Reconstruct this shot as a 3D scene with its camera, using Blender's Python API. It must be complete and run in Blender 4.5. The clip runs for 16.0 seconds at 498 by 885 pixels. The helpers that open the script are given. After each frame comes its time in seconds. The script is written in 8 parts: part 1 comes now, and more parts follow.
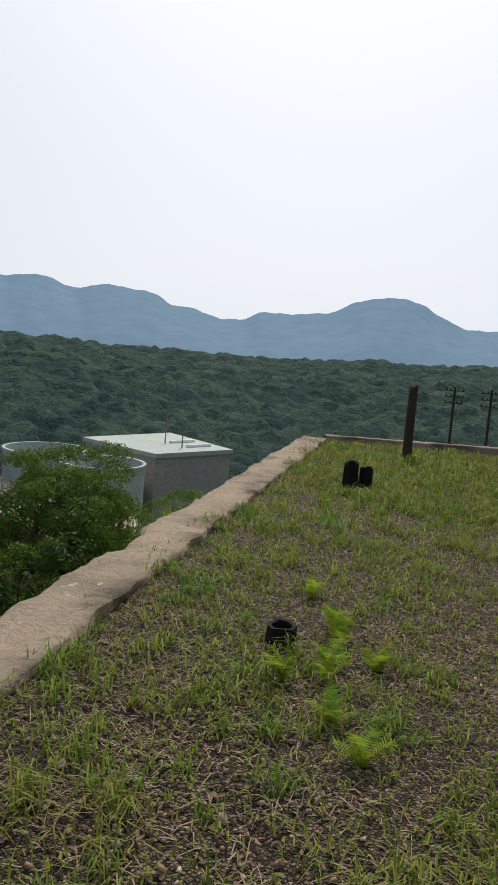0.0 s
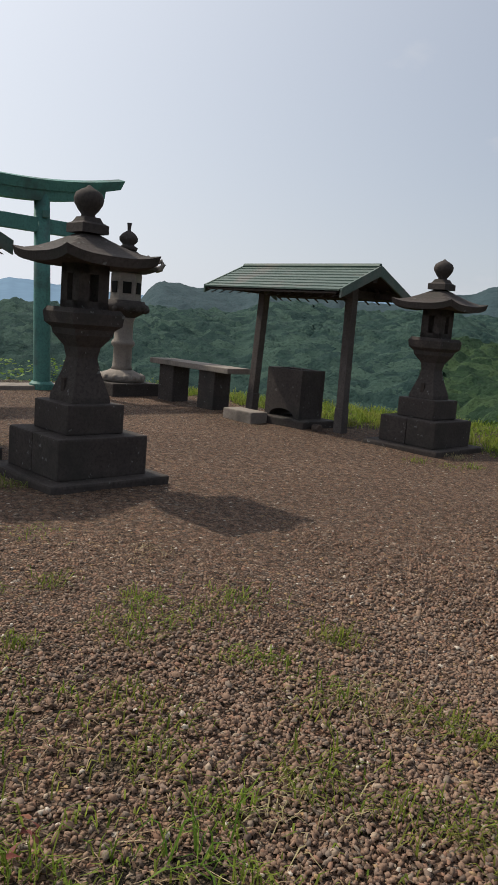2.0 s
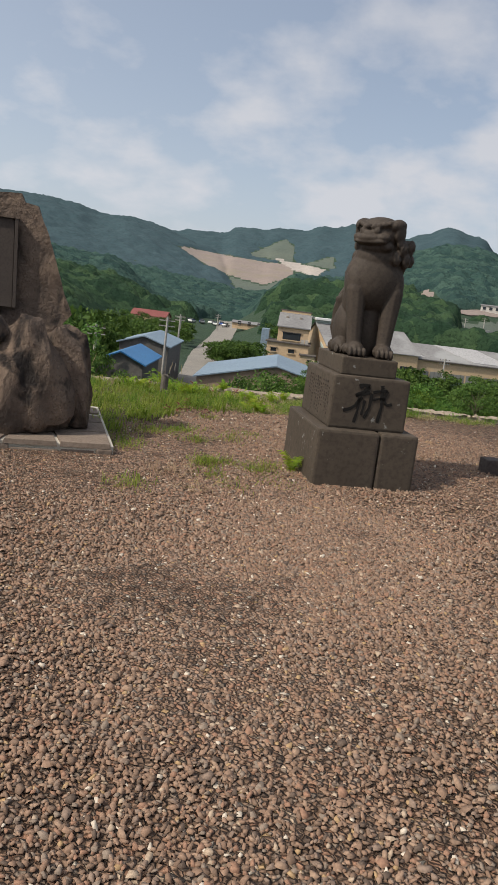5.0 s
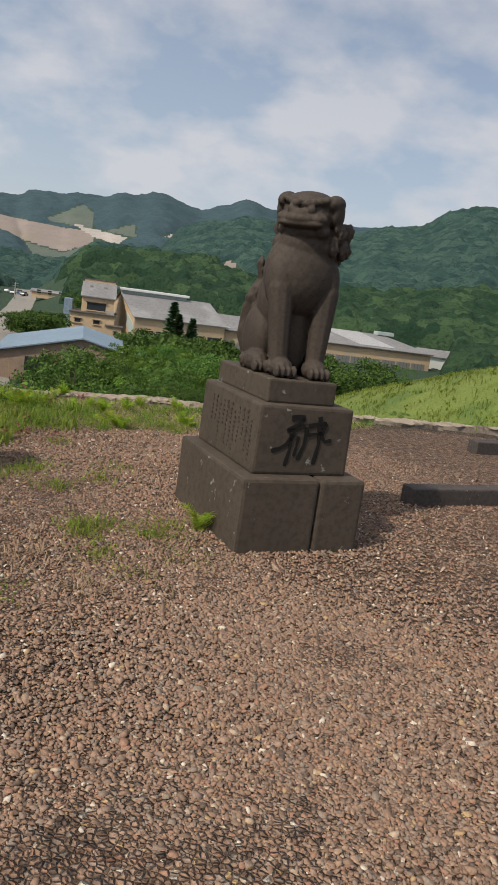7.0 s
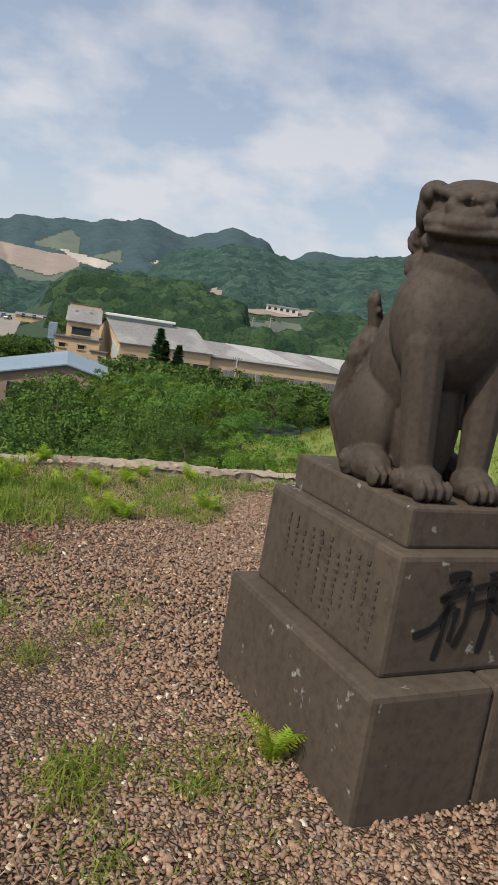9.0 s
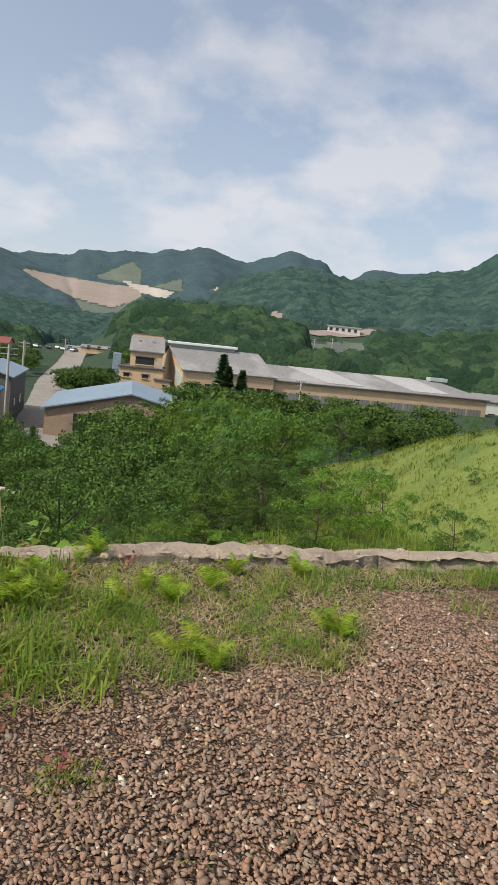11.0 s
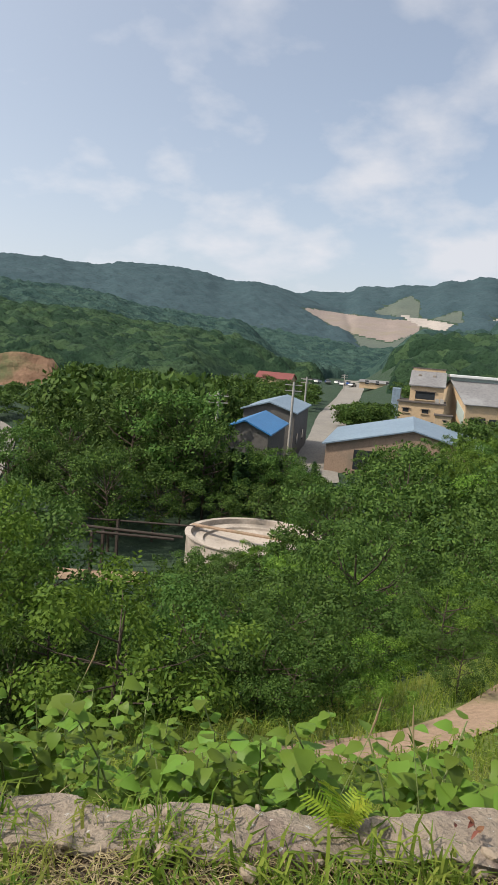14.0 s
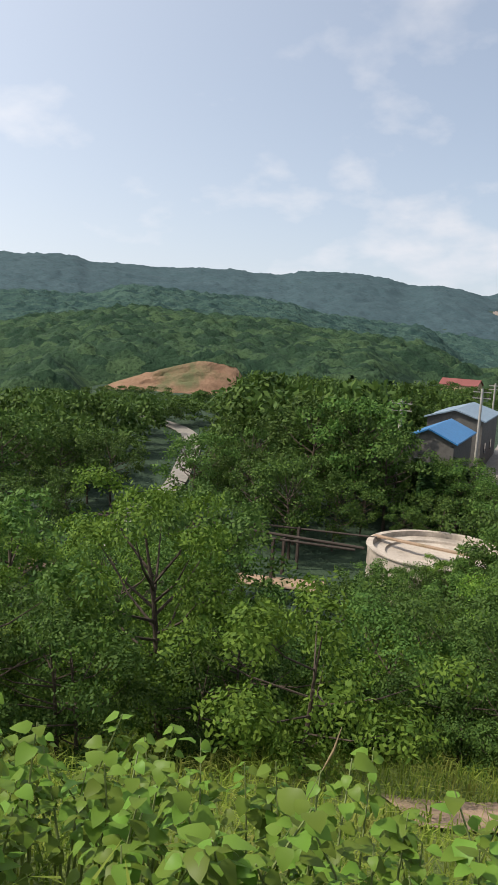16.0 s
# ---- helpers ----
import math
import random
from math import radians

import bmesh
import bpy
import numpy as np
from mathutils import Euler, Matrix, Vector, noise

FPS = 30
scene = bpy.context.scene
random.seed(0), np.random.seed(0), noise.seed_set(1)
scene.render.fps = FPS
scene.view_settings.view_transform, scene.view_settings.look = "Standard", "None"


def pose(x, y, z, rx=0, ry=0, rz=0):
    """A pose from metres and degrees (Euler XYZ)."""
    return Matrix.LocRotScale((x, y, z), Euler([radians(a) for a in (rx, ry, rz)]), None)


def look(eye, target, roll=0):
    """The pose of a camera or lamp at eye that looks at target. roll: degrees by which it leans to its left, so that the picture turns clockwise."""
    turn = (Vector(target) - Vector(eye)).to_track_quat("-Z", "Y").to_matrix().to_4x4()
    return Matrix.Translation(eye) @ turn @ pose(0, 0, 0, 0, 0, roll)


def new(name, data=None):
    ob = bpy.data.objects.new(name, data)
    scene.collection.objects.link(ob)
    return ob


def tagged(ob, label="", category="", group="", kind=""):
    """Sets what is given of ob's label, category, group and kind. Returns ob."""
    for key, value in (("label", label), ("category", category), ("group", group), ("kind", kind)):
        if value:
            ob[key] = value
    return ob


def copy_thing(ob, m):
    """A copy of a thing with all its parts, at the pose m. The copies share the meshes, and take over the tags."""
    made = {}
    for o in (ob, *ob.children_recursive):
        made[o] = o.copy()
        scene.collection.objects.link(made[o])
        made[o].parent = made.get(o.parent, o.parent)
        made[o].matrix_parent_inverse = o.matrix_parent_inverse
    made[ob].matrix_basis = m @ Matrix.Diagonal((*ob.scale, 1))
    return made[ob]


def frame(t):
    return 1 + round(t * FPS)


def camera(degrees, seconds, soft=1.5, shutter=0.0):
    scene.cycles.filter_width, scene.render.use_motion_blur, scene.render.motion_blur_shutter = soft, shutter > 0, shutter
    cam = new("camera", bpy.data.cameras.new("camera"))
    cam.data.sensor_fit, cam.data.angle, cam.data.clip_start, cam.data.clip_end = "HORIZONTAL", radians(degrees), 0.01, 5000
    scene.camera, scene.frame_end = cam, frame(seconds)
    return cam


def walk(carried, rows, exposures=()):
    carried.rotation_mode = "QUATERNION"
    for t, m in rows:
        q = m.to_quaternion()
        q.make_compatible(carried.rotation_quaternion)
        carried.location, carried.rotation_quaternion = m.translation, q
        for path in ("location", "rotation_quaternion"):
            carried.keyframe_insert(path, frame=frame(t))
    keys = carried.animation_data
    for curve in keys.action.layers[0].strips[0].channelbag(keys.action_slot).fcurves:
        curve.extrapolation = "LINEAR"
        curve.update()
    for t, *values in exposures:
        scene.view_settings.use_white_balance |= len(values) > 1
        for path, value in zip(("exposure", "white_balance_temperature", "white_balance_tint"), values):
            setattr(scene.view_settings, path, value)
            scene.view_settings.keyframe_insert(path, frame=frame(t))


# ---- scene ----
cam = camera(36.72, 16.0, soft=1.1, shutter=0.0)
# seconds, x, y, z, heading (to the left of +y), tilt, lean
PATH = [
    (0, 5.422, -6.697, 1.483, 133.3, -7.18, 4.62),
    (0.5, 5.473, -6.582, 1.501, 116.13, -7.66, 4.15),
    (1, 5.352, -6.631, 1.481, 99.1, -7.47, 4.16),
    (1.5, 5.051, -6.541, 1.465, 83.93, -8.25, 5.48),
    (2, 4.755, -6.476, 1.423, 71.37, -8.94, 4.72),
    (2.5, 4.38, -6.254, 1.38, 61.3, -9.48, 4.82),
    (3, 4.011, -5.962, 1.391, 49.98, -12.02, 4.98),
    (3.5, 3.676, -5.73, 1.387, 40.07, -12.89, 6.04),
    (4, 3.442, -5.338, 1.34, 30.11, -14.32, 7.45),
    (4.5, 3.067, -5.021, 1.335, 19.09, -13.28, 6.55),
    (5, 2.78, -4.603, 1.39, 9.36, -11.21, 7.13),
    (5.2, 2.625, -4.442, 1.44, 5.41, -11.38, 6.61),
    (7.3, 1.934, -2.688, 1.487, -5.95, -11.6, 8.4),
    (7.6, 1.899, -2.35, 1.485, -5.91, -11.71, 8.74),
    (8, 1.769, -1.931, 1.5, -6.29, -10.94, 8.91),
    (8.2, 1.698, -1.742, 1.504, -6.73, -10.32, 9.4),
    (10.3, 1.558, 0.42, 1.526, -5.37, -8.39, 6.97),
    (10.5, 1.512, 0.657, 1.521, -3.99, -8.14, 6.33),
    (11, 1.395, 0.999, 1.494, -1.57, -8.29, 6.37),
    (11.5, 1.221, 1.457, 1.471, 1.49, -8.04, 6.3),
    (12, 1.074, 1.815, 1.473, 5.03, -7.98, 4.91),
    (12.5, 0.885, 2.179, 1.526, 8.02, -8.18, 4.84),
    (13, 0.652, 2.567, 1.544, 12.61, -7.73, 4.29),
    (13.5, 0.396, 2.837, 1.583, 15.57, -8.1, 4),
    (14, 0.202, 3.095, 1.532, 19.48, -7.74, 4.69),
    (14.5, 0.057, 3.315, 1.489, 21.56, -7.97, 5.31),
    (15, -0.101, 3.529, 1.47, 23.58, -8.5, 4.99),
    (15.5, -0.214, 3.647, 1.463, 26.61, -7.68, 4.8),
    (16, -0.366, 3.633, 1.474, 33.19, -8.13, 3.49),
]


def held(x, y, z, heading, tilt, lean):
    """The pose of a carried camera from its heading, tilt and lean in degrees."""
    h, p = radians(heading), radians(tilt)
    ahead = Vector((-math.sin(h) * math.cos(p), math.cos(h) * math.cos(p), math.sin(p)))
    return look((x, y, z), Vector((x, y, z)) + ahead, lean)


walk(cam, [(row[0], held(*row[1:])) for row in PATH],
     exposures=[(0.0, -0.1), (1.1, -0.30), (2.0, 0.02), (3.0, 0.08), (4.0, 0.24), (5.0, 0.29), (7.4, 0.23), (8.2, 0.31), (10.5, 0.51), (12.0, 0.40), (14.0, 0.54), (16.0, 0.62)])

# ---- light ----
SUN_DIR = Vector((-0.505, -0.415, 0.745)).normalized()
world = bpy.data.worlds.new("sky")
scene.world = world
world.use_nodes = True
wn, wl = world.node_tree.nodes, world.node_tree.links
wn.clear()


def wnode(kind, **kw):
    n = wn.new(kind)
    for k, val in kw.items():
        n.inputs[k].default_value = val
    return n


sky = wn.new("ShaderNodeTexSky")
sky.sky_type = "NISHITA"
sky.sun_disc = False
sky.sun_elevation = math.asin(SUN_DIR.z)
sky.sun_rotation = math.atan2(SUN_DIR.x, SUN_DIR.y)
sky.air_density, sky.dust_density, sky.ozone_density, sky.altitude = 1.0, 1.6, 1.5, 200
coord = wn.new("ShaderNodeTexCoord")
sep = wn.new("ShaderNodeSeparateXYZ")
wl.new(coord.outputs["Generated"], sep.inputs[0])


def wmath(op, a, b=None, c=None, clamp=False):
    n = wn.new("ShaderNodeMath")
    n.operation, n.use_clamp = op, clamp
    for k, val in enumerate((a, b, c)):
        if val is None:
            continue
        if isinstance(val, (int, float)):
            n.inputs[k].default_value = val
        else:
            wl.new(val, n.inputs[k])
    return n.outputs[0]


zup = wmath("MAXIMUM", sep.outputs[2], 0.0)
den = wmath("ADD", zup, 0.40)
flat = wn.new("ShaderNodeCombineXYZ")
wl.new(wmath("DIVIDE", sep.outputs[0], den), flat.inputs[0])
wl.new(wmath("DIVIDE", sep.outputs[1], den), flat.inputs[1])
cloud = wnode("ShaderNodeTexNoise", Scale=3.6, Detail=7.0, Roughness=0.52, Distortion=0.0)
wl.new(flat.outputs[0], cloud.inputs["Vector"])
ramp = wn.new("ShaderNodeValToRGB")
ramp.color_ramp.elements[0].position, ramp.color_ramp.elements[1].position = 0.46, 0.63
ramp.color_ramp.elements[0].color, ramp.color_ramp.elements[1].color = (0, 0, 0, 1), (1, 1, 1, 1)
east = wn.new("ShaderNodeVectorMath")
east.operation = "DOT_PRODUCT"
wl.new(coord.outputs["Generated"], east.inputs[0])
east.inputs[1].default_value = (0.60, 0.80, 0.0)
wl.new(wmath("MULTIPLY_ADD", wmath("SUBTRACT", east.outputs["Value"], 0.60), 0.20, cloud.outputs[0]), ramp.inputs[0])
dot = wn.new("ShaderNodeVectorMath")
dot.operation = "DOT_PRODUCT"
wl.new(coord.outputs["Generated"], dot.inputs[0])
dot.inputs[1].default_value = SUN_DIR
toward = wmath("POWER", wmath("ADD", wmath("MULTIPLY", dot.outputs["Value"], 0.5), 0.5, clamp=True), 3.5)
low = wmath("POWER", wmath("SUBTRACT", 1.0, zup, clamp=True), 5.0)
haze = wmath("ADD", wmath("MULTIPLY_ADD", low, 0.55, 0.21), wmath("MULTIPLY", toward, 0.75), clamp=True)
mix1 = wn.new("ShaderNodeMix")
mix1.data_type = "RGBA"
thin = wn.new("ShaderNodeMapRange")
thin.interpolation_type = "SMOOTHSTEP"
for k, val in ((1, 0.10), (2, 0.45), (3, 0.85), (4, 0.45)):
    thin.inputs[k].default_value = val
wl.new(zup, thin.inputs[0])
wl.new(wmath("MULTIPLY", ramp.outputs[0], thin.outputs[0]), mix1.inputs[0])
wl.new(sky.outputs[0], mix1.inputs[6])
mix1.inputs[7].default_value = (7.0, 6.65, 6.6, 1)
mix2 = wn.new("ShaderNodeMix")
mix2.data_type = "RGBA"
wl.new(haze, mix2.inputs[0])
wl.new(mix1.outputs[2], mix2.inputs[6])
glare = wn.new("ShaderNodeMix")
glare.data_type = "RGBA"
wl.new(toward, glare.inputs[0])
glare.inputs[6].default_value, glare.inputs[7].default_value = (5.6, 6.1, 6.95, 1), (14.9, 15.2, 15.9, 1)
wl.new(glare.outputs[2], mix2.inputs[7])
bg = wn.new("ShaderNodeBackground")
bg.inputs[1].default_value = 0.083
wl.new(mix2.outputs[2], bg.inputs[0])
wout = wn.new("ShaderNodeOutputWorld")
wl.new(bg.outputs[0], wout.inputs[0])

sun = new("sun", bpy.data.lights.new("sun", "SUN"))
sun.data.energy, sun.data.angle, sun.data.color = 3.45, radians(1.2), (1.0, 0.91, 0.78)
sun.matrix_world = look((0, 0, 30), Vector((0, 0, 30)) - SUN_DIR)

# ---- materials ----
def material(name, a, b, scale=3.0, rough=0.8, bump=0.3, bump_scale=40.0, metal=0.0, c=None, spots=0.0, depth=0.02, per_island=0.0, per_object=0.0):
    """A surface mottled between a and b at two scales, with relief; c: a third colour in patches."""
    m = bpy.data.materials.new(name)
    m.use_nodes = True
    n, l = m.node_tree.nodes, m.node_tree.links
    p = n["Principled BSDF"]
    p.inputs["Roughness"].default_value, p.inputs["Metallic"].default_value = rough, metal
    p.inputs["Specular IOR Level"].default_value = 0.2 if rough > 0.68 else 0.5
    tc = n.new("ShaderNodeTexCoord")

    def nz(s, d=6.0, r=0.6):
        t = n.new("ShaderNodeTexNoise")
        t.inputs["Scale"].default_value, t.inputs["Detail"].default_value, t.inputs["Roughness"].default_value = s, d, r
        l.new(tc.outputs["Object"], t.inputs["Vector"])
        return t.outputs[0]

    def mix(f, x, y):
        k = n.new("ShaderNodeMix")
        k.data_type = "RGBA"
        if isinstance(f, float):
            k.inputs[0].default_value = f
        else:
            l.new(f, k.inputs[0])
        for s, val in ((6, x), (7, y)):
            if isinstance(val, tuple):
                k.inputs[s].default_value = (*val, 1)
            else:
                l.new(val, k.inputs[s])
        return k.outputs[2]

    def sharpen(f, lo, hi):
        r = n.new("ShaderNodeMapRange")
        r.inputs[1].default_value, r.inputs[2].default_value = lo, hi
        l.new(f, r.inputs[0])
        return r.outputs[0]

    big, fine = nz(scale), nz(scale * 11)
    col = mix(sharpen(big, 0.3, 0.7), a, b)
    col = mix(sharpen(fine, 0.45, 0.8), col, tuple(x * 0.62 for x in a))
    if c:
        col = mix(sharpen(nz(scale * 0.6), 0.52, 0.66), col, c)
    if spots:
        col = mix(sharpen(nz(scale * 5, 3.0), 0.66, 0.72), col, (spots, spots, spots * 0.93))
    if per_island or per_object:
        g = n.new("ShaderNodeNewGeometry") if per_island else n.new("ShaderNodeObjectInfo")
        h = n.new("ShaderNodeHueSaturation")
        amount = per_island or per_object
        v = n.new("ShaderNodeMapRange")
        v.inputs[3].default_value, v.inputs[4].default_value = 1 - amount, 1 + amount
        l.new(g.outputs["Random Per Island" if per_island else "Random"], v.inputs[0])
        l.new(v.outputs[0], h.inputs["Value"])
        l.new(col, h.inputs["Color"])
        col = h.outputs[0]
    l.new(col, p.inputs["Base Color"])
    if bump:
        bp = n.new("ShaderNodeBump")
        bp.inputs["Strength"].default_value, bp.inputs["Distance"].default_value = bump, depth
        l.new(nz(bump_scale, 8.0, 0.65), bp.inputs["Height"])
        l.new(bp.outputs[0], p.inputs["Normal"])
    return m


def leafy(name, a, b, rough=0.55, glow=0.35, var=0.3, hue=0.025, patch=0.0, dry=(0.30, 0.27, 0.08)):
    """Leaves: green that differs from leaf to leaf, letting some light through."""
    m = bpy.data.materials.new(name)
    m.use_nodes = True
    n, l = m.node_tree.nodes, m.node_tree.links
    p = n["Principled BSDF"]
    p.inputs["Roughness"].default_value = rough
    p.inputs["Specular IOR Level"].default_value = 0.14
    g, o = n.new("ShaderNodeNewGeometry"), n.new("ShaderNodeObjectInfo")
    k = n.new("ShaderNodeMix")
    k.data_type = "RGBA"
    k.inputs[6].default_value, k.inputs[7].default_value = (*a, 1), (*b, 1)
    l.new(g.outputs["Random Per Island"], k.inputs[0])
    tone = k.outputs[2]
    if patch:
        tc, z, y = n.new("ShaderNodeTexCoord"), n.new("ShaderNodeTexNoise"), n.new("ShaderNodeMapRange")
        z.inputs["Scale"].default_value, z.inputs["Detail"].default_value = patch, 4.0
        y.inputs[1].default_value, y.inputs[2].default_value, y.inputs[4].default_value = 0.48, 0.72, 0.75
        d = n.new("ShaderNodeMix")
        d.data_type = "RGBA"
        d.inputs[7].default_value = (*dry, 1)
        l.new(tc.outputs["Object"], z.inputs["Vector"])
        l.new(z.outputs[0], y.inputs[0])
        l.new(y.outputs[0], d.inputs[0])
        l.new(tone, d.inputs[6])
        tone = d.outputs[2]
    h = n.new("ShaderNodeHueSaturation")
    hu = n.new("ShaderNodeMapRange")
    hu.inputs[3].default_value, hu.inputs[4].default_value = 0.5 - hue, 0.5 + hue
    l.new(o.outputs["Random"], hu.inputs[0])
    l.new(hu.outputs[0], h.inputs["Hue"])
    v = n.new("ShaderNodeMapRange")
    v.inputs[3].default_value, v.inputs[4].default_value = 1 - var, 1 + var
    l.new(o.outputs["Random"], v.inputs[0])
    l.new(v.outputs[0], h.inputs["Value"])
    l.new(tone, h.inputs["Color"])
    l.new(h.outputs[0], p.inputs["Base Color"])
    t = n.new("ShaderNodeBsdfTranslucent")
    l.new(h.outputs[0], t.inputs["Color"])
    s = n.new("ShaderNodeMixShader")
    s.inputs[0].default_value = glow
    l.new(p.outputs[0], s.inputs[1])
    l.new(t.outputs[0], s.inputs[2])
    l.new(s.outputs[0], n["Material Output"].inputs[0])
    return m


def plain(name, color, rough=0.5, metal=0.0):
    return material(name, color, tuple(x * 0.85 for x in color), 6.0, rough, 0.05, 60.0, metal)


STONES = [(0.00, (0.098, 0.069, 0.052)), (0.08, (0.164, 0.107, 0.074)), (0.22, (0.206, 0.130, 0.088)), (0.40, (0.233, 0.148, 0.101)), (0.55, (0.200, 0.141, 0.106)),
          (0.66, (0.240, 0.136, 0.089)), (0.76, (0.260, 0.173, 0.119)), (0.86, (0.200, 0.153, 0.117)), (0.945, (0.316, 0.209, 0.110)), (0.96, (0.344, 0.260, 0.186)), (0.985, (0.465, 0.400, 0.321))]
CLODS = [(0.0, (0.055, 0.041, 0.029)), (0.25, (0.105, 0.078, 0.053)), (0.55, (0.145, 0.108, 0.074)), (0.8, (0.185, 0.138, 0.100)), (0.93, (0.270, 0.205, 0.155))]


def palette(n, l, source, stops):
    """Stone colours picked one by one by a random value."""
    r = n.new("ShaderNodeValToRGB")
    r.color_ramp.interpolation = "CONSTANT"
    e = r.color_ramp.elements
    e[0].position, e[0].color = 0.0, (*stops[0][1], 1)
    e[1].position, e[1].color = stops[-1][0], (*stops[-1][1], 1)
    for pos, colr in stops[1:-1]:
        e.new(pos).color = (*colr, 1)
    l.new(source, r.inputs[0])
    return r.outputs[0]


def stone_material(name, stops, lift=1.0):
    """Single stones, each of one colour, with a fine grain."""
    m = bpy.data.materials.new(name)
    m.use_nodes = True
    n, l = m.node_tree.nodes, m.node_tree.links
    p = n["Principled BSDF"]
    p.inputs["Roughness"].default_value, p.inputs["Specular IOR Level"].default_value = 0.75, 0.25
    g, tc, z = n.new("ShaderNodeNewGeometry"), n.new("ShaderNodeTexCoord"), n.new("ShaderNodeTexNoise")
    z.inputs["Scale"].default_value, z.inputs["Detail"].default_value = 130.0, 3.0
    l.new(tc.outputs["Object"], z.inputs["Vector"])
    v, h = n.new("ShaderNodeMapRange"), n.new("ShaderNodeHueSaturation")
    v.inputs[1].default_value, v.inputs[2].default_value, v.inputs[3].default_value, v.inputs[4].default_value = 0.3, 0.7, 0.8 * lift, 1.2 * lift
    l.new(z.outputs[0], v.inputs[0])
    l.new(v.outputs[0], h.inputs["Value"])
    l.new(palette(n, l, g.outputs["Random Per Island"], stops), h.inputs["Color"])
    l.new(h.outputs[0], p.inputs["Base Color"])
    return m


def gravel_material(name, stops, scale, relief, patches, joint=0.45):
    """Ground packed with small stones: a bed of cells, each of its own colour, sunk at the joints; shade between stones
    is painted into the colour.
    """
    m = bpy.data.materials.new(name)
    m.use_nodes = True
    n, l = m.node_tree.nodes, m.node_tree.links
    p = n["Principled BSDF"]
    p.inputs["Roughness"].default_value, p.inputs["Specular IOR Level"].default_value = 0.85, 0.15
    tc, warp, push = n.new("ShaderNodeTexCoord"), n.new("ShaderNodeTexNoise"), n.new("ShaderNodeVectorMath")
    warp.inputs["Scale"].default_value, warp.inputs["Detail"].default_value = scale * 0.8, 2.0
    l.new(tc.outputs["Object"], warp.inputs["Vector"])
    push.operation = "MULTIPLY_ADD"
    push.inputs[1].default_value = (0.5 / scale,) * 3
    l.new(warp.outputs["Color"], push.inputs[0])
    l.new(tc.outputs["Object"], push.inputs[2])
    vo, edge = n.new("ShaderNodeTexVoronoi"), n.new("ShaderNodeTexVoronoi")
    edge.feature = "DISTANCE_TO_EDGE"
    for t in (vo, edge):
        t.inputs["Scale"].default_value = scale
        l.new(push.outputs[0], t.inputs["Vector"])
    sp = n.new("ShaderNodeSeparateColor")
    l.new(vo.outputs["Color"], sp.inputs[0])
    nz = n.new("ShaderNodeTexNoise")
    nz.inputs["Scale"].default_value, nz.inputs["Detail"].default_value = patches, 5.0
    l.new(tc.outputs["Object"], nz.inputs["Vector"])
    # joint: earth in the gaps plus shade between stones, darkened in the colour
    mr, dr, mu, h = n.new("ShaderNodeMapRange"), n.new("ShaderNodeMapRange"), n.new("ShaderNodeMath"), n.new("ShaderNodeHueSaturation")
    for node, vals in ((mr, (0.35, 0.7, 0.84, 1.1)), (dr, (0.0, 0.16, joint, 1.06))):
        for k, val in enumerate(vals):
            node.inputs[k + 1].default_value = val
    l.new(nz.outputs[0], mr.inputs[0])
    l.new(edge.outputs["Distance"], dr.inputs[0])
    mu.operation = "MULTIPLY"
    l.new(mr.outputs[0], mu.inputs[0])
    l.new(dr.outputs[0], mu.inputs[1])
    # uneven patches of shade between heaps of stones, painted into the colour
    heap_shade, hr, mv = n.new("ShaderNodeTexNoise"), n.new("ShaderNodeMapRange"), n.new("ShaderNodeMath")
    heap_shade.inputs["Scale"].default_value, heap_shade.inputs["Detail"].default_value, heap_shade.inputs["Roughness"].default_value = scale * 0.3, 4.0, 0.75
    l.new(tc.outputs["Object"], heap_shade.inputs["Vector"])
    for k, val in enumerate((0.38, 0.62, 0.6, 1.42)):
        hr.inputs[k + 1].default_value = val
    l.new(heap_shade.outputs[0], hr.inputs[0])
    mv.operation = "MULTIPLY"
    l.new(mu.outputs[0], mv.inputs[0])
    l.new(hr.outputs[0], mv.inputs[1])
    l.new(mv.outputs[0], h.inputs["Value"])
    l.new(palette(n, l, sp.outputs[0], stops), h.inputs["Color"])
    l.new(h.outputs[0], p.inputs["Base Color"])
    tip = n.new("ShaderNodeMapRange")
    tip.inputs[1].default_value, tip.inputs[2].default_value = 0.0, 0.3
    l.new(edge.outputs["Distance"], tip.inputs[0])
    ad = n.new("ShaderNodeMath")
    ad.operation = "MULTIPLY_ADD"
    ad.inputs[1].default_value = 0.9
    l.new(sp.outputs[1], ad.inputs[0])
    l.new(tip.outputs[0], ad.inputs[2])
    bp = n.new("ShaderNodeBump")
    bp.inputs["Strength"].default_value, bp.inputs["Distance"].default_value = 1.0, relief
    l.new(ad.outputs[0], bp.inputs["Height"])
    l.new(bp.outputs[0], p.inputs["Normal"])
    return m


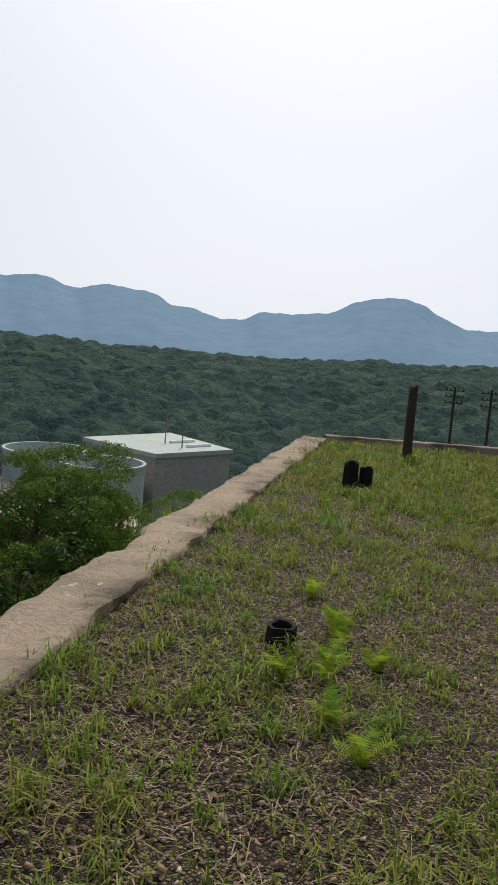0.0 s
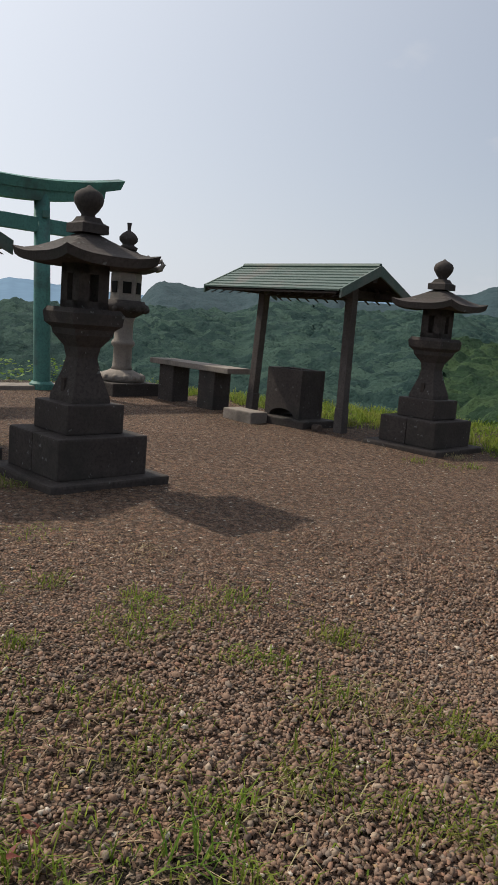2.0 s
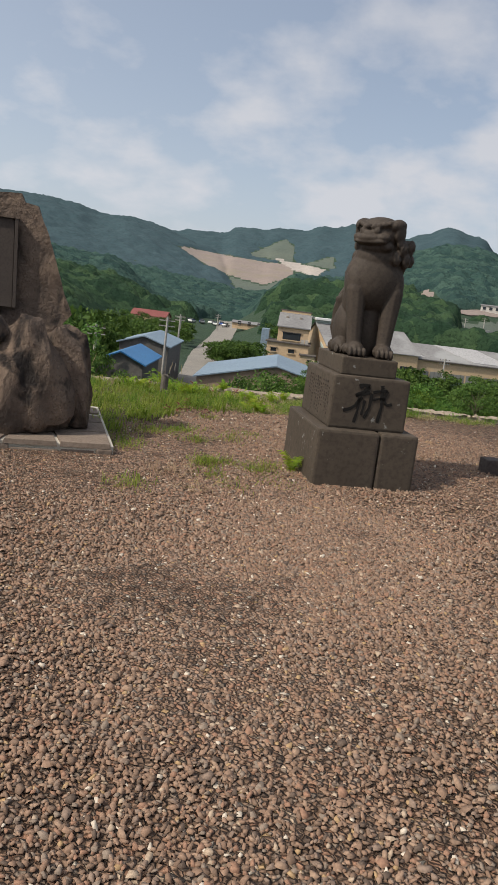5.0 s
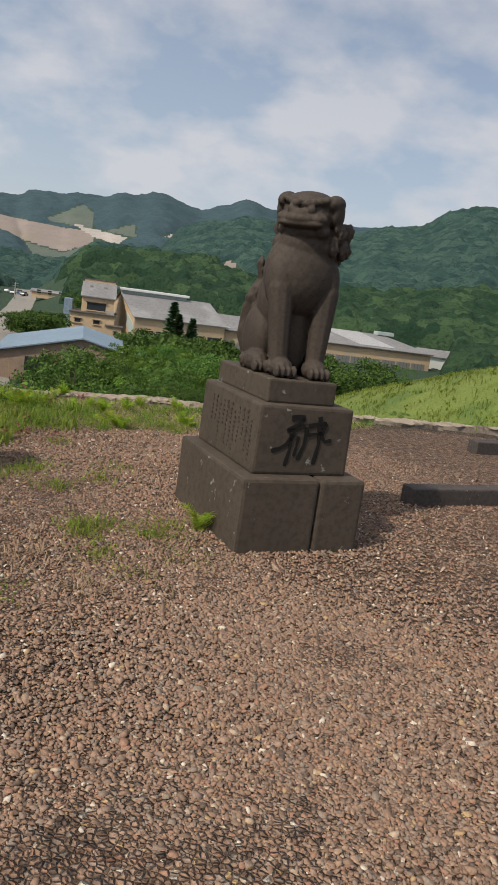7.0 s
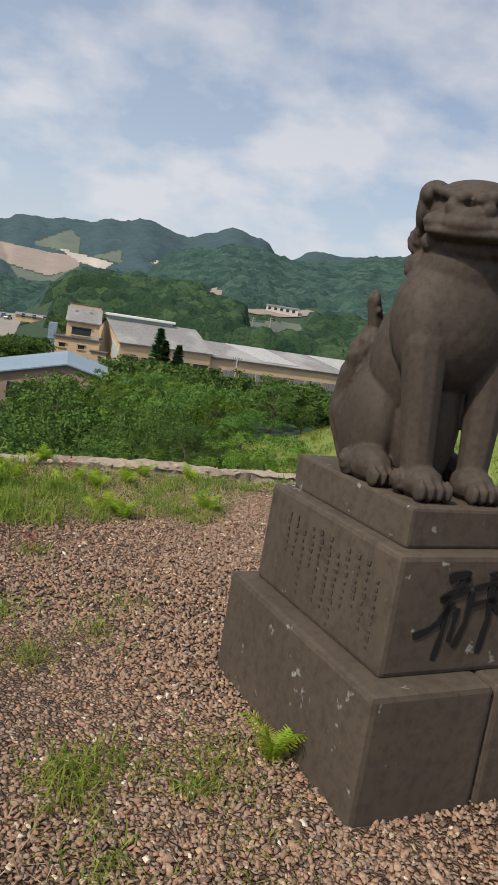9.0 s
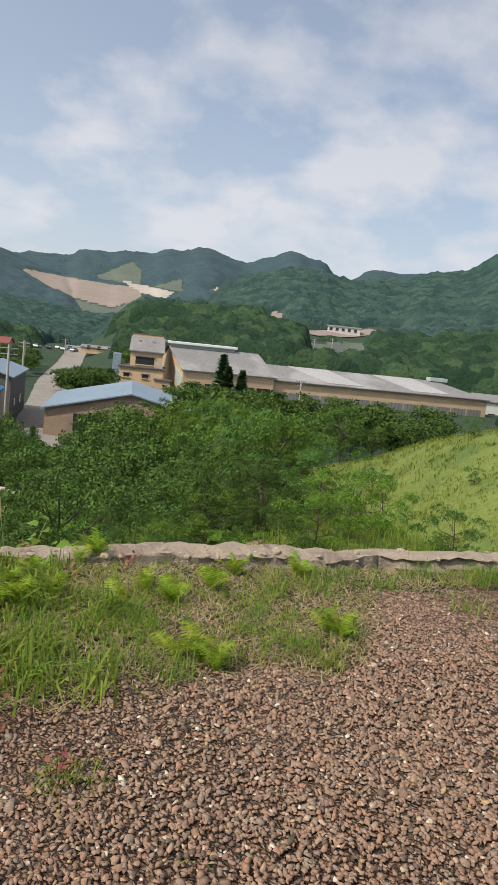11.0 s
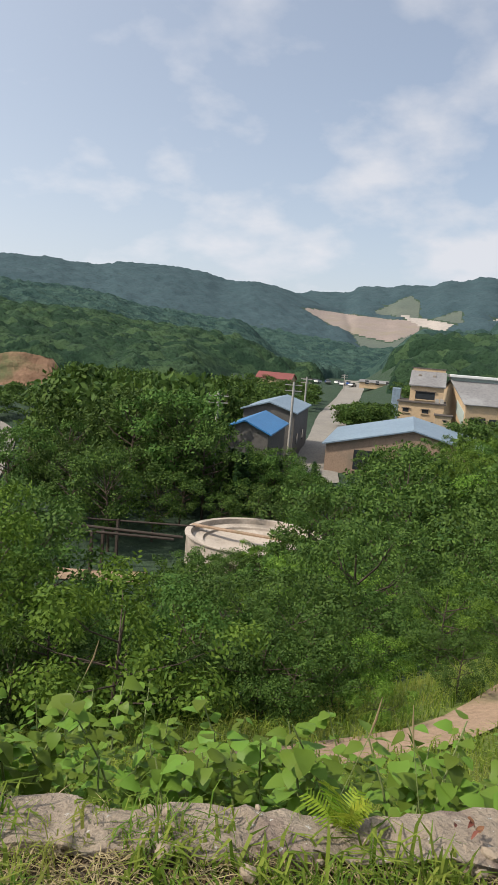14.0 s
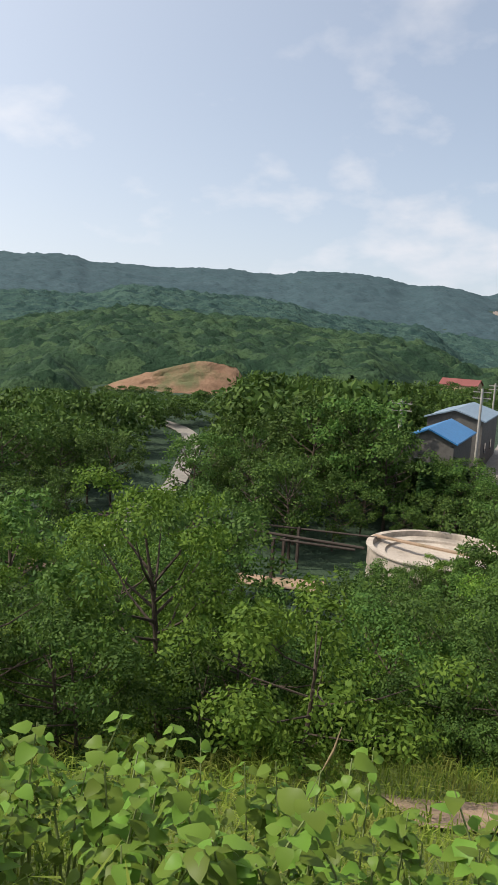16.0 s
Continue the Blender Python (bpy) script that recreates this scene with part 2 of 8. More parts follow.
def rock_material(name, dark, mid, tan, lichen=None):
    """Weathered rock: streaks down its face, crevice shade and tan highlights painted into the colour; lichen: its
    crust in patches.
    """
    m = bpy.data.materials.new(name)
    m.use_nodes = True
    n, l = m.node_tree.nodes, m.node_tree.links
    p = n["Principled BSDF"]
    p.inputs["Roughness"].default_value, p.inputs["Specular IOR Level"].default_value = 0.8, 0.25
    tc, info, shift = n.new("ShaderNodeTexCoord"), n.new("ShaderNodeObjectInfo"), n.new("ShaderNodeVectorMath")
    shift.operation = "MULTIPLY_ADD"
    shift.inputs[1].default_value = (9.0, 7.0, 5.0)
    l.new(info.outputs["Random"], shift.inputs[0])
    l.new(tc.outputs["Object"], shift.inputs[2])

    def nz(scale, detail=5.0, rough=0.6, squash=(1, 1, 1), twist=0.0):
        mp, t = n.new("ShaderNodeMapping"), n.new("ShaderNodeTexNoise")
        mp.inputs["Scale"].default_value = squash
        l.new(shift.outputs[0], mp.inputs[0])
        l.new(mp.outputs[0], t.inputs["Vector"])
        for key, val in (("Scale", scale), ("Detail", detail), ("Roughness", rough), ("Distortion", twist)):
            t.inputs[key].default_value = val
        return t.outputs[0]

    def mix(f, lo, hi, x, y):
        r, k = n.new("ShaderNodeMapRange"), n.new("ShaderNodeMix")
        r.inputs[1].default_value, r.inputs[2].default_value = lo, hi
        l.new(f, r.inputs[0])
        k.data_type = "RGBA"
        l.new(r.outputs[0], k.inputs[0])
        for slot, val in ((6, x), (7, y)):
            if isinstance(val, tuple):
                k.inputs[slot].default_value = (*val, 1)
            else:
                l.new(val, k.inputs[slot])
        return k.outputs[2]

    streak, broad, fine, crevice = nz(4.0, 6.0, 0.65, (1, 1, 0.5), 0.3), nz(2.0), nz(34.0, 4.0, 0.7), nz(3.4, 4.0, 0.6, (1, 1, 0.6), 0.4)
    col = mix(broad, 0.36, 0.64, mid, tan)
    col = mix(streak, 0.50, 0.74, col, dark)
    col = mix(fine, 0.56, 0.74, col, tuple(x * 0.5 for x in mid))
    if lichen:
        col = mix(nz(3.6, 6.0, 0.7), 0.56, 0.66, col, lichen)
    col = mix(crevice, 0.55, 0.64, col, tuple(x * 0.6 for x in dark))
    l.new(col, p.inputs["Base Color"])
    high = None
    for f, w in ((streak, -0.7), (broad, 0.8), (fine, 0.25), (crevice, -0.6)):
        k = n.new("ShaderNodeMath")
        k.operation = "MULTIPLY_ADD"
        k.inputs[1].default_value, k.inputs[2].default_value = w, 0.0
        l.new(f, k.inputs[0])
        if high:
            l.new(high, k.inputs[2])
        high = k.outputs[0]
    b = n.new("ShaderNodeBump")
    b.inputs["Strength"].default_value, b.inputs["Distance"].default_value = 1.0, 0.09
    l.new(high, b.inputs["Height"])
    l.new(b.outputs[0], p.inputs["Normal"])
    return m


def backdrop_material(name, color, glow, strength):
    """Far wooded mountains; a blue emission in the material stands in for summer haze."""
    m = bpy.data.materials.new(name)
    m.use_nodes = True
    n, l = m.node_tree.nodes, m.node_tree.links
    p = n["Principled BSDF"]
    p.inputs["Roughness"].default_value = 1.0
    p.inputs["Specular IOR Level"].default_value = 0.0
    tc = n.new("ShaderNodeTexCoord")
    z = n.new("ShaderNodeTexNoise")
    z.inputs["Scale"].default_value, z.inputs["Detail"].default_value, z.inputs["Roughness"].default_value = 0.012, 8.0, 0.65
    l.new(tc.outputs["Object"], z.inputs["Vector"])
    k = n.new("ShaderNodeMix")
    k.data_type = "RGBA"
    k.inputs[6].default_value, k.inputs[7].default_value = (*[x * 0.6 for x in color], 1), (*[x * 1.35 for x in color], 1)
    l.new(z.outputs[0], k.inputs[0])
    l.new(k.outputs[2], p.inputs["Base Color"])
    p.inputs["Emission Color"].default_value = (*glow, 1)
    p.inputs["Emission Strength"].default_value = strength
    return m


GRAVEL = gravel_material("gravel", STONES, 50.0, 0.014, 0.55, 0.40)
PEBBLE = stone_material("pebble", STONES)
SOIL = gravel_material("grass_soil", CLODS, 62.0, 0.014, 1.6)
CONCRETE = material("old_concrete", (0.375, 0.30, 0.222), (0.275, 0.22, 0.162), 2.2, 0.92, 1.0, 22.0, c=(0.15, 0.12, 0.10), spots=0.5, depth=0.03)
BROKEN = material("broken_concrete", (0.37, 0.305, 0.235), (0.28, 0.225, 0.17), 6.0, 0.95, 1.0, 40.0, c=(0.21, 0.16, 0.13), spots=0.48, depth=0.03)
BLOCK = material("dark_andesite", (0.052, 0.043, 0.039), (0.078, 0.065, 0.058), 3.0, 0.82, 0.5, 50.0, c=(0.042, 0.039, 0.034), spots=0.16, depth=0.008)
STATUE = material("statue_stone", (0.042, 0.033, 0.026), (0.058, 0.045, 0.035), 4.0, 0.7, 0.35, 110.0, depth=0.004)
PEDESTAL = material("pedestal_stone", (0.056, 0.044, 0.033), (0.076, 0.060, 0.045), 2.2, 0.75, 0.3, 110.0, spots=0.24, depth=0.004)
PALE = material("pale_granite", (0.30, 0.26, 0.22), (0.22, 0.19, 0.165), 3.0, 0.85, 0.3, 80.0, c=(0.12, 0.105, 0.09), depth=0.008)
ROCK = rock_material("brown_rock", (0.030, 0.023, 0.020), (0.088, 0.064, 0.050), (0.165, 0.118, 0.085))
LICHEN = rock_material("lichened_rock", (0.040, 0.029, 0.022), (0.105, 0.074, 0.052), (0.175, 0.122, 0.080), (0.31, 0.24, 0.115))
PLATE = material("bronze_plate", (0.045, 0.036, 0.031), (0.058, 0.046, 0.039), 5.0, 0.75, 0.1, 90.0, depth=0.004)
MORTAR = plain("mortar", (0.47, 0.43, 0.36), 0.9)
SLATE = material("plinth_stone", (0.15, 0.115, 0.09), (0.21, 0.165, 0.13), 3.0, 0.85, 0.3, 40.0, per_object=0.25)
VERDIGRIS = material("green_paint", (0.055, 0.185, 0.155), (0.085, 0.25, 0.205), 2.5, 0.6, 0.15, 60.0, c=(0.05, 0.10, 0.085), depth=0.004)
WOOD = material("weathered_wood", (0.085, 0.072, 0.066), (0.13, 0.112, 0.102), 4.0, 0.85, 0.4, 60.0, depth=0.006)
OLDWOOD = material("old_grey_wood", (0.16, 0.14, 0.12), (0.07, 0.06, 0.052), 14.0, 0.9, 1.0, 45.0, c=(0.22, 0.20, 0.17), depth=0.02)
DARKWOOD = material("dark_wood", (0.045, 0.035, 0.03), (0.07, 0.055, 0.045), 4.0, 0.85, 0.4, 60.0, depth=0.006)
SHEET = material("green_roof_sheet", (0.06, 0.10, 0.08), (0.10, 0.14, 0.115), 3.0, 0.5, 0.1, 40.0, c=(0.13, 0.13, 0.11), metal=0.2, depth=0.004)
# char, tyres and carved strokes; also painted shade in the lantern openings
BLACK = plain("plain_black", (0.012, 0.011, 0.01), 0.9)
WHITE_PAINT = plain("white_paint", (0.75, 0.75, 0.72), 0.6)
STEEL = plain("dull_steel", (0.25, 0.25, 0.25), 0.4, 0.7)
CORNICE = material("cornice", (0.075, 0.065, 0.058), (0.11, 0.095, 0.085), 0.5, 0.85, 0.1, 8.0)
PALEROOF = material("pale_roof_patch", (0.30, 0.295, 0.295), (0.34, 0.335, 0.33), 0.2, 0.7, 0.1, 6.0)
PALEWALL = material("pale_wall", (0.52, 0.49, 0.45), (0.44, 0.41, 0.37), 0.4, 0.9, 0.1, 8.0)
DUSTY = material("dusty_glass", (0.20, 0.20, 0.185), (0.14, 0.145, 0.14), 0.4, 0.45, 0.05, 8.0, c=(0.28, 0.27, 0.245))
BRICKWALL = material("pale_brick_wall", (0.33, 0.235, 0.17), (0.27, 0.195, 0.145), 0.5, 0.9, 0.1, 9.0, c=(0.22, 0.17, 0.13))
CREAM = material("cream_render", (0.50, 0.36, 0.225), (0.43, 0.32, 0.205), 0.3, 0.9, 0.1, 8.0, c=(0.36, 0.29, 0.21))
GREYROOF = material("grey_roof", (0.17, 0.165, 0.165), (0.21, 0.205, 0.20), 0.15, 0.75, 0.1, 6.0, c=(0.25, 0.25, 0.245))
SLATEBLUE = material("slate_blue_roof", (0.15, 0.205, 0.26), (0.18, 0.24, 0.295), 0.2, 0.6, 0.1, 6.0)
BLUE = material("blue_roof", (0.025, 0.13, 0.30), (0.03, 0.16, 0.35), 0.3, 0.5, 0.1, 6.0)
RED = material("red_roof", (0.17, 0.055, 0.05), (0.21, 0.075, 0.065), 0.3, 0.7, 0.1, 6.0)
BUILDWALL = material("grey_wall", (0.36, 0.34, 0.31), (0.30, 0.285, 0.26), 0.3, 0.9, 0.1, 8.0)
TANKWALL = material("pale_green_tank", (0.38, 0.44, 0.41), (0.32, 0.37, 0.35), 0.4, 0.7, 0.1, 8.0)
RIM = material("tank_concrete", (0.44, 0.38, 0.32), (0.36, 0.31, 0.26), 0.6, 0.9, 0.3, 10.0, c=(0.22, 0.19, 0.16))
GLASS = plain("dark_window", (0.03, 0.035, 0.04), 0.15)
ASPHALT = material("old_road", (0.20, 0.185, 0.165), (0.25, 0.23, 0.20), 0.25, 0.95, 0.2, 6.0)
DIRT = material("dirt", (0.34, 0.24, 0.165), (0.27, 0.185, 0.125), 0.9, 0.95, 0.9, 7.0, c=(0.17, 0.14, 0.08), depth=0.06)
CUTBANK = material("bare_bank", (0.25, 0.155, 0.098), (0.18, 0.105, 0.066), 0.12, 0.95, 0.8, 1.2, c=(0.10, 0.105, 0.05), depth=0.6)
QUARRY = material("quarry_ground", (0.245, 0.20, 0.175), (0.20, 0.165, 0.145), 0.05, 0.95, 0.4, 0.3, c=(0.20, 0.17, 0.13), depth=1.0)
MEADOW = material("hillside_grass", (0.11, 0.15, 0.03), (0.15, 0.18, 0.045), 0.35, 0.9, 0.7, 5.0, c=(0.08, 0.12, 0.03), depth=0.15)
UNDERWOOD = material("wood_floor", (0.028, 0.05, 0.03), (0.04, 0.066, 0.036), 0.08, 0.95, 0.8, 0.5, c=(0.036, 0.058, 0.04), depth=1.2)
BARK = material("bark", (0.055, 0.042, 0.032), (0.085, 0.066, 0.05), 2.0, 0.95, 0.8, 20.0, depth=0.02)
LEAF = leafy("locust_leaves", (0.054, 0.116, 0.014), (0.138, 0.222, 0.030), rough=0.65, glow=0.3, var=0.3, hue=0.009)
LEAF_DARK = leafy("broad_leaves", (0.036, 0.080, 0.016), (0.080, 0.138, 0.026), rough=0.65, glow=0.3, var=0.3, hue=0.009)
LEAF_MID = leafy("valley_locust_leaves", (0.023, 0.056, 0.011), (0.090, 0.150, 0.027), rough=0.65, glow=0.25, var=0.3, hue=0.009)
LEAF_DEEP = leafy("valley_broad_leaves", (0.036, 0.080, 0.016), (0.086, 0.146, 0.028), rough=0.65, glow=0.25, var=0.3, hue=0.009)
LEAF_PINE = leafy("conifer_needles", (0.03, 0.06, 0.022), (0.045, 0.085, 0.03), glow=0.15)
LEAF_BIG = leafy("knotweed_leaves", (0.072, 0.140, 0.018), (0.18, 0.27, 0.042), glow=0.4, rough=0.42, var=0.3, hue=0.02)
GRASS = leafy("grass_blades", (0.085, 0.145, 0.016), (0.29, 0.35, 0.06), glow=0.55, var=0.12, hue=0.01, patch=1.7)
BLUEGRASS = leafy("green_grass_blades", (0.075, 0.155, 0.020), (0.19, 0.30, 0.045), glow=0.5, var=0.1, hue=0.006)
STRAW = leafy("dry_grass", (0.25, 0.185, 0.10), (0.42, 0.335, 0.20), glow=0.25, var=0.1)
FERN = leafy("fern_fronds", (0.17, 0.27, 0.022), (0.33, 0.42, 0.045), glow=0.5, var=0.15)


def canopy_material(name, shade, dark, mid, light, crown):
    """Tree tops from afar: each crown its own green; shade in the gaps between leaf clumps is painted in dark."""
    m = bpy.data.materials.new(name)
    m.use_nodes = True
    n, l = m.node_tree.nodes, m.node_tree.links
    p = n["Principled BSDF"]
    p.inputs["Roughness"].default_value, p.inputs["Specular IOR Level"].default_value = 0.95, 0.1
    tc = n.new("ShaderNodeTexCoord")
    warp = n.new("ShaderNodeTexNoise")
    warp.inputs["Scale"].default_value, warp.inputs["Detail"].default_value = 0.5 / crown * 6, 3.0
    l.new(tc.outputs["Object"], warp.inputs["Vector"])
    off = n.new("ShaderNodeVectorMath")
    off.operation = "MULTIPLY_ADD"
    off.inputs[1].default_value = (0.45 * crown,) * 3
    l.new(warp.outputs["Color"], off.inputs[0])
    l.new(tc.outputs["Object"], off.inputs[2])

    def cells(size):
        k = n.new("ShaderNodeTexVoronoi")
        k.inputs["Scale"].default_value = 1.0 / size
        l.new(off.outputs[0], k.inputs["Vector"])
        return k

    def ranged(f, lo, hi, a=0.0, b=1.0):
        r = n.new("ShaderNodeMapRange")
        for i, val in ((1, lo), (2, hi), (3, a), (4, b)):
            r.inputs[i].default_value = val
        l.new(f, r.inputs[0])
        return r.outputs[0]

    big, small = cells(crown), cells(crown * 0.24)
    sep = n.new("ShaderNodeSeparateColor")
    l.new(big.outputs["Color"], sep.inputs[0])
    ramp = n.new("ShaderNodeValToRGB")
    ramp.color_ramp.elements[0].color, ramp.color_ramp.elements[1].color = (*dark, 1), (*light, 1)
    ramp.color_ramp.elements.new(0.55).color = (*mid, 1)
    l.new(sep.outputs[0], ramp.inputs[0])
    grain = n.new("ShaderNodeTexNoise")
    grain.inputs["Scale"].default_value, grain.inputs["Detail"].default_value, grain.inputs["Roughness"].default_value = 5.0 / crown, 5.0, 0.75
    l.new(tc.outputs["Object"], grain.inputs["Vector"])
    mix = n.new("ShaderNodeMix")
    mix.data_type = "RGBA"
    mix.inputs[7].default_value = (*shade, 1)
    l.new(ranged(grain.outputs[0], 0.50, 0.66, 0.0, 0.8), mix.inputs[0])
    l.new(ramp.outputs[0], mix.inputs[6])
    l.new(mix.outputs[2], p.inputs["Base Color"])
    add = n.new("ShaderNodeMath")
    add.operation = "ADD"
    l.new(ranged(small.outputs["Distance"], 0.0, 1.0, 0.6, 0.0), add.inputs[0])
    l.new(ranged(grain.outputs[0], 0.3, 0.7, 0.5, 0.0), add.inputs[1])
    bump = n.new("ShaderNodeBump")
    bump.inputs["Strength"].default_value, bump.inputs["Distance"].default_value = 0.8, 0.20 * crown
    l.new(add.outputs[0], bump.inputs["Height"])
    l.new(bump.outputs[0], p.inputs["Normal"])
    return m


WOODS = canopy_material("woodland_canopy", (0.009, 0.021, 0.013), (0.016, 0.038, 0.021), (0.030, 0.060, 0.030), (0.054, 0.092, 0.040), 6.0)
# these two: bluer greens, distance haze painted into the base colour
HILLWOODS = canopy_material("haze_tinted_hill_canopy", (0.015, 0.034, 0.034), (0.023, 0.050, 0.046), (0.037, 0.072, 0.060), (0.057, 0.100, 0.077), 7.0)
FARWOODS = material("haze_tinted_far_canopy", (0.031, 0.057, 0.066), (0.043, 0.073, 0.082), 0.035, 1.0, 0.5, 0.15, depth=1.6)
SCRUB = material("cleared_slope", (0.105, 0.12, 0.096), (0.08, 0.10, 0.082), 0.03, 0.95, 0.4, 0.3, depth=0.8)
PALEROCK = material("pale_quarry_rock", (0.36, 0.32, 0.285), (0.30, 0.27, 0.24), 0.03, 0.95, 0.4, 0.3, depth=0.8)

LITTER = leafy("leaf_litter", (0.07, 0.045, 0.028), (0.15, 0.095, 0.055), glow=0.0)
DOCK = leafy("dried_dock", (0.12, 0.035, 0.025), (0.22, 0.09, 0.06), glow=0.1)
SHEDWALL = material("dark_shed_wall", (0.13, 0.12, 0.11), (0.10, 0.095, 0.09), 0.3, 0.9, 0.1, 8.0)

# ---- building helpers ----
ORIGIN, AX_U, AX_V = Vector((-8.33, -6.97, 0)), Vector((0.90, 0.436, 0)), Vector((-0.436, 0.90, 0))
TURN = math.degrees(math.atan2(0.436, 0.90))
rng = np.random.default_rng(7)


def uv(u, v, z=0.0):
    """A place given along and across the shrine's axis, from the middle of its gate."""
    return ORIGIN + AX_U * u + AX_V * v + Vector((0, 0, z))


def thing(name, place, turn=0.0, label="", category="", group="", kind=""):
    ob = new(name)
    ob.empty_display_size = 0.2
    ob.matrix_world = pose(*place, 0, 0, turn)
    return tagged(ob, label, category, group, kind)


def mesh_of(name, bm, mat, smooth=False):
    me = bpy.data.meshes.new(name)
    bm.to_mesh(me)
    bm.free()
    for m in mat if isinstance(mat, (list, tuple)) else (mat,):
        me.materials.append(m)
    if smooth:
        me.shade_smooth()
    return me


def part(name, bm, mat, parent, label="", smooth=False):
    """One mesh under a thing or a part; bm is a bmesh, or a mesh that is shared."""
    me = bm if isinstance(bm, bpy.types.Mesh) else mesh_of(name, bm, mat, smooth)
    ob = new(name, me)
    ob.parent = parent
    if label:
        ob["label"] = label
    return ob


def raw(name, verts, faces, mat, smooth=False):
    me = bpy.data.meshes.new(name)
    me.from_pydata([tuple(v) for v in verts], [], faces)
    for m in mat if isinstance(mat, (list, tuple)) else (mat,):
        me.materials.append(m)
    if smooth:
        me.shade_smooth()
    return me


def quads(name, pts, mat):
    """A mesh of loose quads from an array (n, 4, 3)."""
    pts = np.asarray(pts, float)
    n = len(pts)
    me = bpy.data.meshes.new(name)
    me.vertices.add(4 * n)
    me.vertices.foreach_set("co", pts.reshape(-1))
    me.loops.add(4 * n)
    me.loops.foreach_set("vertex_index", np.arange(4 * n))
    me.polygons.add(n)
    me.polygons.foreach_set("loop_start", np.arange(0, 4 * n, 4))
    me.polygons.foreach_set("loop_total", np.full(n, 4))
    me.materials.append(mat)
    me.update(calc_edges=True)
    return me


def tris(name, verts, faces, mat, smooth=False):
    """A large triangle mesh from arrays."""
    verts, faces = np.asarray(verts, float), np.asarray(faces, int)
    me = bpy.data.meshes.new(name)
    me.vertices.add(len(verts))
    me.vertices.foreach_set("co", verts.reshape(-1))
    me.loops.add(3 * len(faces))
    me.loops.foreach_set("vertex_index", faces.reshape(-1))
    me.polygons.add(len(faces))
    me.polygons.foreach_set("loop_start", np.arange(0, 3 * len(faces), 3))
    me.polygons.foreach_set("loop_total", np.full(len(faces), 3))
    me.materials.append(mat)
    me.update(calc_edges=True)
    if smooth:
        me.shade_smooth()
    return me


def box(bm, x, y, z, sx, sy, sz, turn=0.0, bevel=0.0, taper=1.0, lean=(0, 0)):
    """A box with its base centre at x, y, z."""
    r = bmesh.ops.create_cube(bm, size=1.0)["verts"]
    for v in r:
        k = taper if v.co.z > 0 else 1.0
        top = v.co.z + 0.5
        v.co = Vector((v.co.x * sx * k + lean[0] * top, v.co.y * sy * k + lean[1] * top, top * sz))
    if bevel:
        es = list({e for v in r for e in v.link_edges})
        r = list({v for f in bmesh.ops.bevel(bm, geom=es, offset=bevel, segments=2, affect="EDGES", profile=0.6)["faces"] for v in f.verts} | {v for v in r if v.is_valid})
    bmesh.ops.transform(bm, matrix=pose(x, y, z, 0, 0, turn), verts=r)
    return r


def lathe(bm, profile, seg=16, place=(0, 0, 0), turn=0.0, square=False):
    """A turned body from (radius, height) pairs; closed at both ends."""
    rings = []
    for r, z in profile:
        rings.append([bm.verts.new((place[0] + r * math.cos(2 * math.pi * k / seg + turn), place[1] + r * math.sin(2 * math.pi * k / seg + turn), place[2] + z)) for k in range(seg)])
    for a, b in zip(rings, rings[1:]):
        for k in range(seg):
            bm.faces.new((a[k], a[(k + 1) % seg], b[(k + 1) % seg], b[k]))
    bm.faces.new(list(reversed(rings[0])))
    bm.faces.new(rings[-1])


def square_stack(bm, profile, turn=0.0, place=(0, 0, 0)):
    """As lathe, with four sides; radius is half the side."""
    lathe(bm, [(r * math.sqrt(2), z) for r, z in profile], 4, place, math.pi / 4 + turn)


def tube(bm, pts, radii, seg=8):
    """A round bar along points."""
    rings = []
    pts = [Vector(p) for p in pts]
    for k, p in enumerate(pts):
        d = (pts[min(k + 1, len(pts) - 1)] - pts[max(k - 1, 0)]).normalized()
        s = d.orthogonal().normalized() if abs(d.z) > 0.98 else d.cross(Vector((0, 0, 1))).normalized()
        t = d.cross(s)
        r = radii[k] if isinstance(radii, (list, tuple)) else radii
        rings.append([bm.verts.new(p + r * (s * math.cos(2 * math.pi * j / seg) + t * math.sin(2 * math.pi * j / seg))) for j in range(seg)])
    for a, b in zip(rings, rings[1:]):
        for j in range(seg):
            bm.faces.new((a[j], a[(j + 1) % seg], b[(j + 1) % seg], b[j]))
    bm.faces.new(list(reversed(rings[0])))
    bm.faces.new(rings[-1])


def prism(bm, outline, depth, m=Matrix()):
    """A flat outline in x, z given thickness along y."""
    a = [bm.verts.new(m @ Vector((x, 0, z))) for x, z in outline]
    b = [bm.verts.new(m @ Vector((x, depth, z))) for x, z in outline]
    bm.faces.new(a)
    bm.faces.new(list(reversed(b)))
    for k in range(len(a)):
        j = (k + 1) % len(a)
        bm.faces.new((a[j], a[k], b[k], b[j]))
    bmesh.ops.recalc_face_normals(bm, faces=bm.faces)


def ball(bm, c, r, sub=2, m=None):
    vs = bmesh.ops.create_icosphere(bm, subdivisions=sub, radius=1.0)["verts"]
    r = r if isinstance(r, (tuple, list)) else (r, r, r)
    for v in vs:
        v.co = Vector((v.co.x * r[0], v.co.y * r[1], v.co.z * r[2]))
    bmesh.ops.transform(bm, matrix=Matrix.Translation(c) @ (m or Matrix()), verts=vs)
    return vs


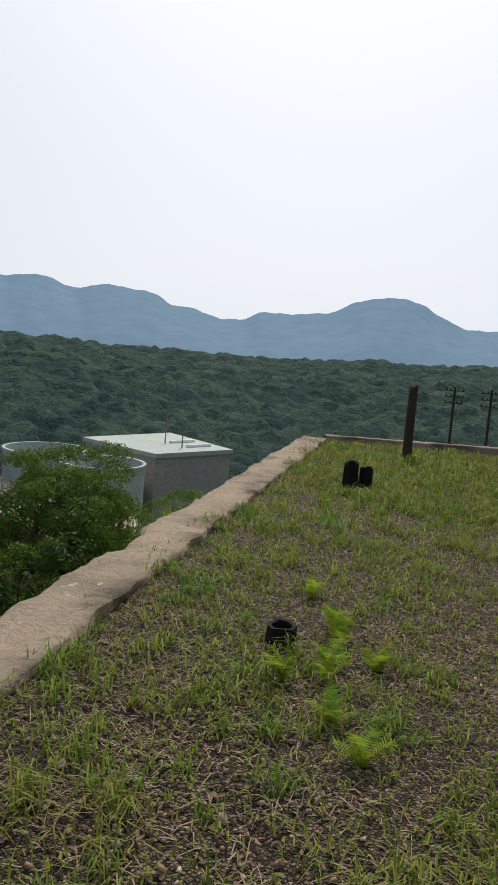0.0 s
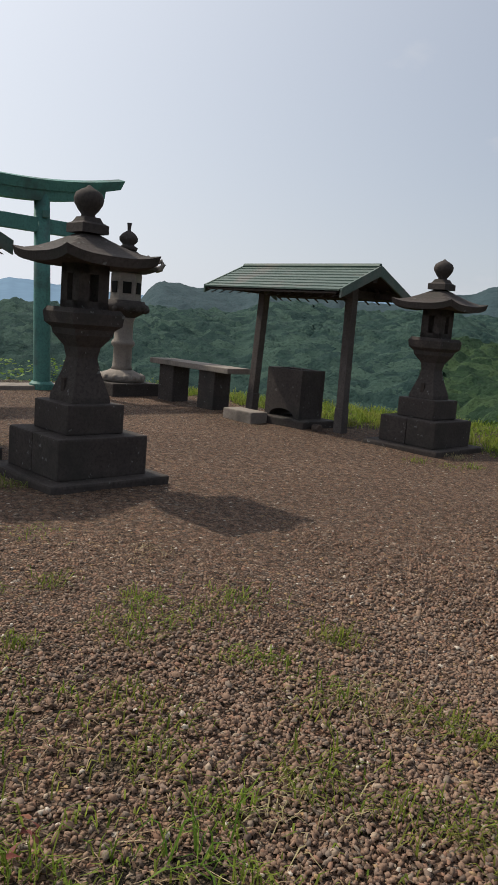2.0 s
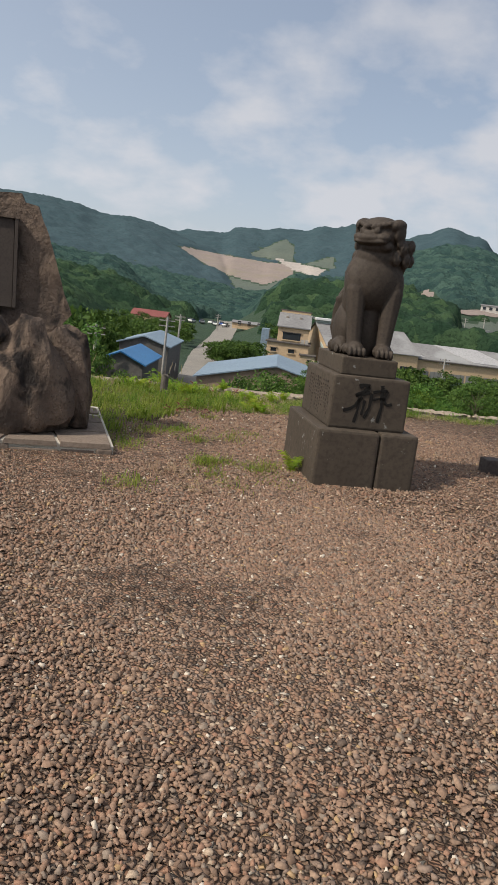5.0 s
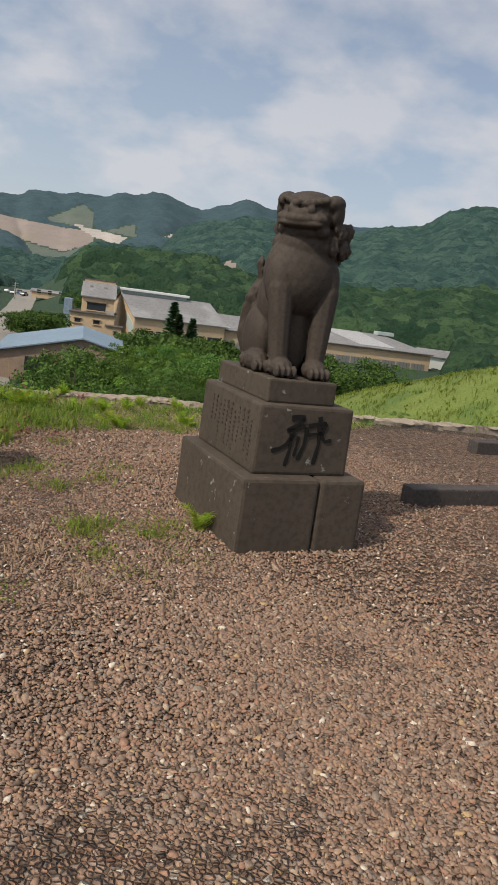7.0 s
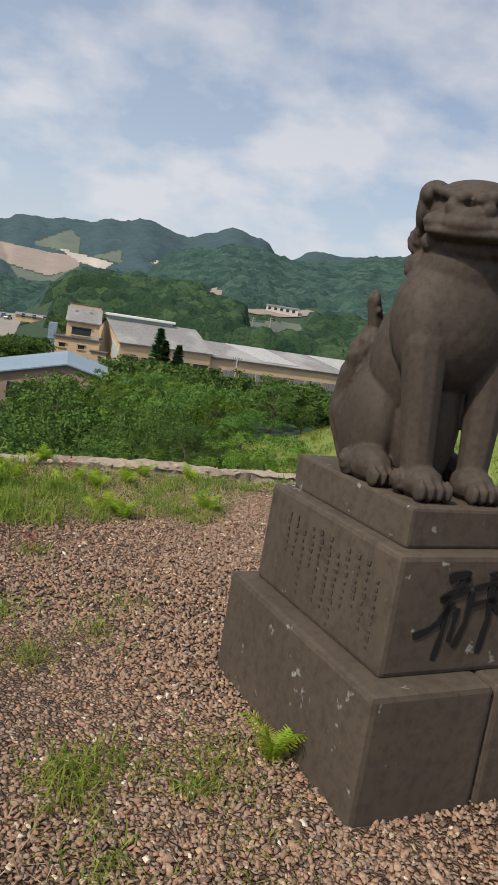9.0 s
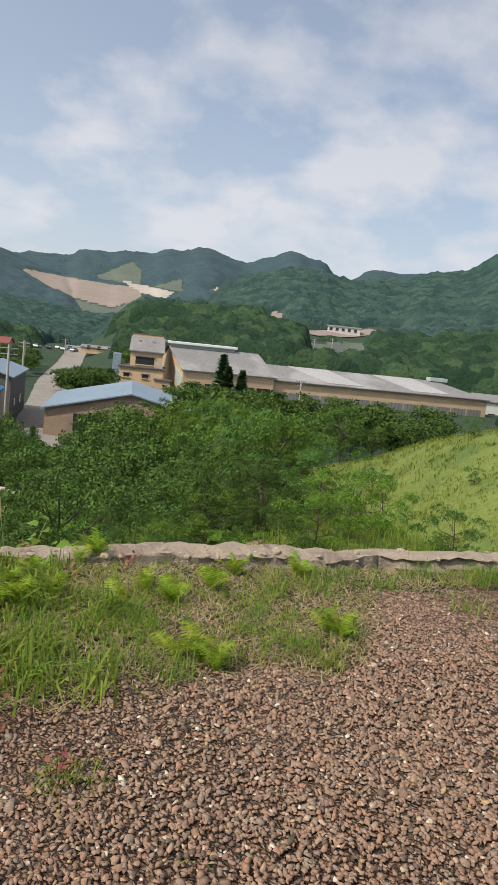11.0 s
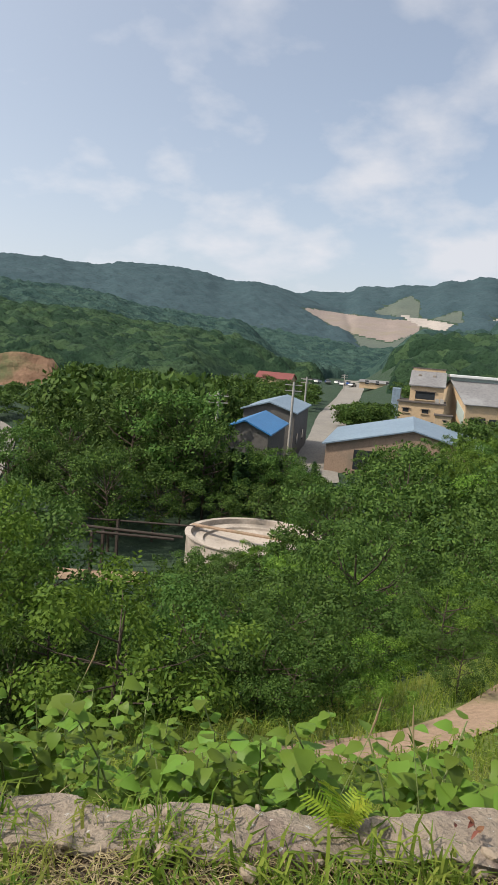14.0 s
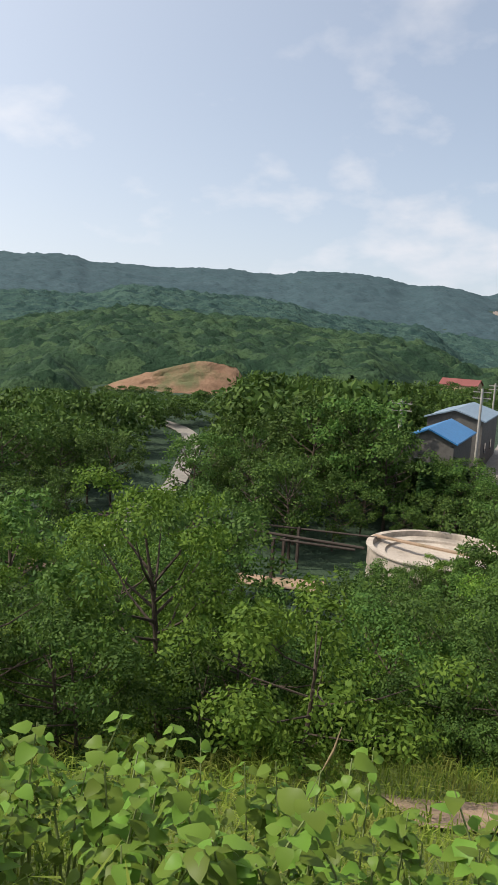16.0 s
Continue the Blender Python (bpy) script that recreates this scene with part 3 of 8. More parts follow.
# ---- the lie of the land ----
TERRACE = np.array([(16, -2.5), (4.0, -9.5), (-4.85, -14.75), (-6.7, -11.75), (-8.7, -10.9), (-11.1, -4.2), (-9.1, -1.1), (-6.3, 1.65), (-4.6, 3.05), (-1.3, 4.95), (4.3, 6.4), (16, 9.4)])


def off_terrace(x, y):
    """Distance from the terrace's edge, negative inside."""
    x, y = np.asarray(x, float), np.asarray(y, float)
    best, inside = np.full(x.shape, 1e9), np.zeros(x.shape, bool)
    for (ax, ay), (bx, by) in zip(TERRACE, np.roll(TERRACE, -1, 0)):
        ex, ey = bx - ax, by - ay
        t = np.clip(((x - ax) * ex + (y - ay) * ey) / (ex * ex + ey * ey), 0, 1)
        best = np.minimum(best, np.hypot(x - ax - t * ex, y - ay - t * ey))
        cross = ((ay > y) != (by > y)) & (x < ex * (y - ay) / (by - ay + 1e-12) + ax)
        inside ^= cross
    return np.where(inside, -best, best)


def smooth(a, lo, hi):
    t = np.clip((a - lo) / (hi - lo), 0, 1)
    return t * t * (3 - 2 * t)


def rolling(x, y, size, seed=0.0):
    """Cheap smooth unevenness between -1 and 1."""
    s, out = 1.0 / size, 0.0
    for k, (ca, sa) in enumerate(((0.8, 0.6), (-0.35, 0.94), (0.97, -0.25), (0.1, 1.0), (-0.75, 0.66))):
        out = out + np.sin((x * ca + y * sa) * s * (1 + 0.7 * k) + seed * (k + 1.3)) / (1 + 0.5 * k)
    return out / 2.6


# ranges of hills: distance, depth of the slope, kernel width, and along each the heading and the rise of its crest in degrees
RANGES = [
    (430, 200, 3.2, 44, 175, ((152, -0.8), (145, -1.15), (135, -1.2), (125, -0.85), (116, -0.65), (107, 0.15), (101, -0.1), (95, -0.4), (88, -0.2), (78, 0.25), (67, 1.3), (57, 1.5), (50, 1.7))),
    (540, 260, 2.6, 16, 62, ((60, 1.3), (54, 1.6), (47, 1.9), (41, 2.65), (36, 2.5), (32, 2.2), (27, 1.5), (22, 1.0), (16, 0.5))),
    (1080, 430, 1.25, 4, 84, ((82, 2.0), (78.6, 2.4), (76, 2.2), (69, 2.6), (62, 2.1), (57, 3.1), (54, 3.9), (51, 4.55), (48, 4.65), (44, 4.35), (40, 4.4), (36, 4.5), (32, 4.3), (29, 4.7), (26, 4.75), (24, 4.5), (22, 4.0), (20, 4.15), (18, 3.8), (16.3, 3.3), (14, 2.9), (11, 2.3), (8, 1.2), (5, 0.3))),
    (1250, 520, 1.0, -22, 30, ((24, 3.6), (18, 3.6), (14, 3.8), (11, 4.35), (8, 4.65), (5, 5.2), (3, 5.55), (1.4, 5.2), (0.3, 4.7), (-1.5, 5.3), (-3.3, 6.0), (-5, 5.5), (-7.5, 4.4), (-9.5, 5.3), (-11, 5.2), (-13.5, 5.3), (-16, 5.5))),
    (640, 300, 1.4, -40, 6, ((5, 1.3), (3, 2.2), (1, 3.4), (-1, 4.1), (-4, 4.75), (-6, 4.7), (-8, 4.2), (-11, 4.5), (-14, 5.3), (-16, 5.6), (-18, 6.8), (-20, 7.3), (-23, 7.1), (-28, 7.3), (-36, 6.5))),
    (400, 150, 1.6, -16, 12, ((12, 0.2), (9, 0.9), (6, 1.2), (3, 1.3), (0, 1.5), (-3, 1.1), (-6, 0.9), (-10, 0.3), (-14, 0.5))),
]


def crest_of(head, knots, w):
    top, total = 0.0, 1e-12
    for a, e in knots:
        k = np.exp(-((head - a) / w) ** 2) + 1e-9
        top, total = top + k * e, total + k
    return top / total


def land(x, y):
    """The height of the ground away from the terrace."""
    x, y = np.asarray(x, float), np.asarray(y, float)
    r, head = np.hypot(x, y), np.degrees(np.arctan2(-x, y))
    head = np.where(head < -90, head + 360, head)
    d = off_terrace(x, y)
    floor = -17.0 - 26.0 * smooth(head, 46, 66) * smooth(r, 60, 170) + 3.5 * smooth(r, 60, 130) * (1 - smooth(head, 40, 55))
    z = -0.38 - 0.5 * np.maximum(d, 0) - 0.25 * smooth(d, 0.2, 1.5)
    k = 4.0
    z = floor + k * np.log1p(np.exp(np.clip((z - floor) / k, -40, 40)))
    z = z + 0.35 * rolling(x, y, 5.0) * smooth(d, 2, 9) + 1.2 * rolling(x, y, 25.0, 2.0) * smooth(d, 30, 80) * smooth(np.abs(head - 2), 24, 32)
    # the grassy spur
    spur = 15.5 * np.exp(-(((x - 33) * 0.9 + (y - 52) * 0.43) / 17) ** 2 - ((-(x - 33) * 0.43 + (y - 52) * 0.9) / 34) ** 2)
    z = z + spur + 3.5 * np.exp(-((x - 4) ** 2 + (y - 20) ** 2) / 36) * smooth(d, 2, 6)
    for dist, deep, w, lo, hi, knots in RANGES:
        crest = 1.5 + dist * np.tan(np.radians(crest_of(head, knots, w)))
        shape = np.where(r < dist, smooth(r, dist - deep * 1.5, dist), np.exp(-((r - dist) / (deep * 0.8)) ** 2))
        gully = 1 - 0.10 * (1 - smooth(r, dist - deep * 0.25, dist)) * (0.5 + 0.5 * rolling(x, y, 38.0, dist)) ** 2
        ends = smooth(head, lo, lo + max(5, 0.11 * (hi - lo))) * (1 - smooth(head, hi - 5, hi))
        z = np.maximum(z, floor + (crest - floor) * ends * shape * gully + 1.5 * rolling(x, y, 14.0, dist) * shape)
    return np.where(d < 0, -1.2, z)


def ground_at(x, y):
    return float(land(np.array([x]), np.array([y]))[0])


# cleared ground on the hills: kind, nearest and farthest distance, outline as heading and rise in degrees
CLEARED = [
    (1, 560, 1240, [(16.4, 2.75), (11.9, 2.45), (7.4, 2.3), (7.5, 1.6), (9.6, 0.7), (12.2, 1.1), (14.2, 1.7)]),
    (3, 560, 1240, [(12.2, 1.0), (9.6, 0.6), (7.6, 1.55), (8.2, 0.2), (11.5, 0.0)]),
    (3, 700, 1240, [(11.0, 2.75), (8.4, 4.2), (7.7, 3.7), (7.6, 2.5)]),
    (4, 700, 1240, [(9.1, 2.75), (5.0, 2.35), (5.8, 1.75), (7.6, 2.05)]),
    (3, 700, 1240, [(6.6, 2.6), (4.7, 3.4), (4.5, 2.4)]),
    (4, 700, 1240, [(2.7, 2.7), (0.9, 3.55), (1.0, 2.7)]),
    (1, 250, 640, [(-1.7, 1.3), (-2.8, 1.9), (-4.2, 0.95), (-3.6, 0.4), (-2.1, 0.7)]),
    (3, 220, 340, [(-5.5, -0.1), (-9.2, 0.1), (-10.0, -0.4), (-9.5, -1.8), (-5.8, -2.4)]),
]


def bare(x, y):
    """Where no woodland stands: 1 quarry, 2 spur meadow, 3 scrub, 4 pale rock, 0 else."""
    r, head = np.hypot(x, y), np.degrees(np.arctan2(-x, y))
    el = np.degrees(np.arctan2(land(x, y) - 1.5, r))
    kind = np.zeros(np.shape(x), int)
    for k, near, far, outline in CLEARED:
        inside = np.zeros(np.shape(x), bool)
        for (ah, ae), (bh, be) in zip(outline, outline[1:] + outline[:1]):
            inside ^= ((ae > el) != (be > el)) & (head < (bh - ah) * (el - ae) / (be - ae + 1e-9) + ah)
        kind = np.where(inside & (r > near) & (r < far), k, kind)
    meadow = (r < 80) & (x > 2 + 6 * rolling(x, y, 9.0)) & (y > 12) & (y < 90) & (x > -3 + (y - 22) * 0.16)
    return np.where(meadow, 2, kind)


az = np.radians(np.concatenate([np.arange(-30, 0, 0.4), np.arange(0, 18, 0.16), np.arange(18, 62, 0.4), np.arange(62, 330, 0.9)]))
radii = np.concatenate([np.linspace(2, 30, 50), np.geomspace(30.8, 560, 70), np.geomspace(566, 1300, 84), np.geomspace(1400, 4200, 6)])
A, R = np.meshgrid(az, radii)
gx, gy = -R * np.sin(A), R * np.cos(A)
gz = land(gx, gy)
gz = np.where(R > 1300, np.minimum(gz, -20), gz)
n_az, n_r = len(az), len(radii)
gv = np.stack([gx.ravel(), gy.ravel(), gz.ravel()], 1)
idx = np.arange(n_az * n_r).reshape(n_r, n_az)
q0, q1, q2, q3 = idx[:-1], np.roll(idx, -1, 1)[:-1], np.roll(idx, -1, 1)[1:], idx[1:]
gf = np.stack([q0.ravel(), q3.ravel(), q2.ravel(), q1.ravel()], 1)
me = bpy.data.meshes.new("ground")
me.from_pydata(gv.tolist(), [], gf.tolist())
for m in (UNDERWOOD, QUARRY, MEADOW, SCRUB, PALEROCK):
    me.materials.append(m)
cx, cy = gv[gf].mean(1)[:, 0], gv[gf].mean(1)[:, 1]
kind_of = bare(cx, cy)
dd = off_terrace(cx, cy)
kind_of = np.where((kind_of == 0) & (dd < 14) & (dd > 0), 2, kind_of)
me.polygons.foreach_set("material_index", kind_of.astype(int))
me.shade_smooth()
ground = tagged(new("ground", me), "valley floor and wooded hillsides with a bare quarried slope", "ground", kind="structure")


# ---- far mountains ----
def mountain(name, hills, mat, label, lo, hi, dist, deep):
    """A range of wooded mountains: hills as heading and rise in degrees."""
    heads = np.arange(lo, hi, 0.25)
    rows = np.linspace(0, 1, 14)
    vs = []
    for s in rows:
        r = dist - deep * (1 - s)
        base = crest_of(heads, hills, 1.5) + 0.07 * rolling(heads * 30, heads * 0, 22.0) + 0.06 * rolling(heads * 30, heads * 0, 5.0, 3.0)
        spur = 1 + 0.16 * (1 - s) * rolling(heads * 30, s * 40 + heads * 0, 28.0, 1.0)
        z = (1.5 + dist * np.tan(np.radians(base))) * s ** 0.8 * spur - 40 * (1 - s)
        vs.append(np.stack([-r * np.sin(np.radians(heads)), r * np.cos(np.radians(heads)), z], 1))
    n = len(heads)
    fs = [(i * n + j, (i + 1) * n + j, (i + 1) * n + j + 1, i * n + j + 1) for i in range(len(rows) - 1) for j in range(n - 1)]
    ob = new(name, raw(name, np.concatenate(vs), fs, mat, True))
    return tagged(ob, label, "mountain", kind="structure")


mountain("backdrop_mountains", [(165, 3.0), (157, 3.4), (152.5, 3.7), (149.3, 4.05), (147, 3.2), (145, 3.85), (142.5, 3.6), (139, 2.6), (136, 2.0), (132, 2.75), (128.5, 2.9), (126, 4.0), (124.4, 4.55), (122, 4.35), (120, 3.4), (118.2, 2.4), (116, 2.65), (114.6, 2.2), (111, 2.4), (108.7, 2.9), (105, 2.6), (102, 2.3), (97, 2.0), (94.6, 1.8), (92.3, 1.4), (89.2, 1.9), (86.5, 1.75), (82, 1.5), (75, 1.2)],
         backdrop_material("haze_glow_mountains", (0.10, 0.15, 0.19), (0.30, 0.46, 0.68), 0.31), "distant wooded mountains with summer haze painted as a pale blue glow", 60, 175, 3400, 900)

# ---- the terrace ----
def grassy(x, y):
    """How grassy the terrace is, from 0 (gravel) to 1."""
    x, y = np.asarray(x, float), np.asarray(y, float)
    rx, ry = x - ORIGIN.x, y - ORIGIN.y
    u, v = rx * AX_U.x + ry * AX_U.y, rx * AX_V.x + ry * AX_V.y
    south = -(x - 4.0) * 0.5145 + (y + 9.5) * 0.8575
    wob = 0.55 * rolling(x, y, 0.55) + 0.35 * rolling(x, y, 0.2, 2.0)
    s = 1 - smooth(south + wob, 2.2, 4.5)
    s = np.where(x < 0.5, np.maximum(s, 0.8 - smooth(south + 1.3 * wob, 3.0, 5.2)), s)
    verge = smooth(v + 0.5 * wob, 3.65, 4.1)
    verge = np.where(u > 11.8, smooth(v - (0.06 * (u - 11.8)) + 0.5 * wob, 4.35, 4.8), verge)
    north = -(x - 4.3) * -0.2503 + -(y - 6.4) * 0.9682
    n = 1 - smooth(north + 0.5 * wob, 1.35, 1.75)
    gap = smooth(x - 0.25 * (y - 4.4) + 0.3 * wob, 2.0, 2.3)
    n = np.where(x > 0.2, n * (1 - gap) + gap * (1 - smooth(north + 0.3 * wob, 0.25, 0.5)), n)
    n = np.where(x < -1.4, 0, n)
    verge = np.where(x > 0.6, 0, verge)
    west = 1 - smooth(u + 0.3 * wob, -0.9, -0.6)
    return np.clip(np.maximum.reduce([s, verge, n, west]), 0, 1)


STEP = 0.125
xs, ys = np.arange(-11.5, 16.2, STEP), np.arange(-15, 9.6, STEP)
X, Y = np.meshgrid(xs, ys)
Z = 0.012 * rolling(X, Y, 0.8) + 0.008 * rolling(X, Y, 0.25, 4.0)
inside = off_terrace(X, Y) < 0.06
ids = -np.ones(X.shape, int)
ids[inside] = np.arange(inside.sum())
verts = np.stack([X[inside], Y[inside], Z[inside]], 1)
okq = inside[:-1, :-1] & inside[1:, :-1] & inside[:-1, 1:] & inside[1:, 1:]
fa = np.stack([ids[:-1, :-1][okq], ids[:-1, 1:][okq], ids[1:, 1:][okq], ids[1:, :-1][okq]], 1)
me = bpy.data.meshes.new("terrace")
me.from_pydata(verts.tolist(), [], fa.tolist())
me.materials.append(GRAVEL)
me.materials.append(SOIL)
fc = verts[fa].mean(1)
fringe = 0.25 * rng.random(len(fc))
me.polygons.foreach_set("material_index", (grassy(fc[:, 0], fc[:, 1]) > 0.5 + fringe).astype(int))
me.shade_smooth()
terrace = tagged(new("ground_terrace", me), "flat shrine terrace of brown river gravel with grassy margins", "gravel ground", kind="structure")


def parapet(name, a, b, width, top, label, seed, rough=0.05, worn=True):
    """A low worn concrete wall from a to b, its face falling away on the outer (right-hand) side."""
    a, b = Vector(a), Vector(b)
    n = int((b - a).length / 0.06)
    d = (b - a).normalized()
    out = Vector((d.y, -d.x))
    profile = [(-0.02, -0.1), (0.0, top - 0.015), (0.03, top), (0.5, top + 0.012), (0.93, top), (1.0, top - 0.03), (1.03, top - 0.3), (1.06, -1.3)]
    bm, rows = bmesh.new(), []
    for k in range(n + 1):
        p = a + d * ((b - a).length * k / n)
        row = []
        for j, (w, z) in enumerate(profile):
            jit = noise.noise(Vector((p.x * 1.7 + seed, p.y * 1.7, j * 0.8))) + 0.5 * noise.noise(Vector((p.x * 6 + seed, p.y * 6, j))) + 0.35 * noise.noise(Vector((p.x * 17, p.y * 17, j * 1.7 + seed)))
            edge = rough * jit * (1.6 if j in (4, 5, 6) else 1.0)
            q = p + out * (w * width + edge)
            row.append(bm.verts.new((q.x, q.y, z + 0.45 * rough * noise.noise(Vector((p.x * 3, p.y * 3, j * 2.0 + seed))) + 0.3 * rough * noise.noise(Vector((p.x * 14, p.y * 14, j * 2.0 + seed))))))
        rows.append(row)
    for r0, r1 in zip(rows, rows[1:]):
        for j in range(len(profile) - 1):
            bm.faces.new((r0[j], r1[j], r1[j + 1], r0[j + 1]))
    bmesh.ops.recalc_face_normals(bm, faces=bm.faces)
    return tagged(new(name, mesh_of(name, bm, CONCRETE if worn else BROKEN, worn)), label, "wall", kind="structure")


parapet("wall_south", (-4.7, -14.45), (16, -2.2), 0.42, 0.06, "low worn concrete parapet along the terrace edge", 1.0)
parapet("wall_west", (-8.6, -10.7), (-4.75, -14.5), 0.2, 0.10, "thin weathered concrete kerb at the terrace end", 5.0, 0.02)
parapet("wall_north", (16, 9.75), (1.1, 5.70), 0.22, 0.035, "crumbling concrete parapet overlooking the valley", 9.0, 0.075, False)
parapet("wall_northwest", (1.13, 5.71), (-1.33, 4.64), 0.22, 0.033, "crumbling concrete parapet overlooking the valley", 9.0, 0.075, False)


def rubble(n, seed):
    """Broken bits of concrete lying along the north parapet."""
    r = random.Random(seed)
    for k in range(n):
        f = r.uniform(-0.9, 1.0)
        base = Vector((1.1, 5.70)).lerp(Vector((-1.33, 4.64)), -f * 0.9) if f < 0 else Vector((1.1, 5.70)).lerp(Vector((4.6, 6.65)), f)
        s = r.uniform(0.012, 0.04)
        t = thing("rubble_stone", (base.x + r.uniform(-0.1, 0.06), base.y + r.uniform(-0.12, 0.2), 0.03), r.uniform(0, 360), "broken lump of pale concrete on the parapet", "rubble", "rubble on the parapet")
        bm = bmesh.new()
        ball(bm, (0, 0, s * 0.3), (s, s * r.uniform(0.6, 0.9), s * r.uniform(0.4, 0.7)), 1)
        for p in bm.verts:
            p.co *= 1 + 0.35 * noise.noise(p.co * 40 + Vector((k, 0, 0)))
        part("lump", bm, CONCRETE, t)


rubble(70, 3)

# ---- the gate ----
def torii():
    t = thing("torii_gate", uv(0, 0), TURN, "green-painted shrine gate with an upswept top beam, paint dulled", "torii gate")
    for s in (-1, 1):
        bm = bmesh.new()
        tube(bm, [(0, s * 1.30, -0.1), (0, s * 1.30, 0.12), (0, s * 1.24, 1.7), (0, s * 1.17, 3.3)], [0.155, 0.15, 0.14, 0.13], 20)
        part("post", bm, VERDIGRIS, t, smooth=True)
        bm = bmesh.new()
        lathe(bm, [(0.21, 0.0), (0.21, 0.1), (0.17, 0.14)], 20, (0, s * 1.30, 0))
        part("post_foot", bm, VERDIGRIS, t)
        bm = bmesh.new()
        box(bm, 0, s * 1.18, 2.90, 0.34, 0.12, 0.12, bevel=0.01)
        part("wedge", bm, VERDIGRIS, t)

    def beam(half, low, high, thick, sag, slope):
        bm, rows = bmesh.new(), []
        for k in range(25):
            y = -half + 2 * half * k / 24
            lift = sag * (abs(y) / half) ** 2.4
            tip = slope * (1 if y > 0 else -1) * (abs(y) / half) ** 8
            rows.append([bm.verts.new(p) for p in ((-thick * 0.8, y, low + lift), (thick * 0.8, y, low + lift), (thick, y + tip, high + lift), (0, y + tip, high + 0.05 + lift), (-thick, y + tip, high + lift))])
        for a, b in zip(rows, rows[1:]):
            for j in range(5):
                bm.faces.new((a[j], a[(j + 1) % 5], b[(j + 1) % 5], b[j]))
        bm.faces.new(rows[0])
        bm.faces.new(list(reversed(rows[-1])))
        bmesh.ops.recalc_face_normals(bm, faces=bm.faces)
        return bm

    part("top_beam", beam(2.62, 3.30, 3.46, 0.21, 0.30, 0.06), VERDIGRIS, t)
    part("under_beam", beam(2.33, 3.13, 3.30, 0.14, 0.27, 0.0), VERDIGRIS, t)
    bm = bmesh.new()
    box(bm, 0, 0, 2.66, 0.14, 4.36, 0.24, bevel=0.012)
    part("tie_beam", bm, VERDIGRIS, t)
    bm = bmesh.new()
    box(bm, 0, 0, 2.90, 0.1, 0.26, 0.26, bevel=0.01)
    part("centre_strut", bm, VERDIGRIS, t)
    bm = bmesh.new()
    tube(bm, [(0, -1.27, 0.95), (0, -0.95, 0.95)], 0.018, 8)
    part("side_rod", bm, STEEL, t, "thin steel rod")
    return t


torii()
bm = bmesh.new()
box(bm, 0, 0, -0.1, 0.5, 3.6, 0.17, bevel=0.02)
slab = thing("stone_threshold", uv(-0.15, 0.0), TURN, "long grey stone threshold slab under the gate", "stone slab")
part("slab", bm, PALE, slab)


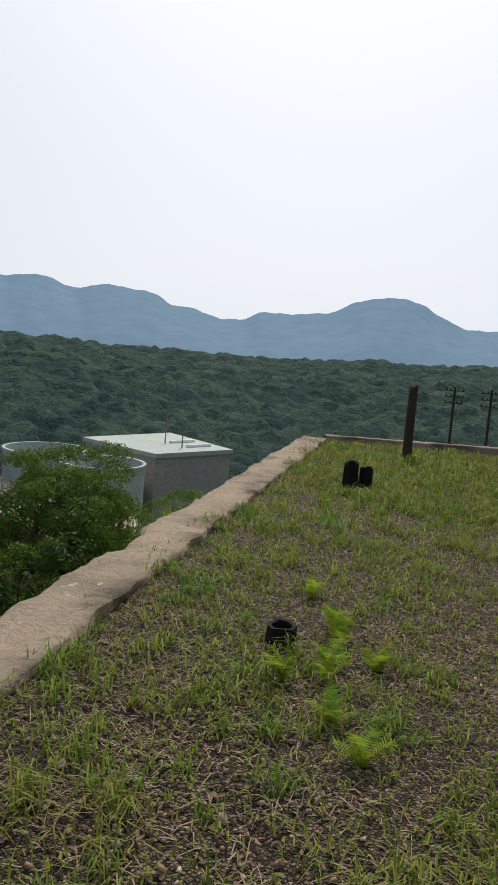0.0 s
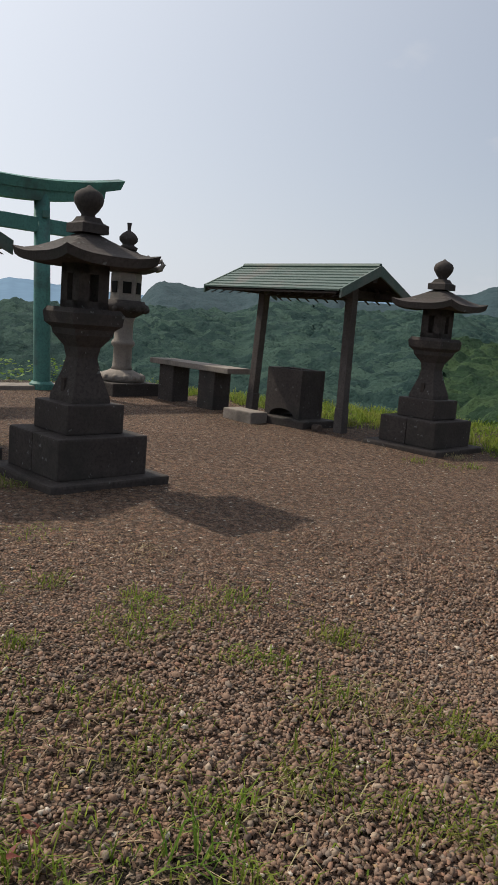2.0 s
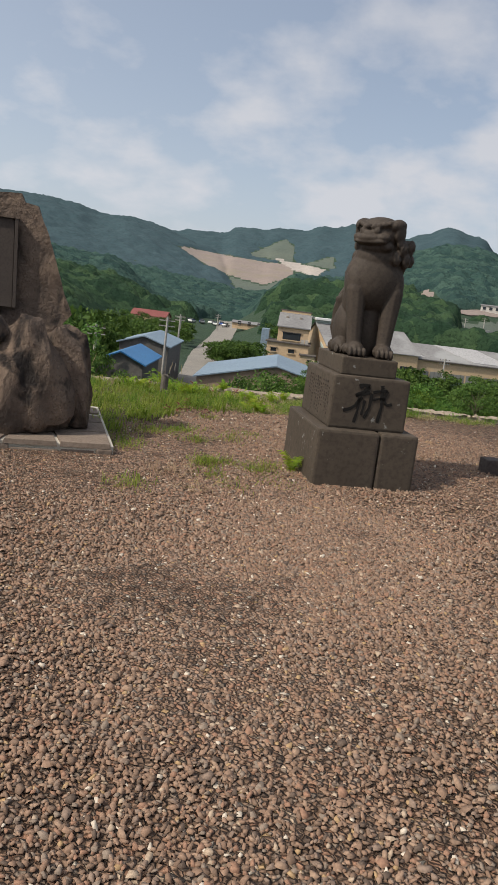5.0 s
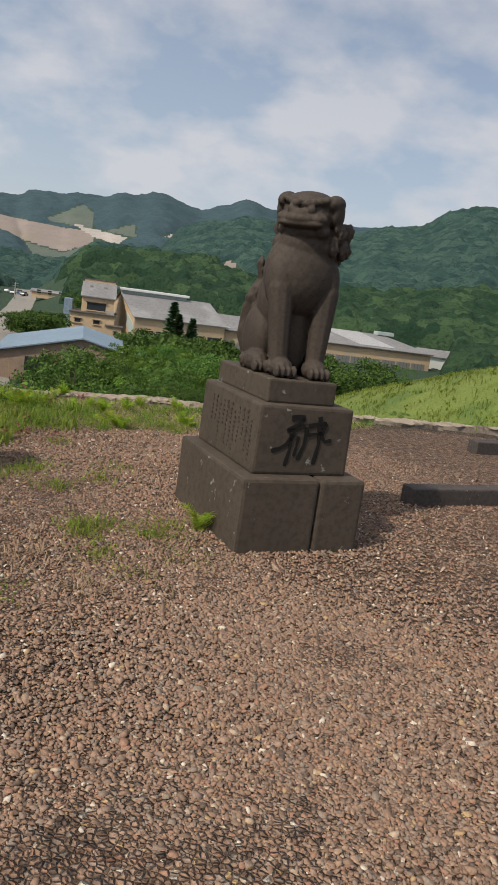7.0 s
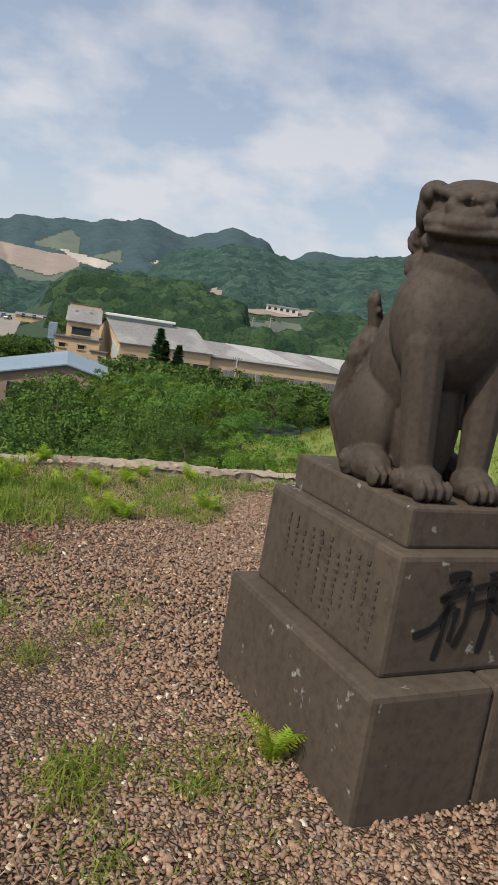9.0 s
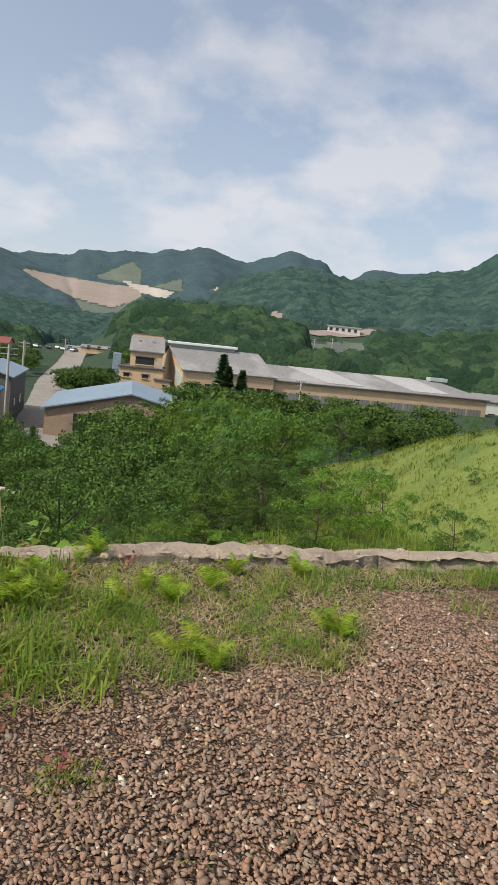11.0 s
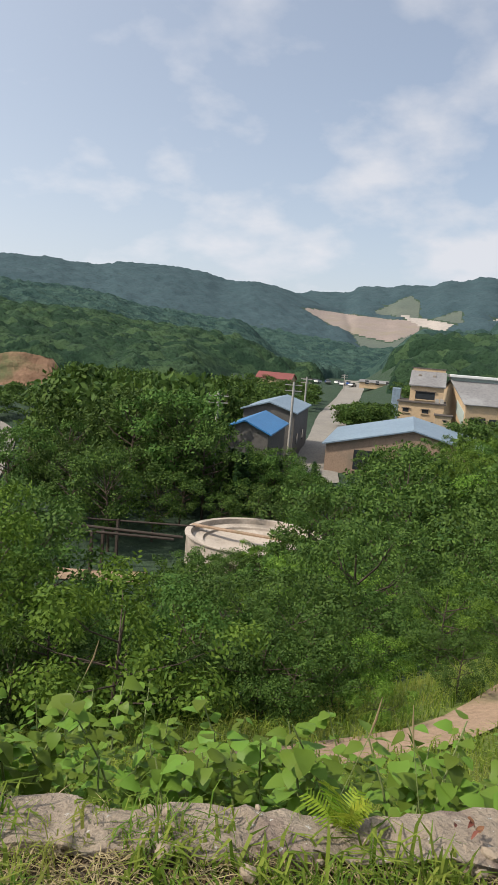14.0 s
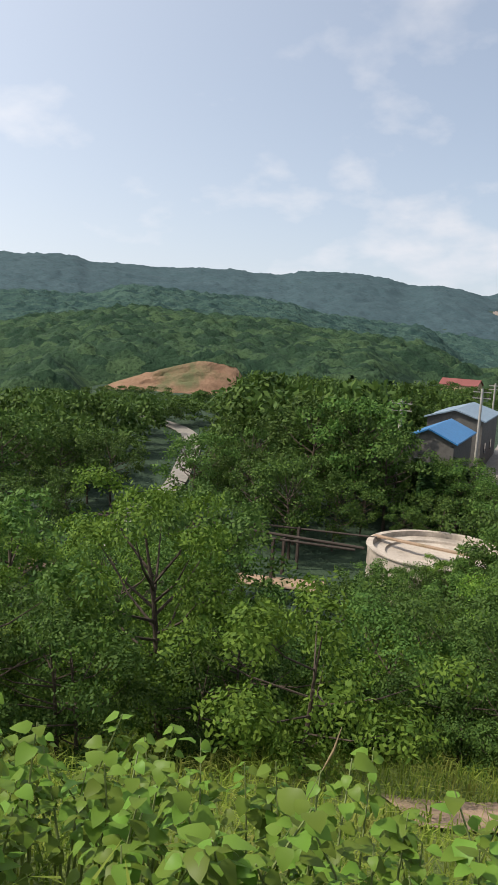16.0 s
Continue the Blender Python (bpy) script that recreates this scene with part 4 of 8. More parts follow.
# ---- stone lanterns ----
def round_lantern(u, v):
    t = thing("pedestal_lantern", uv(u, v), TURN, "tall pale granite lantern with round column and curled roof corners", "stone lantern", "lanterns beside the gate")
    bm = bmesh.new()
    box(bm, 0, 0, -0.05, 1.0, 1.0, 0.27, bevel=0.02)
    part("plinth", bm, BLOCK, t)
    bm = bmesh.new()
    lathe(bm, [(0.40, 0.22), (0.43, 0.27), (0.40, 0.34), (0.26, 0.40), (0.20, 0.43)], 24)
    part("lotus_base", bm, PALE, t, smooth=True)
    for k in range(14):
        a = 2 * math.pi * k / 14
        bm = bmesh.new()
        ball(bm, (0.37 * math.cos(a), 0.37 * math.sin(a), 0.30), (0.075, 0.075, 0.07), 1)
        part("lotus_petal", bm, PALE, t, smooth=True)
    bm = bmesh.new()
    lathe(bm, [(0.20, 0.42), (0.17, 0.5), (0.165, 0.82), (0.20, 0.86), (0.215, 0.90), (0.20, 0.94), (0.165, 0.98), (0.165, 1.28), (0.20, 1.36)], 24)
    part("column", bm, PALE, t, smooth=True)
    bm = bmesh.new()
    lathe(bm, [(0.18, 1.36), (0.32, 1.44), (0.42, 1.52), (0.42, 1.58), (0.36, 1.62), (0.34, 1.66)], 24)
    part("platform", bm, BLOCK, t, smooth=True)
    for k in range(12):
        a = 2 * math.pi * k / 12
        bm = bmesh.new()
        ball(bm, (0.37 * math.cos(a), 0.37 * math.sin(a), 1.51), (0.08, 0.08, 0.07), 1)
        part("platform_petal", bm, BLOCK, t, smooth=True)
    bm = bmesh.new()
    lathe(bm, [(0.27, 1.66), (0.27, 2.12), (0.24, 2.16)], 6)
    part("fire_box", bm, PALE, t)
    # black panels on the closed box, painted shade for its openings
    for k in range(6):
        a = 2 * math.pi * (k + 0.5) / 6
        bm = bmesh.new()
        box(bm, 0.236 * math.cos(a), 0.236 * math.sin(a), 1.78, 0.03, 0.15, 0.2, math.degrees(a))
        part("opening", bm, BLACK, t)
    bm = bmesh.new()
    lathe(bm, [(0.34, 2.14), (0.56, 2.22), (0.58, 2.27), (0.42, 2.36), (0.24, 2.47), (0.14, 2.53)], 6)
    part("roof", bm, BLOCK, t)
    for k in range(6):
        a = 2 * math.pi * k / 6
        bm = bmesh.new()
        c, s = math.cos(a), math.sin(a)
        tube(bm, [(0.5 * c, 0.5 * s, 2.24), (0.6 * c, 0.6 * s, 2.27), (0.64 * c, 0.64 * s, 2.34), (0.6 * c, 0.6 * s, 2.40), (0.54 * c, 0.54 * s, 2.37)], [0.06, 0.055, 0.05, 0.045, 0.03], 8)
        part("roof_curl", bm, PALE, t, smooth=True)
    bm = bmesh.new()
    lathe(bm, [(0.14, 2.52), (0.17, 2.58), (0.12, 2.61), (0.10, 2.63), (0.16, 2.69), (0.165, 2.75), (0.11, 2.82), (0.03, 2.87), (0.035, 2.95), (0.045, 3.0), (0.0, 3.0)], 18)
    part("finial", bm, BLOCK, t, smooth=True)


round_lantern(0.6, -2.72)
round_lantern(0.6, 2.55)


def square_lantern(u, v):
    t = thing("square_lantern", uv(u, v), TURN, "dark weathered square stone lantern on stepped blocks", "stone lantern", "square lanterns flanking the axis")
    bm = bmesh.new()
    vs = box(bm, 0, 0.02, -0.05, 1.12, 1.12, 0.125, bevel=0.025)
    for p in vs:
        p.co += Vector((0.05, 0.05, 0.02)) * noise.noise(p.co * 3)
    part("base_slab", bm, BLOCK, t)
    for k, (x, w) in enumerate(((-0.21, 0.41), (0.21, 0.42))):
        bm = bmesh.new()
        box(bm, x, 0, 0.07, w, 0.86, 0.34, bevel=0.018)
        part("lower_block", bm, BLOCK, t)
    bm = bmesh.new()
    box(bm, 0, 0, 0.41, 0.55, 0.55, 0.25, bevel=0.018)
    part("upper_block", bm, BLOCK, t)
    bm = bmesh.new()
    square_stack(bm, [(0.185, 0.66), (0.18, 0.71), (0.115, 0.92), (0.095, 1.03), (0.115, 1.14)])
    part("shaft", bm, BLOCK, t)
    bm = bmesh.new()
    box(bm, 0, -0.16, 0.74, 0.05, 0.02, 0.12)
    part("shaft_carving", bm, DARKWOOD, t)
    bm = bmesh.new()
    square_stack(bm, [(0.11, 1.12), (0.18, 1.22), (0.19, 1.27), (0.235, 1.31), (0.245, 1.40), (0.22, 1.44)])
    part("platform", bm, BLOCK, t)
    for sx in (-1, 1):
        for sy in (-1, 1):
            bm = bmesh.new()
            box(bm, sx * 0.092, sy * 0.092, 1.44, 0.101, 0.101, 0.35)
            part("fire_box_post", bm, BLOCK, t)
    bm = bmesh.new()
    box(bm, 0, 0, 1.44, 0.285, 0.285, 0.06)
    part("fire_box_floor", bm, BLOCK, t)
    bm = bmesh.new()
    box(bm, 0, 0, 1.72, 0.285, 0.285, 0.09)
    part("fire_box_frame", bm, BLOCK, t)
    bm, n = bmesh.new(), 12
    grid = {}
    for i in range(n + 1):
        for j in range(n + 1):
            x, y = 2 * i / n - 1, 2 * j / n - 1
            m = max(abs(x), abs(y))
            corner = (abs(x) * abs(y)) ** 3
            z = 1.83 + 0.26 * (1 - m) ** 1.2 + 0.03 * m + 0.055 * corner
            grid[i, j] = bm.verts.new((x * 0.44, y * 0.44, z))
    low = {}
    for i in range(n + 1):
        for j in range(n + 1):
            p = grid[i, j].co
            m = max(abs(2 * i / n - 1), abs(2 * j / n - 1))
            low[i, j] = bm.verts.new((p.x * 0.96, p.y * 0.96, min(p.z - 0.075, 1.80 + 0.055 * (abs(2 * i / n - 1) * abs(2 * j / n - 1)) ** 3)))
    for i in range(n):
        for j in range(n):
            bm.faces.new((grid[i, j], grid[i + 1, j], grid[i + 1, j + 1], grid[i, j + 1]))
            bm.faces.new((low[i, j], low[i, j + 1], low[i + 1, j + 1], low[i + 1, j]))
    ring = [(i, 0) for i in range(n)] + [(n, j) for j in range(n)] + [(i, n) for i in range(n, 0, -1)] + [(0, j) for j in range(n, 0, -1)]
    for a, b in zip(ring, ring[1:] + ring[:1]):
        bm.faces.new((grid[a], low[a], low[b], grid[b]))
    bmesh.ops.recalc_face_normals(bm, faces=bm.faces)
    part("roof", bm, BLOCK, t)
    bm = bmesh.new()
    square_stack(bm, [(0.125, 2.05), (0.125, 2.12), (0.09, 2.14), (0.07, 2.18)])
    part("cap_block", bm, BLOCK, t)
    bm = bmesh.new()
    lathe(bm, [(0.07, 2.16), (0.055, 2.20), (0.085, 2.235), (0.116, 2.285), (0.124, 2.325), (0.108, 2.37), (0.062, 2.40), (0.032, 2.413), (0.012, 2.432)], 20)
    part("finial", bm, BLOCK, t, smooth=True)


square_lantern(6.42, -1.85)
square_lantern(6.6, 3.24)


# ---- water basins under their shelters ----
def shelter(u, v, side):
    t = thing("basin_shelter", uv(u, v), TURN, "open gabled shelter of weathered posts with ribbed metal roof", "shelter", "shelters over the basins")
    for x, lean in ((-0.98, 0.10), (0.87, -0.03)):
        bm = bmesh.new()
        box(bm, x, 0, 0.0, 0.125, 0.125, 2.03, lean=(lean, 0), bevel=0.008)
        part("post", bm, WOOD, t)
        bm = bmesh.new()
        box(bm, x, 0, -0.05, 0.145, 0.145, 0.40, lean=(lean * 0.25, 0), bevel=0.01)
        part("post_sleeve", bm, WOOD, t)
        bm = bmesh.new()
        box(bm, x + lean, 0, 1.90, 0.09, 1.3, 0.11, bevel=0.006)
        part("cross_beam", bm, DARKWOOD, t)
    half, x0, x1, ridge, drop = 0.80, -1.33, 1.22, 2.32, 0.37
    bm = bmesh.new()
    box(bm, (x0 + x1) / 2, 0, 2.11, x1 - x0, 0.1, 0.14, bevel=0.006)
    part("ridge_beam", bm, DARKWOOD, t)
    for s in (-1, 1):
        bm = bmesh.new()
        box(bm, (x0 + x1) / 2, s * 0.5, 1.91, x1 - x0 - 0.1, 0.08, 0.09, bevel=0.006)
        part("eave_beam", bm, DARKWOOD, t)
        bm = bmesh.new()
        y0, y1 = 0.0, s * half
        prism(bm, [(x0, 0), (x1, 0), (x1, 0.02), (x0, 0.02)], 1.0)
        for p in bm.verts:
            f = p.co.y
            p.co = Vector((p.co.x, s * half * f, ridge - 0.05 - drop * f + p.co.z))
        part("ceiling_board", bm, DARKWOOD, t)
        n = 8
        for k in range(n):
            bm = bmesh.new()
            f0, f1 = k / n - 0.015, (k + 1) / n + 0.015
            ps = []
            for xx in (x0 - 0.05, x1 + 0.05):
                for f, up in ((f0, 0.0), (f1, 0.016)):
                    ps.append((xx, s * half * f, ridge - drop * f + up))
                    ps.append((xx, s * half * f, ridge - drop * f + up - 0.022))
            vv = [bm.verts.new(p) for p in ps]
            for f in ((0, 2, 6, 4), (1, 5, 7, 3), (0, 4, 5, 1), (2, 3, 7, 6), (0, 1, 3, 2), (4, 6, 7, 5)):
                bm.faces.new([vv[q] for q in f])
            bmesh.ops.recalc_face_normals(bm, faces=bm.faces)
            part("roof_sheet", bm, SHEET, t)
        for xx in (x0 - 0.07, x1 + 0.07):
            bm = bmesh.new()
            prism(bm, [(0, 0.02), (1, -drop + 0.02), (1, -drop - 0.1), (0, -0.12)], 0.03)
            for p in bm.verts:
                p.co = Vector((xx - 0.015 + p.co.y, s * half * p.co.x, ridge + p.co.z))
            part("bargeboard", bm, SHEET, t, "green metal-clad bargeboard")
        for k in range(13):
            bm = bmesh.new()
            xx = x0 + 0.08 + (x1 - x0 - 0.16) * k / 12
            prism(bm, [(0.45, 0), (1.0, -0.55 * drop), (1.0, -0.55 * drop - 0.045), (0.45, -0.045)], 0.04)
            for p in bm.verts:
                p.co = Vector((xx - 0.02 + p.co.y, s * half * (0.1 + 0.88 * p.co.x), ridge - 0.075 - drop * (0.1 + 0.88 * p.co.x) + (0 if p.co.z > -0.55 * drop - 0.01 and p.co.z in (0,) else -0.03 * (p.co.z < -0.03))))
            part("rafter", bm, DARKWOOD, t)
    bm = bmesh.new()
    tube(bm, [(x0 - 0.06, 0, ridge + 0.015), (x1 + 0.06, 0, ridge + 0.015)], 0.035, 8)
    part("ridge_cap", bm, SHEET, t)


shelter(4.42, 3.12, 1)
shelter(4.42, -2.95, -1)


def basin(u, v, turn, k=1.0):
    t = thing("water_basin", uv(u, v), TURN + turn, "dark stone water basin with an arched foot opening", "water basin", "basins under the shelters")
    bm = bmesh.new()
    w, d, h, th = 0.86 * k, 0.62 * k, 0.58 - 0.5 * (1 - k), 0.085
    for x, y, sx, sy in ((0, -d / 2 + th / 2, w, th), (0, d / 2 - th / 2, w, th), (-w / 2 + th / 2, 0, th, d - 2 * th), (w / 2 - th / 2, 0, th, d - 2 * th)):
        box(bm, x, y, 0.33, sx, sy, h, bevel=0.008)
    box(bm, 0, 0, 0.33, w - 0.1, d - 0.1, 0.3)
    part("tub", bm, BLOCK, t)
    bm = bmesh.new()
    n = 10
    arch = [(-w / 2, 0.34), (-w / 2, 0.1), (-0.30, 0.1)] + [(-0.26 * math.cos(math.pi * k / n), 0.1 + 0.13 * math.sin(math.pi * k / n)) for k in range(n + 1)] + [(0.30, 0.1), (w / 2, 0.1), (w / 2, 0.34)]
    prism(bm, arch, d, Matrix.Translation((0, -d / 2, 0)))
    part("foot", bm, BLOCK, t)
    bm = bmesh.new()
    box(bm, 0.05, -0.02, -0.06, 1.05, 0.76, 0.165, bevel=0.02)
    part("base_slab", bm, BLOCK, t)
    bm = bmesh.new()
    box(bm, 0, 0, 0.22 + h, w - 2 * th, d - 2 * th, 0.012)
    part("water", bm, GLASS, t, "still dark water")
    return t


basin(4.35, 3.12, 0, 0.82)
basin(4.5, -3.02, 0)
bm = bmesh.new()
tube(bm, [(0, 0, 0.0), (0.05, 0.02, 0.16), (0.13, 0.04, 0.26), (0.3, 0.02, 0.27)], 0.028, 10)
tap = thing("drain_pipe", uv(5.12, -3.35), TURN + 150, "bent white plastic drain pipe on the gravel", "pipe")
part("bend", bm, WHITE_PAINT, tap, smooth=True)


def boulder(name, place, size, turn, mat, label, category, group, seed, sub=3, facet=0.16, folds=0.0, peak=0.0):
    rr = random.Random(int(seed * 10))
    planes = [(Vector((rr.uniform(-1, 1), rr.uniform(-1, 1), rr.uniform(-0.2, 1))).normalized(), rr.uniform(0.62, 0.85)) for _ in range(9)] + [(Vector((0, -1, 0.15)).normalized(), 0.66), (Vector((0, 1, 0)), 0.75), (Vector((0.12, -0.2, 1)).normalized(), 0.84), (Vector((0.85, -0.5, 0.2)).normalized(), 0.74), (Vector((-0.85, -0.5, 0.2)).normalized(), 0.74)]
    t = thing(name, place, turn, label, category, group)
    bm = bmesh.new()
    ball(bm, (0, 0, 0), 1.0, sub)
    for p in bm.verts:
        d = p.co.normalized()
        k = 1.0 + 0.22 * noise.noise(d * 1.4 + Vector((seed, 0, 0))) + facet * abs(noise.noise(d * 3.1 + Vector((0, seed, 0)))) + 0.05 * noise.noise(d * 9 + Vector((seed, 1, 0)))
        q = d * k
        for plane, cut in planes:
            over = q.dot(plane) - cut
            if over > 0:
                q = q - plane * over * 0.9
        if folds:
            q = q + d * folds * math.sin(9 * q.x + 4 * noise.noise(Vector((q.x * 2, seed, q.z))) + 1.5 * q.z)
        q.z = max(-0.86, q.z)
        if peak:
            sq = 1 - peak * max(0.0, q.z + 0.2)
            q = Vector((q.x * sq, q.y * sq, q.z))
        p.co = Vector((q.x * size[0], q.y * size[1], (q.z + 0.84) * size[2]))
    part("stone", bm, mat, t, smooth=False)
    return t


for k, (u, v, s) in enumerate(((5.2, -3.2, 0.2), (5.35, -3.0, 0.16), (5.05, -3.55, 0.18), (3.7, 2.6, 0.13), (5.05, 2.9, 0.14))):
    boulder("loose_stone", uv(u, v, -0.03), (s, s * 0.8, s * 0.5), 40 * k, ROCK, "brown fieldstone lying beside a basin", "stone", "stones by the basins", k + 3.0, 2)
for (u, v) in ((5.25, 2.55), (5.05, -2.35)):
    bm = bmesh.new()
    box(bm, 0, 0, -0.05, 0.62, 0.34, 0.2, bevel=0.02)
    st = thing("stone_step", uv(u - 1.35 if v > 0 else u + 0.35, v), TURN, "low worn stone step in front of the basin", "stone step", "steps by the basins")
    part("block", bm, PALE if v > 0 else BLOCK, st)


def bench(u, v):
    t = thing("stone_bench", uv(u, v), TURN, "stone bench of a plank slab on two block legs", "bench", "benches beside the shelters")
    bm = bmesh.new()
    box(bm, 0, 0, 0.62, 2.05, 0.50, 0.09, bevel=0.012)
    part("seat", bm, PALE, t)
    for x in (-0.62, 0.45):
        bm = bmesh.new()
        box(bm, x, 0, -0.03, 0.40, 0.36, 0.65, bevel=0.015)
        part("leg", bm, BLOCK, t)


bench(2.25, 2.95)
bench(2.35, -2.95)


# ---- the monument ----
def monument():
    pl = thing("monument_plinth", uv(10.24, 4.05), TURN, "low plinth paved with irregular flat stones and pale joints", "plinth")
    bm = bmesh.new()
    box(bm, 0, 0, -0.05, 2.84, 1.80, 0.122, bevel=0.006)
    part("mortar_bed", bm, MORTAR, pl)
    r = random.Random(4)
    cols, rows_n = 7, 4
    px = {(i, j): (-1.41 + 2.82 * i / cols + (r.uniform(-0.09, 0.09) if 0 < i < cols else 0), (-0.93 if j == 0 else -0.89) + 1.78 * j / rows_n + (r.uniform(-0.09, 0.09) if 0 < j < rows_n else 0)) for i in range(cols + 1) for j in range(rows_n + 1)}
    for i in range(cols):
        for j in range(rows_n):
            c = [Vector((*px[q], 0)) for q in ((i, j), (i + 1, j), (i + 1, j + 1), (i, j + 1))]
            if r.random() < 0.35:
                c[2] = c[2].lerp(c[1], 0.3)
            mid = sum(c, Vector()) / 4
            c = [mid + (p - mid) * 0.94 for p in c]
            bm = bmesh.new()
            lowr = [bm.verts.new(p + Vector((0, 0, 0.05))) for p in c]
            top = [bm.verts.new(mid + (p - mid) * 0.97 + Vector((0, 0, 0.088))) for p in c]
            bm.faces.new(top)
            for k in range(4):
                bm.faces.new((lowr[k], lowr[(k + 1) % 4], top[(k + 1) % 4], top[k]))
            part("paving_stone", bm, SLATE, pl)
    x = -1.42
    while x < 1.37:
        w = r.uniform(0.18, 0.75)
        w = min(w, 1.42 - x)
        bm = bmesh.new()
        box(bm, x + w / 2, -0.872 + r.uniform(-0.02, 0.012), -0.05, w - 0.015, 0.07, 0.088 + r.uniform(-0.015, 0.008), bevel=0.01)
        part("edge_stone", bm, SLATE, pl)
        x += w

    st = thing("inscribed_stele", uv(10.27, 3.95), TURN, "broad brown stone stele with a dark inscribed plate", "stele")
    out = [(-1.10, 0.55), (-1.08, 0.86), (-0.98, 0.98), (-0.80, 1.52), (-0.70, 1.80), (-0.56, 1.835), (-0.35, 1.80), (-0.05, 1.83), (0.10, 1.80), (0.26, 1.86), (0.47, 1.875), (0.50, 1.80), (0.60, 1.78), (0.70, 1.55), (0.84, 1.22), (0.92, 1.02), (0.86, 0.94), (0.80, 0.55)]
    out = [(x * 1.05 + 0.06, z + (0.05 + 0.04 * (x + 0.7) if z > 1.5 else 0.0)) for x, z in out]
    bm = bmesh.new()
    prism(bm, out, 0.28)
    bmesh.ops.triangulate(bm, faces=[f for f in bm.faces if len(f.verts) > 4])
    bmesh.ops.subdivide_edges(bm, edges=bm.edges, cuts=3, use_grid_fill=True)
    for p in bm.verts:
        p.co += Vector((0.012 * noise.noise(p.co * 9), 0.022 * noise.noise(p.co * 2.3) + 0.012 * noise.noise(p.co * 8), 0.012 * noise.noise(p.co * 7)))
        p.co.y += 0.14 * (p.co.z - 0.55)
    part("slab", bm, ROCK, st)
    m = Matrix.Translation((0, -0.055, 0)) @ Matrix(((1, 0, 0, 0), (0, 1, 0.14, -0.077), (0, 0, 1, 0), (0, 0, 0, 1)))
    bm = bmesh.new()
    prism(bm, [(-0.58, 1.03), (0.53, 1.03), (0.51, 1.75), (-0.59, 1.74)], 0.05, m)
    part("plate", bm, PLATE, st, "dark inscribed plate")
    bm = bmesh.new()
    prism(bm, [(-0.60, 1.752), (0.55, 1.752), (0.55, 1.770), (-0.60, 1.768)], 0.09, Matrix.Translation((0, -0.03, 0)) @ m)
    part("plate_ledge", bm, ROCK, st)
    bm = bmesh.new()
    prism(bm, [(0.535, 1.03), (0.562, 1.03), (0.542, 1.75), (0.515, 1.75)], 0.08, Matrix.Translation((0, -0.025, 0)) @ m)
    part("plate_edge", bm, PLATE, st)
    rocks = ((9.36, 3.72, 0.26, 0.38, 0.47, -14, ROCK), (9.80, 3.60, 0.56, 0.40, 0.53, 6, ROCK), (10.46, 3.55, 0.40, 0.34, 0.53, -6, LICHEN), (10.96, 3.54, 0.40, 0.30, 0.55, 14, ROCK), (11.24, 3.86, 0.27, 0.36, 0.52, 70, ROCK),
             (10.14, 3.72, 0.22, 0.24, 0.46, 50, ROCK), (10.78, 3.66, 0.16, 0.2, 0.50, 80, ROCK), (9.45, 4.3, 0.4, 0.4, 0.42, 30, ROCK), (11.0, 4.35, 0.36, 0.4, 0.42, 5, ROCK))
    for k, (u, v, a, b, c, turn, mt) in enumerate(rocks):
        o = boulder("boulder", uv(u, v, 0.07), (a * 1.1, b, c * 0.97), TURN + turn, mt, "rough brown boulder with yellow lichen" if mt is LICHEN else "rough folded brown boulder propping the stele", "boulder", "boulders under the stele", k * 2.7 + 1.0, 4, 0.2, (0.06, 0.085, 0.03, 0.05, 0.06, 0.05, 0.03, 0.02, 0.02)[k], (0.08, 0.0, 0.28, 0.34, 0.1, 0.2, 0.3, 0.2, 0.2)[k])
    for k, (u, v, z, s) in enumerate(((10.70, 3.52, 0.78, 0.13), (10.84, 3.56, 0.74, 0.1), (10.42, 3.75, 0.8, 0.16))):
        boulder("wedge_stone", uv(u, v, z), (s, s, s * 0.9), 60 * k, ROCK, "small brown stone wedged between boulders", "stone", "stones wedged under the stele", k + 31.0, 3)


monument()
for x, y, a in ((4.35, 2.85, 22), (5.9, 5.5, 20)):
    bm = bmesh.new()
    box(bm, 0, 0, -0.05, 1.1, 0.17, 0.19, bevel=0.015)
    kb = thing("kerb_stone", (x, y, 0), a, "greenish stone kerb block lying on gravel", "kerbstone", "kerbstones")
    part("block", bm, BLOCK, kb)


# ---- the guardian lion ----
PED = (2.572, 1.718, 0.0)
PED_TURN = 19.8


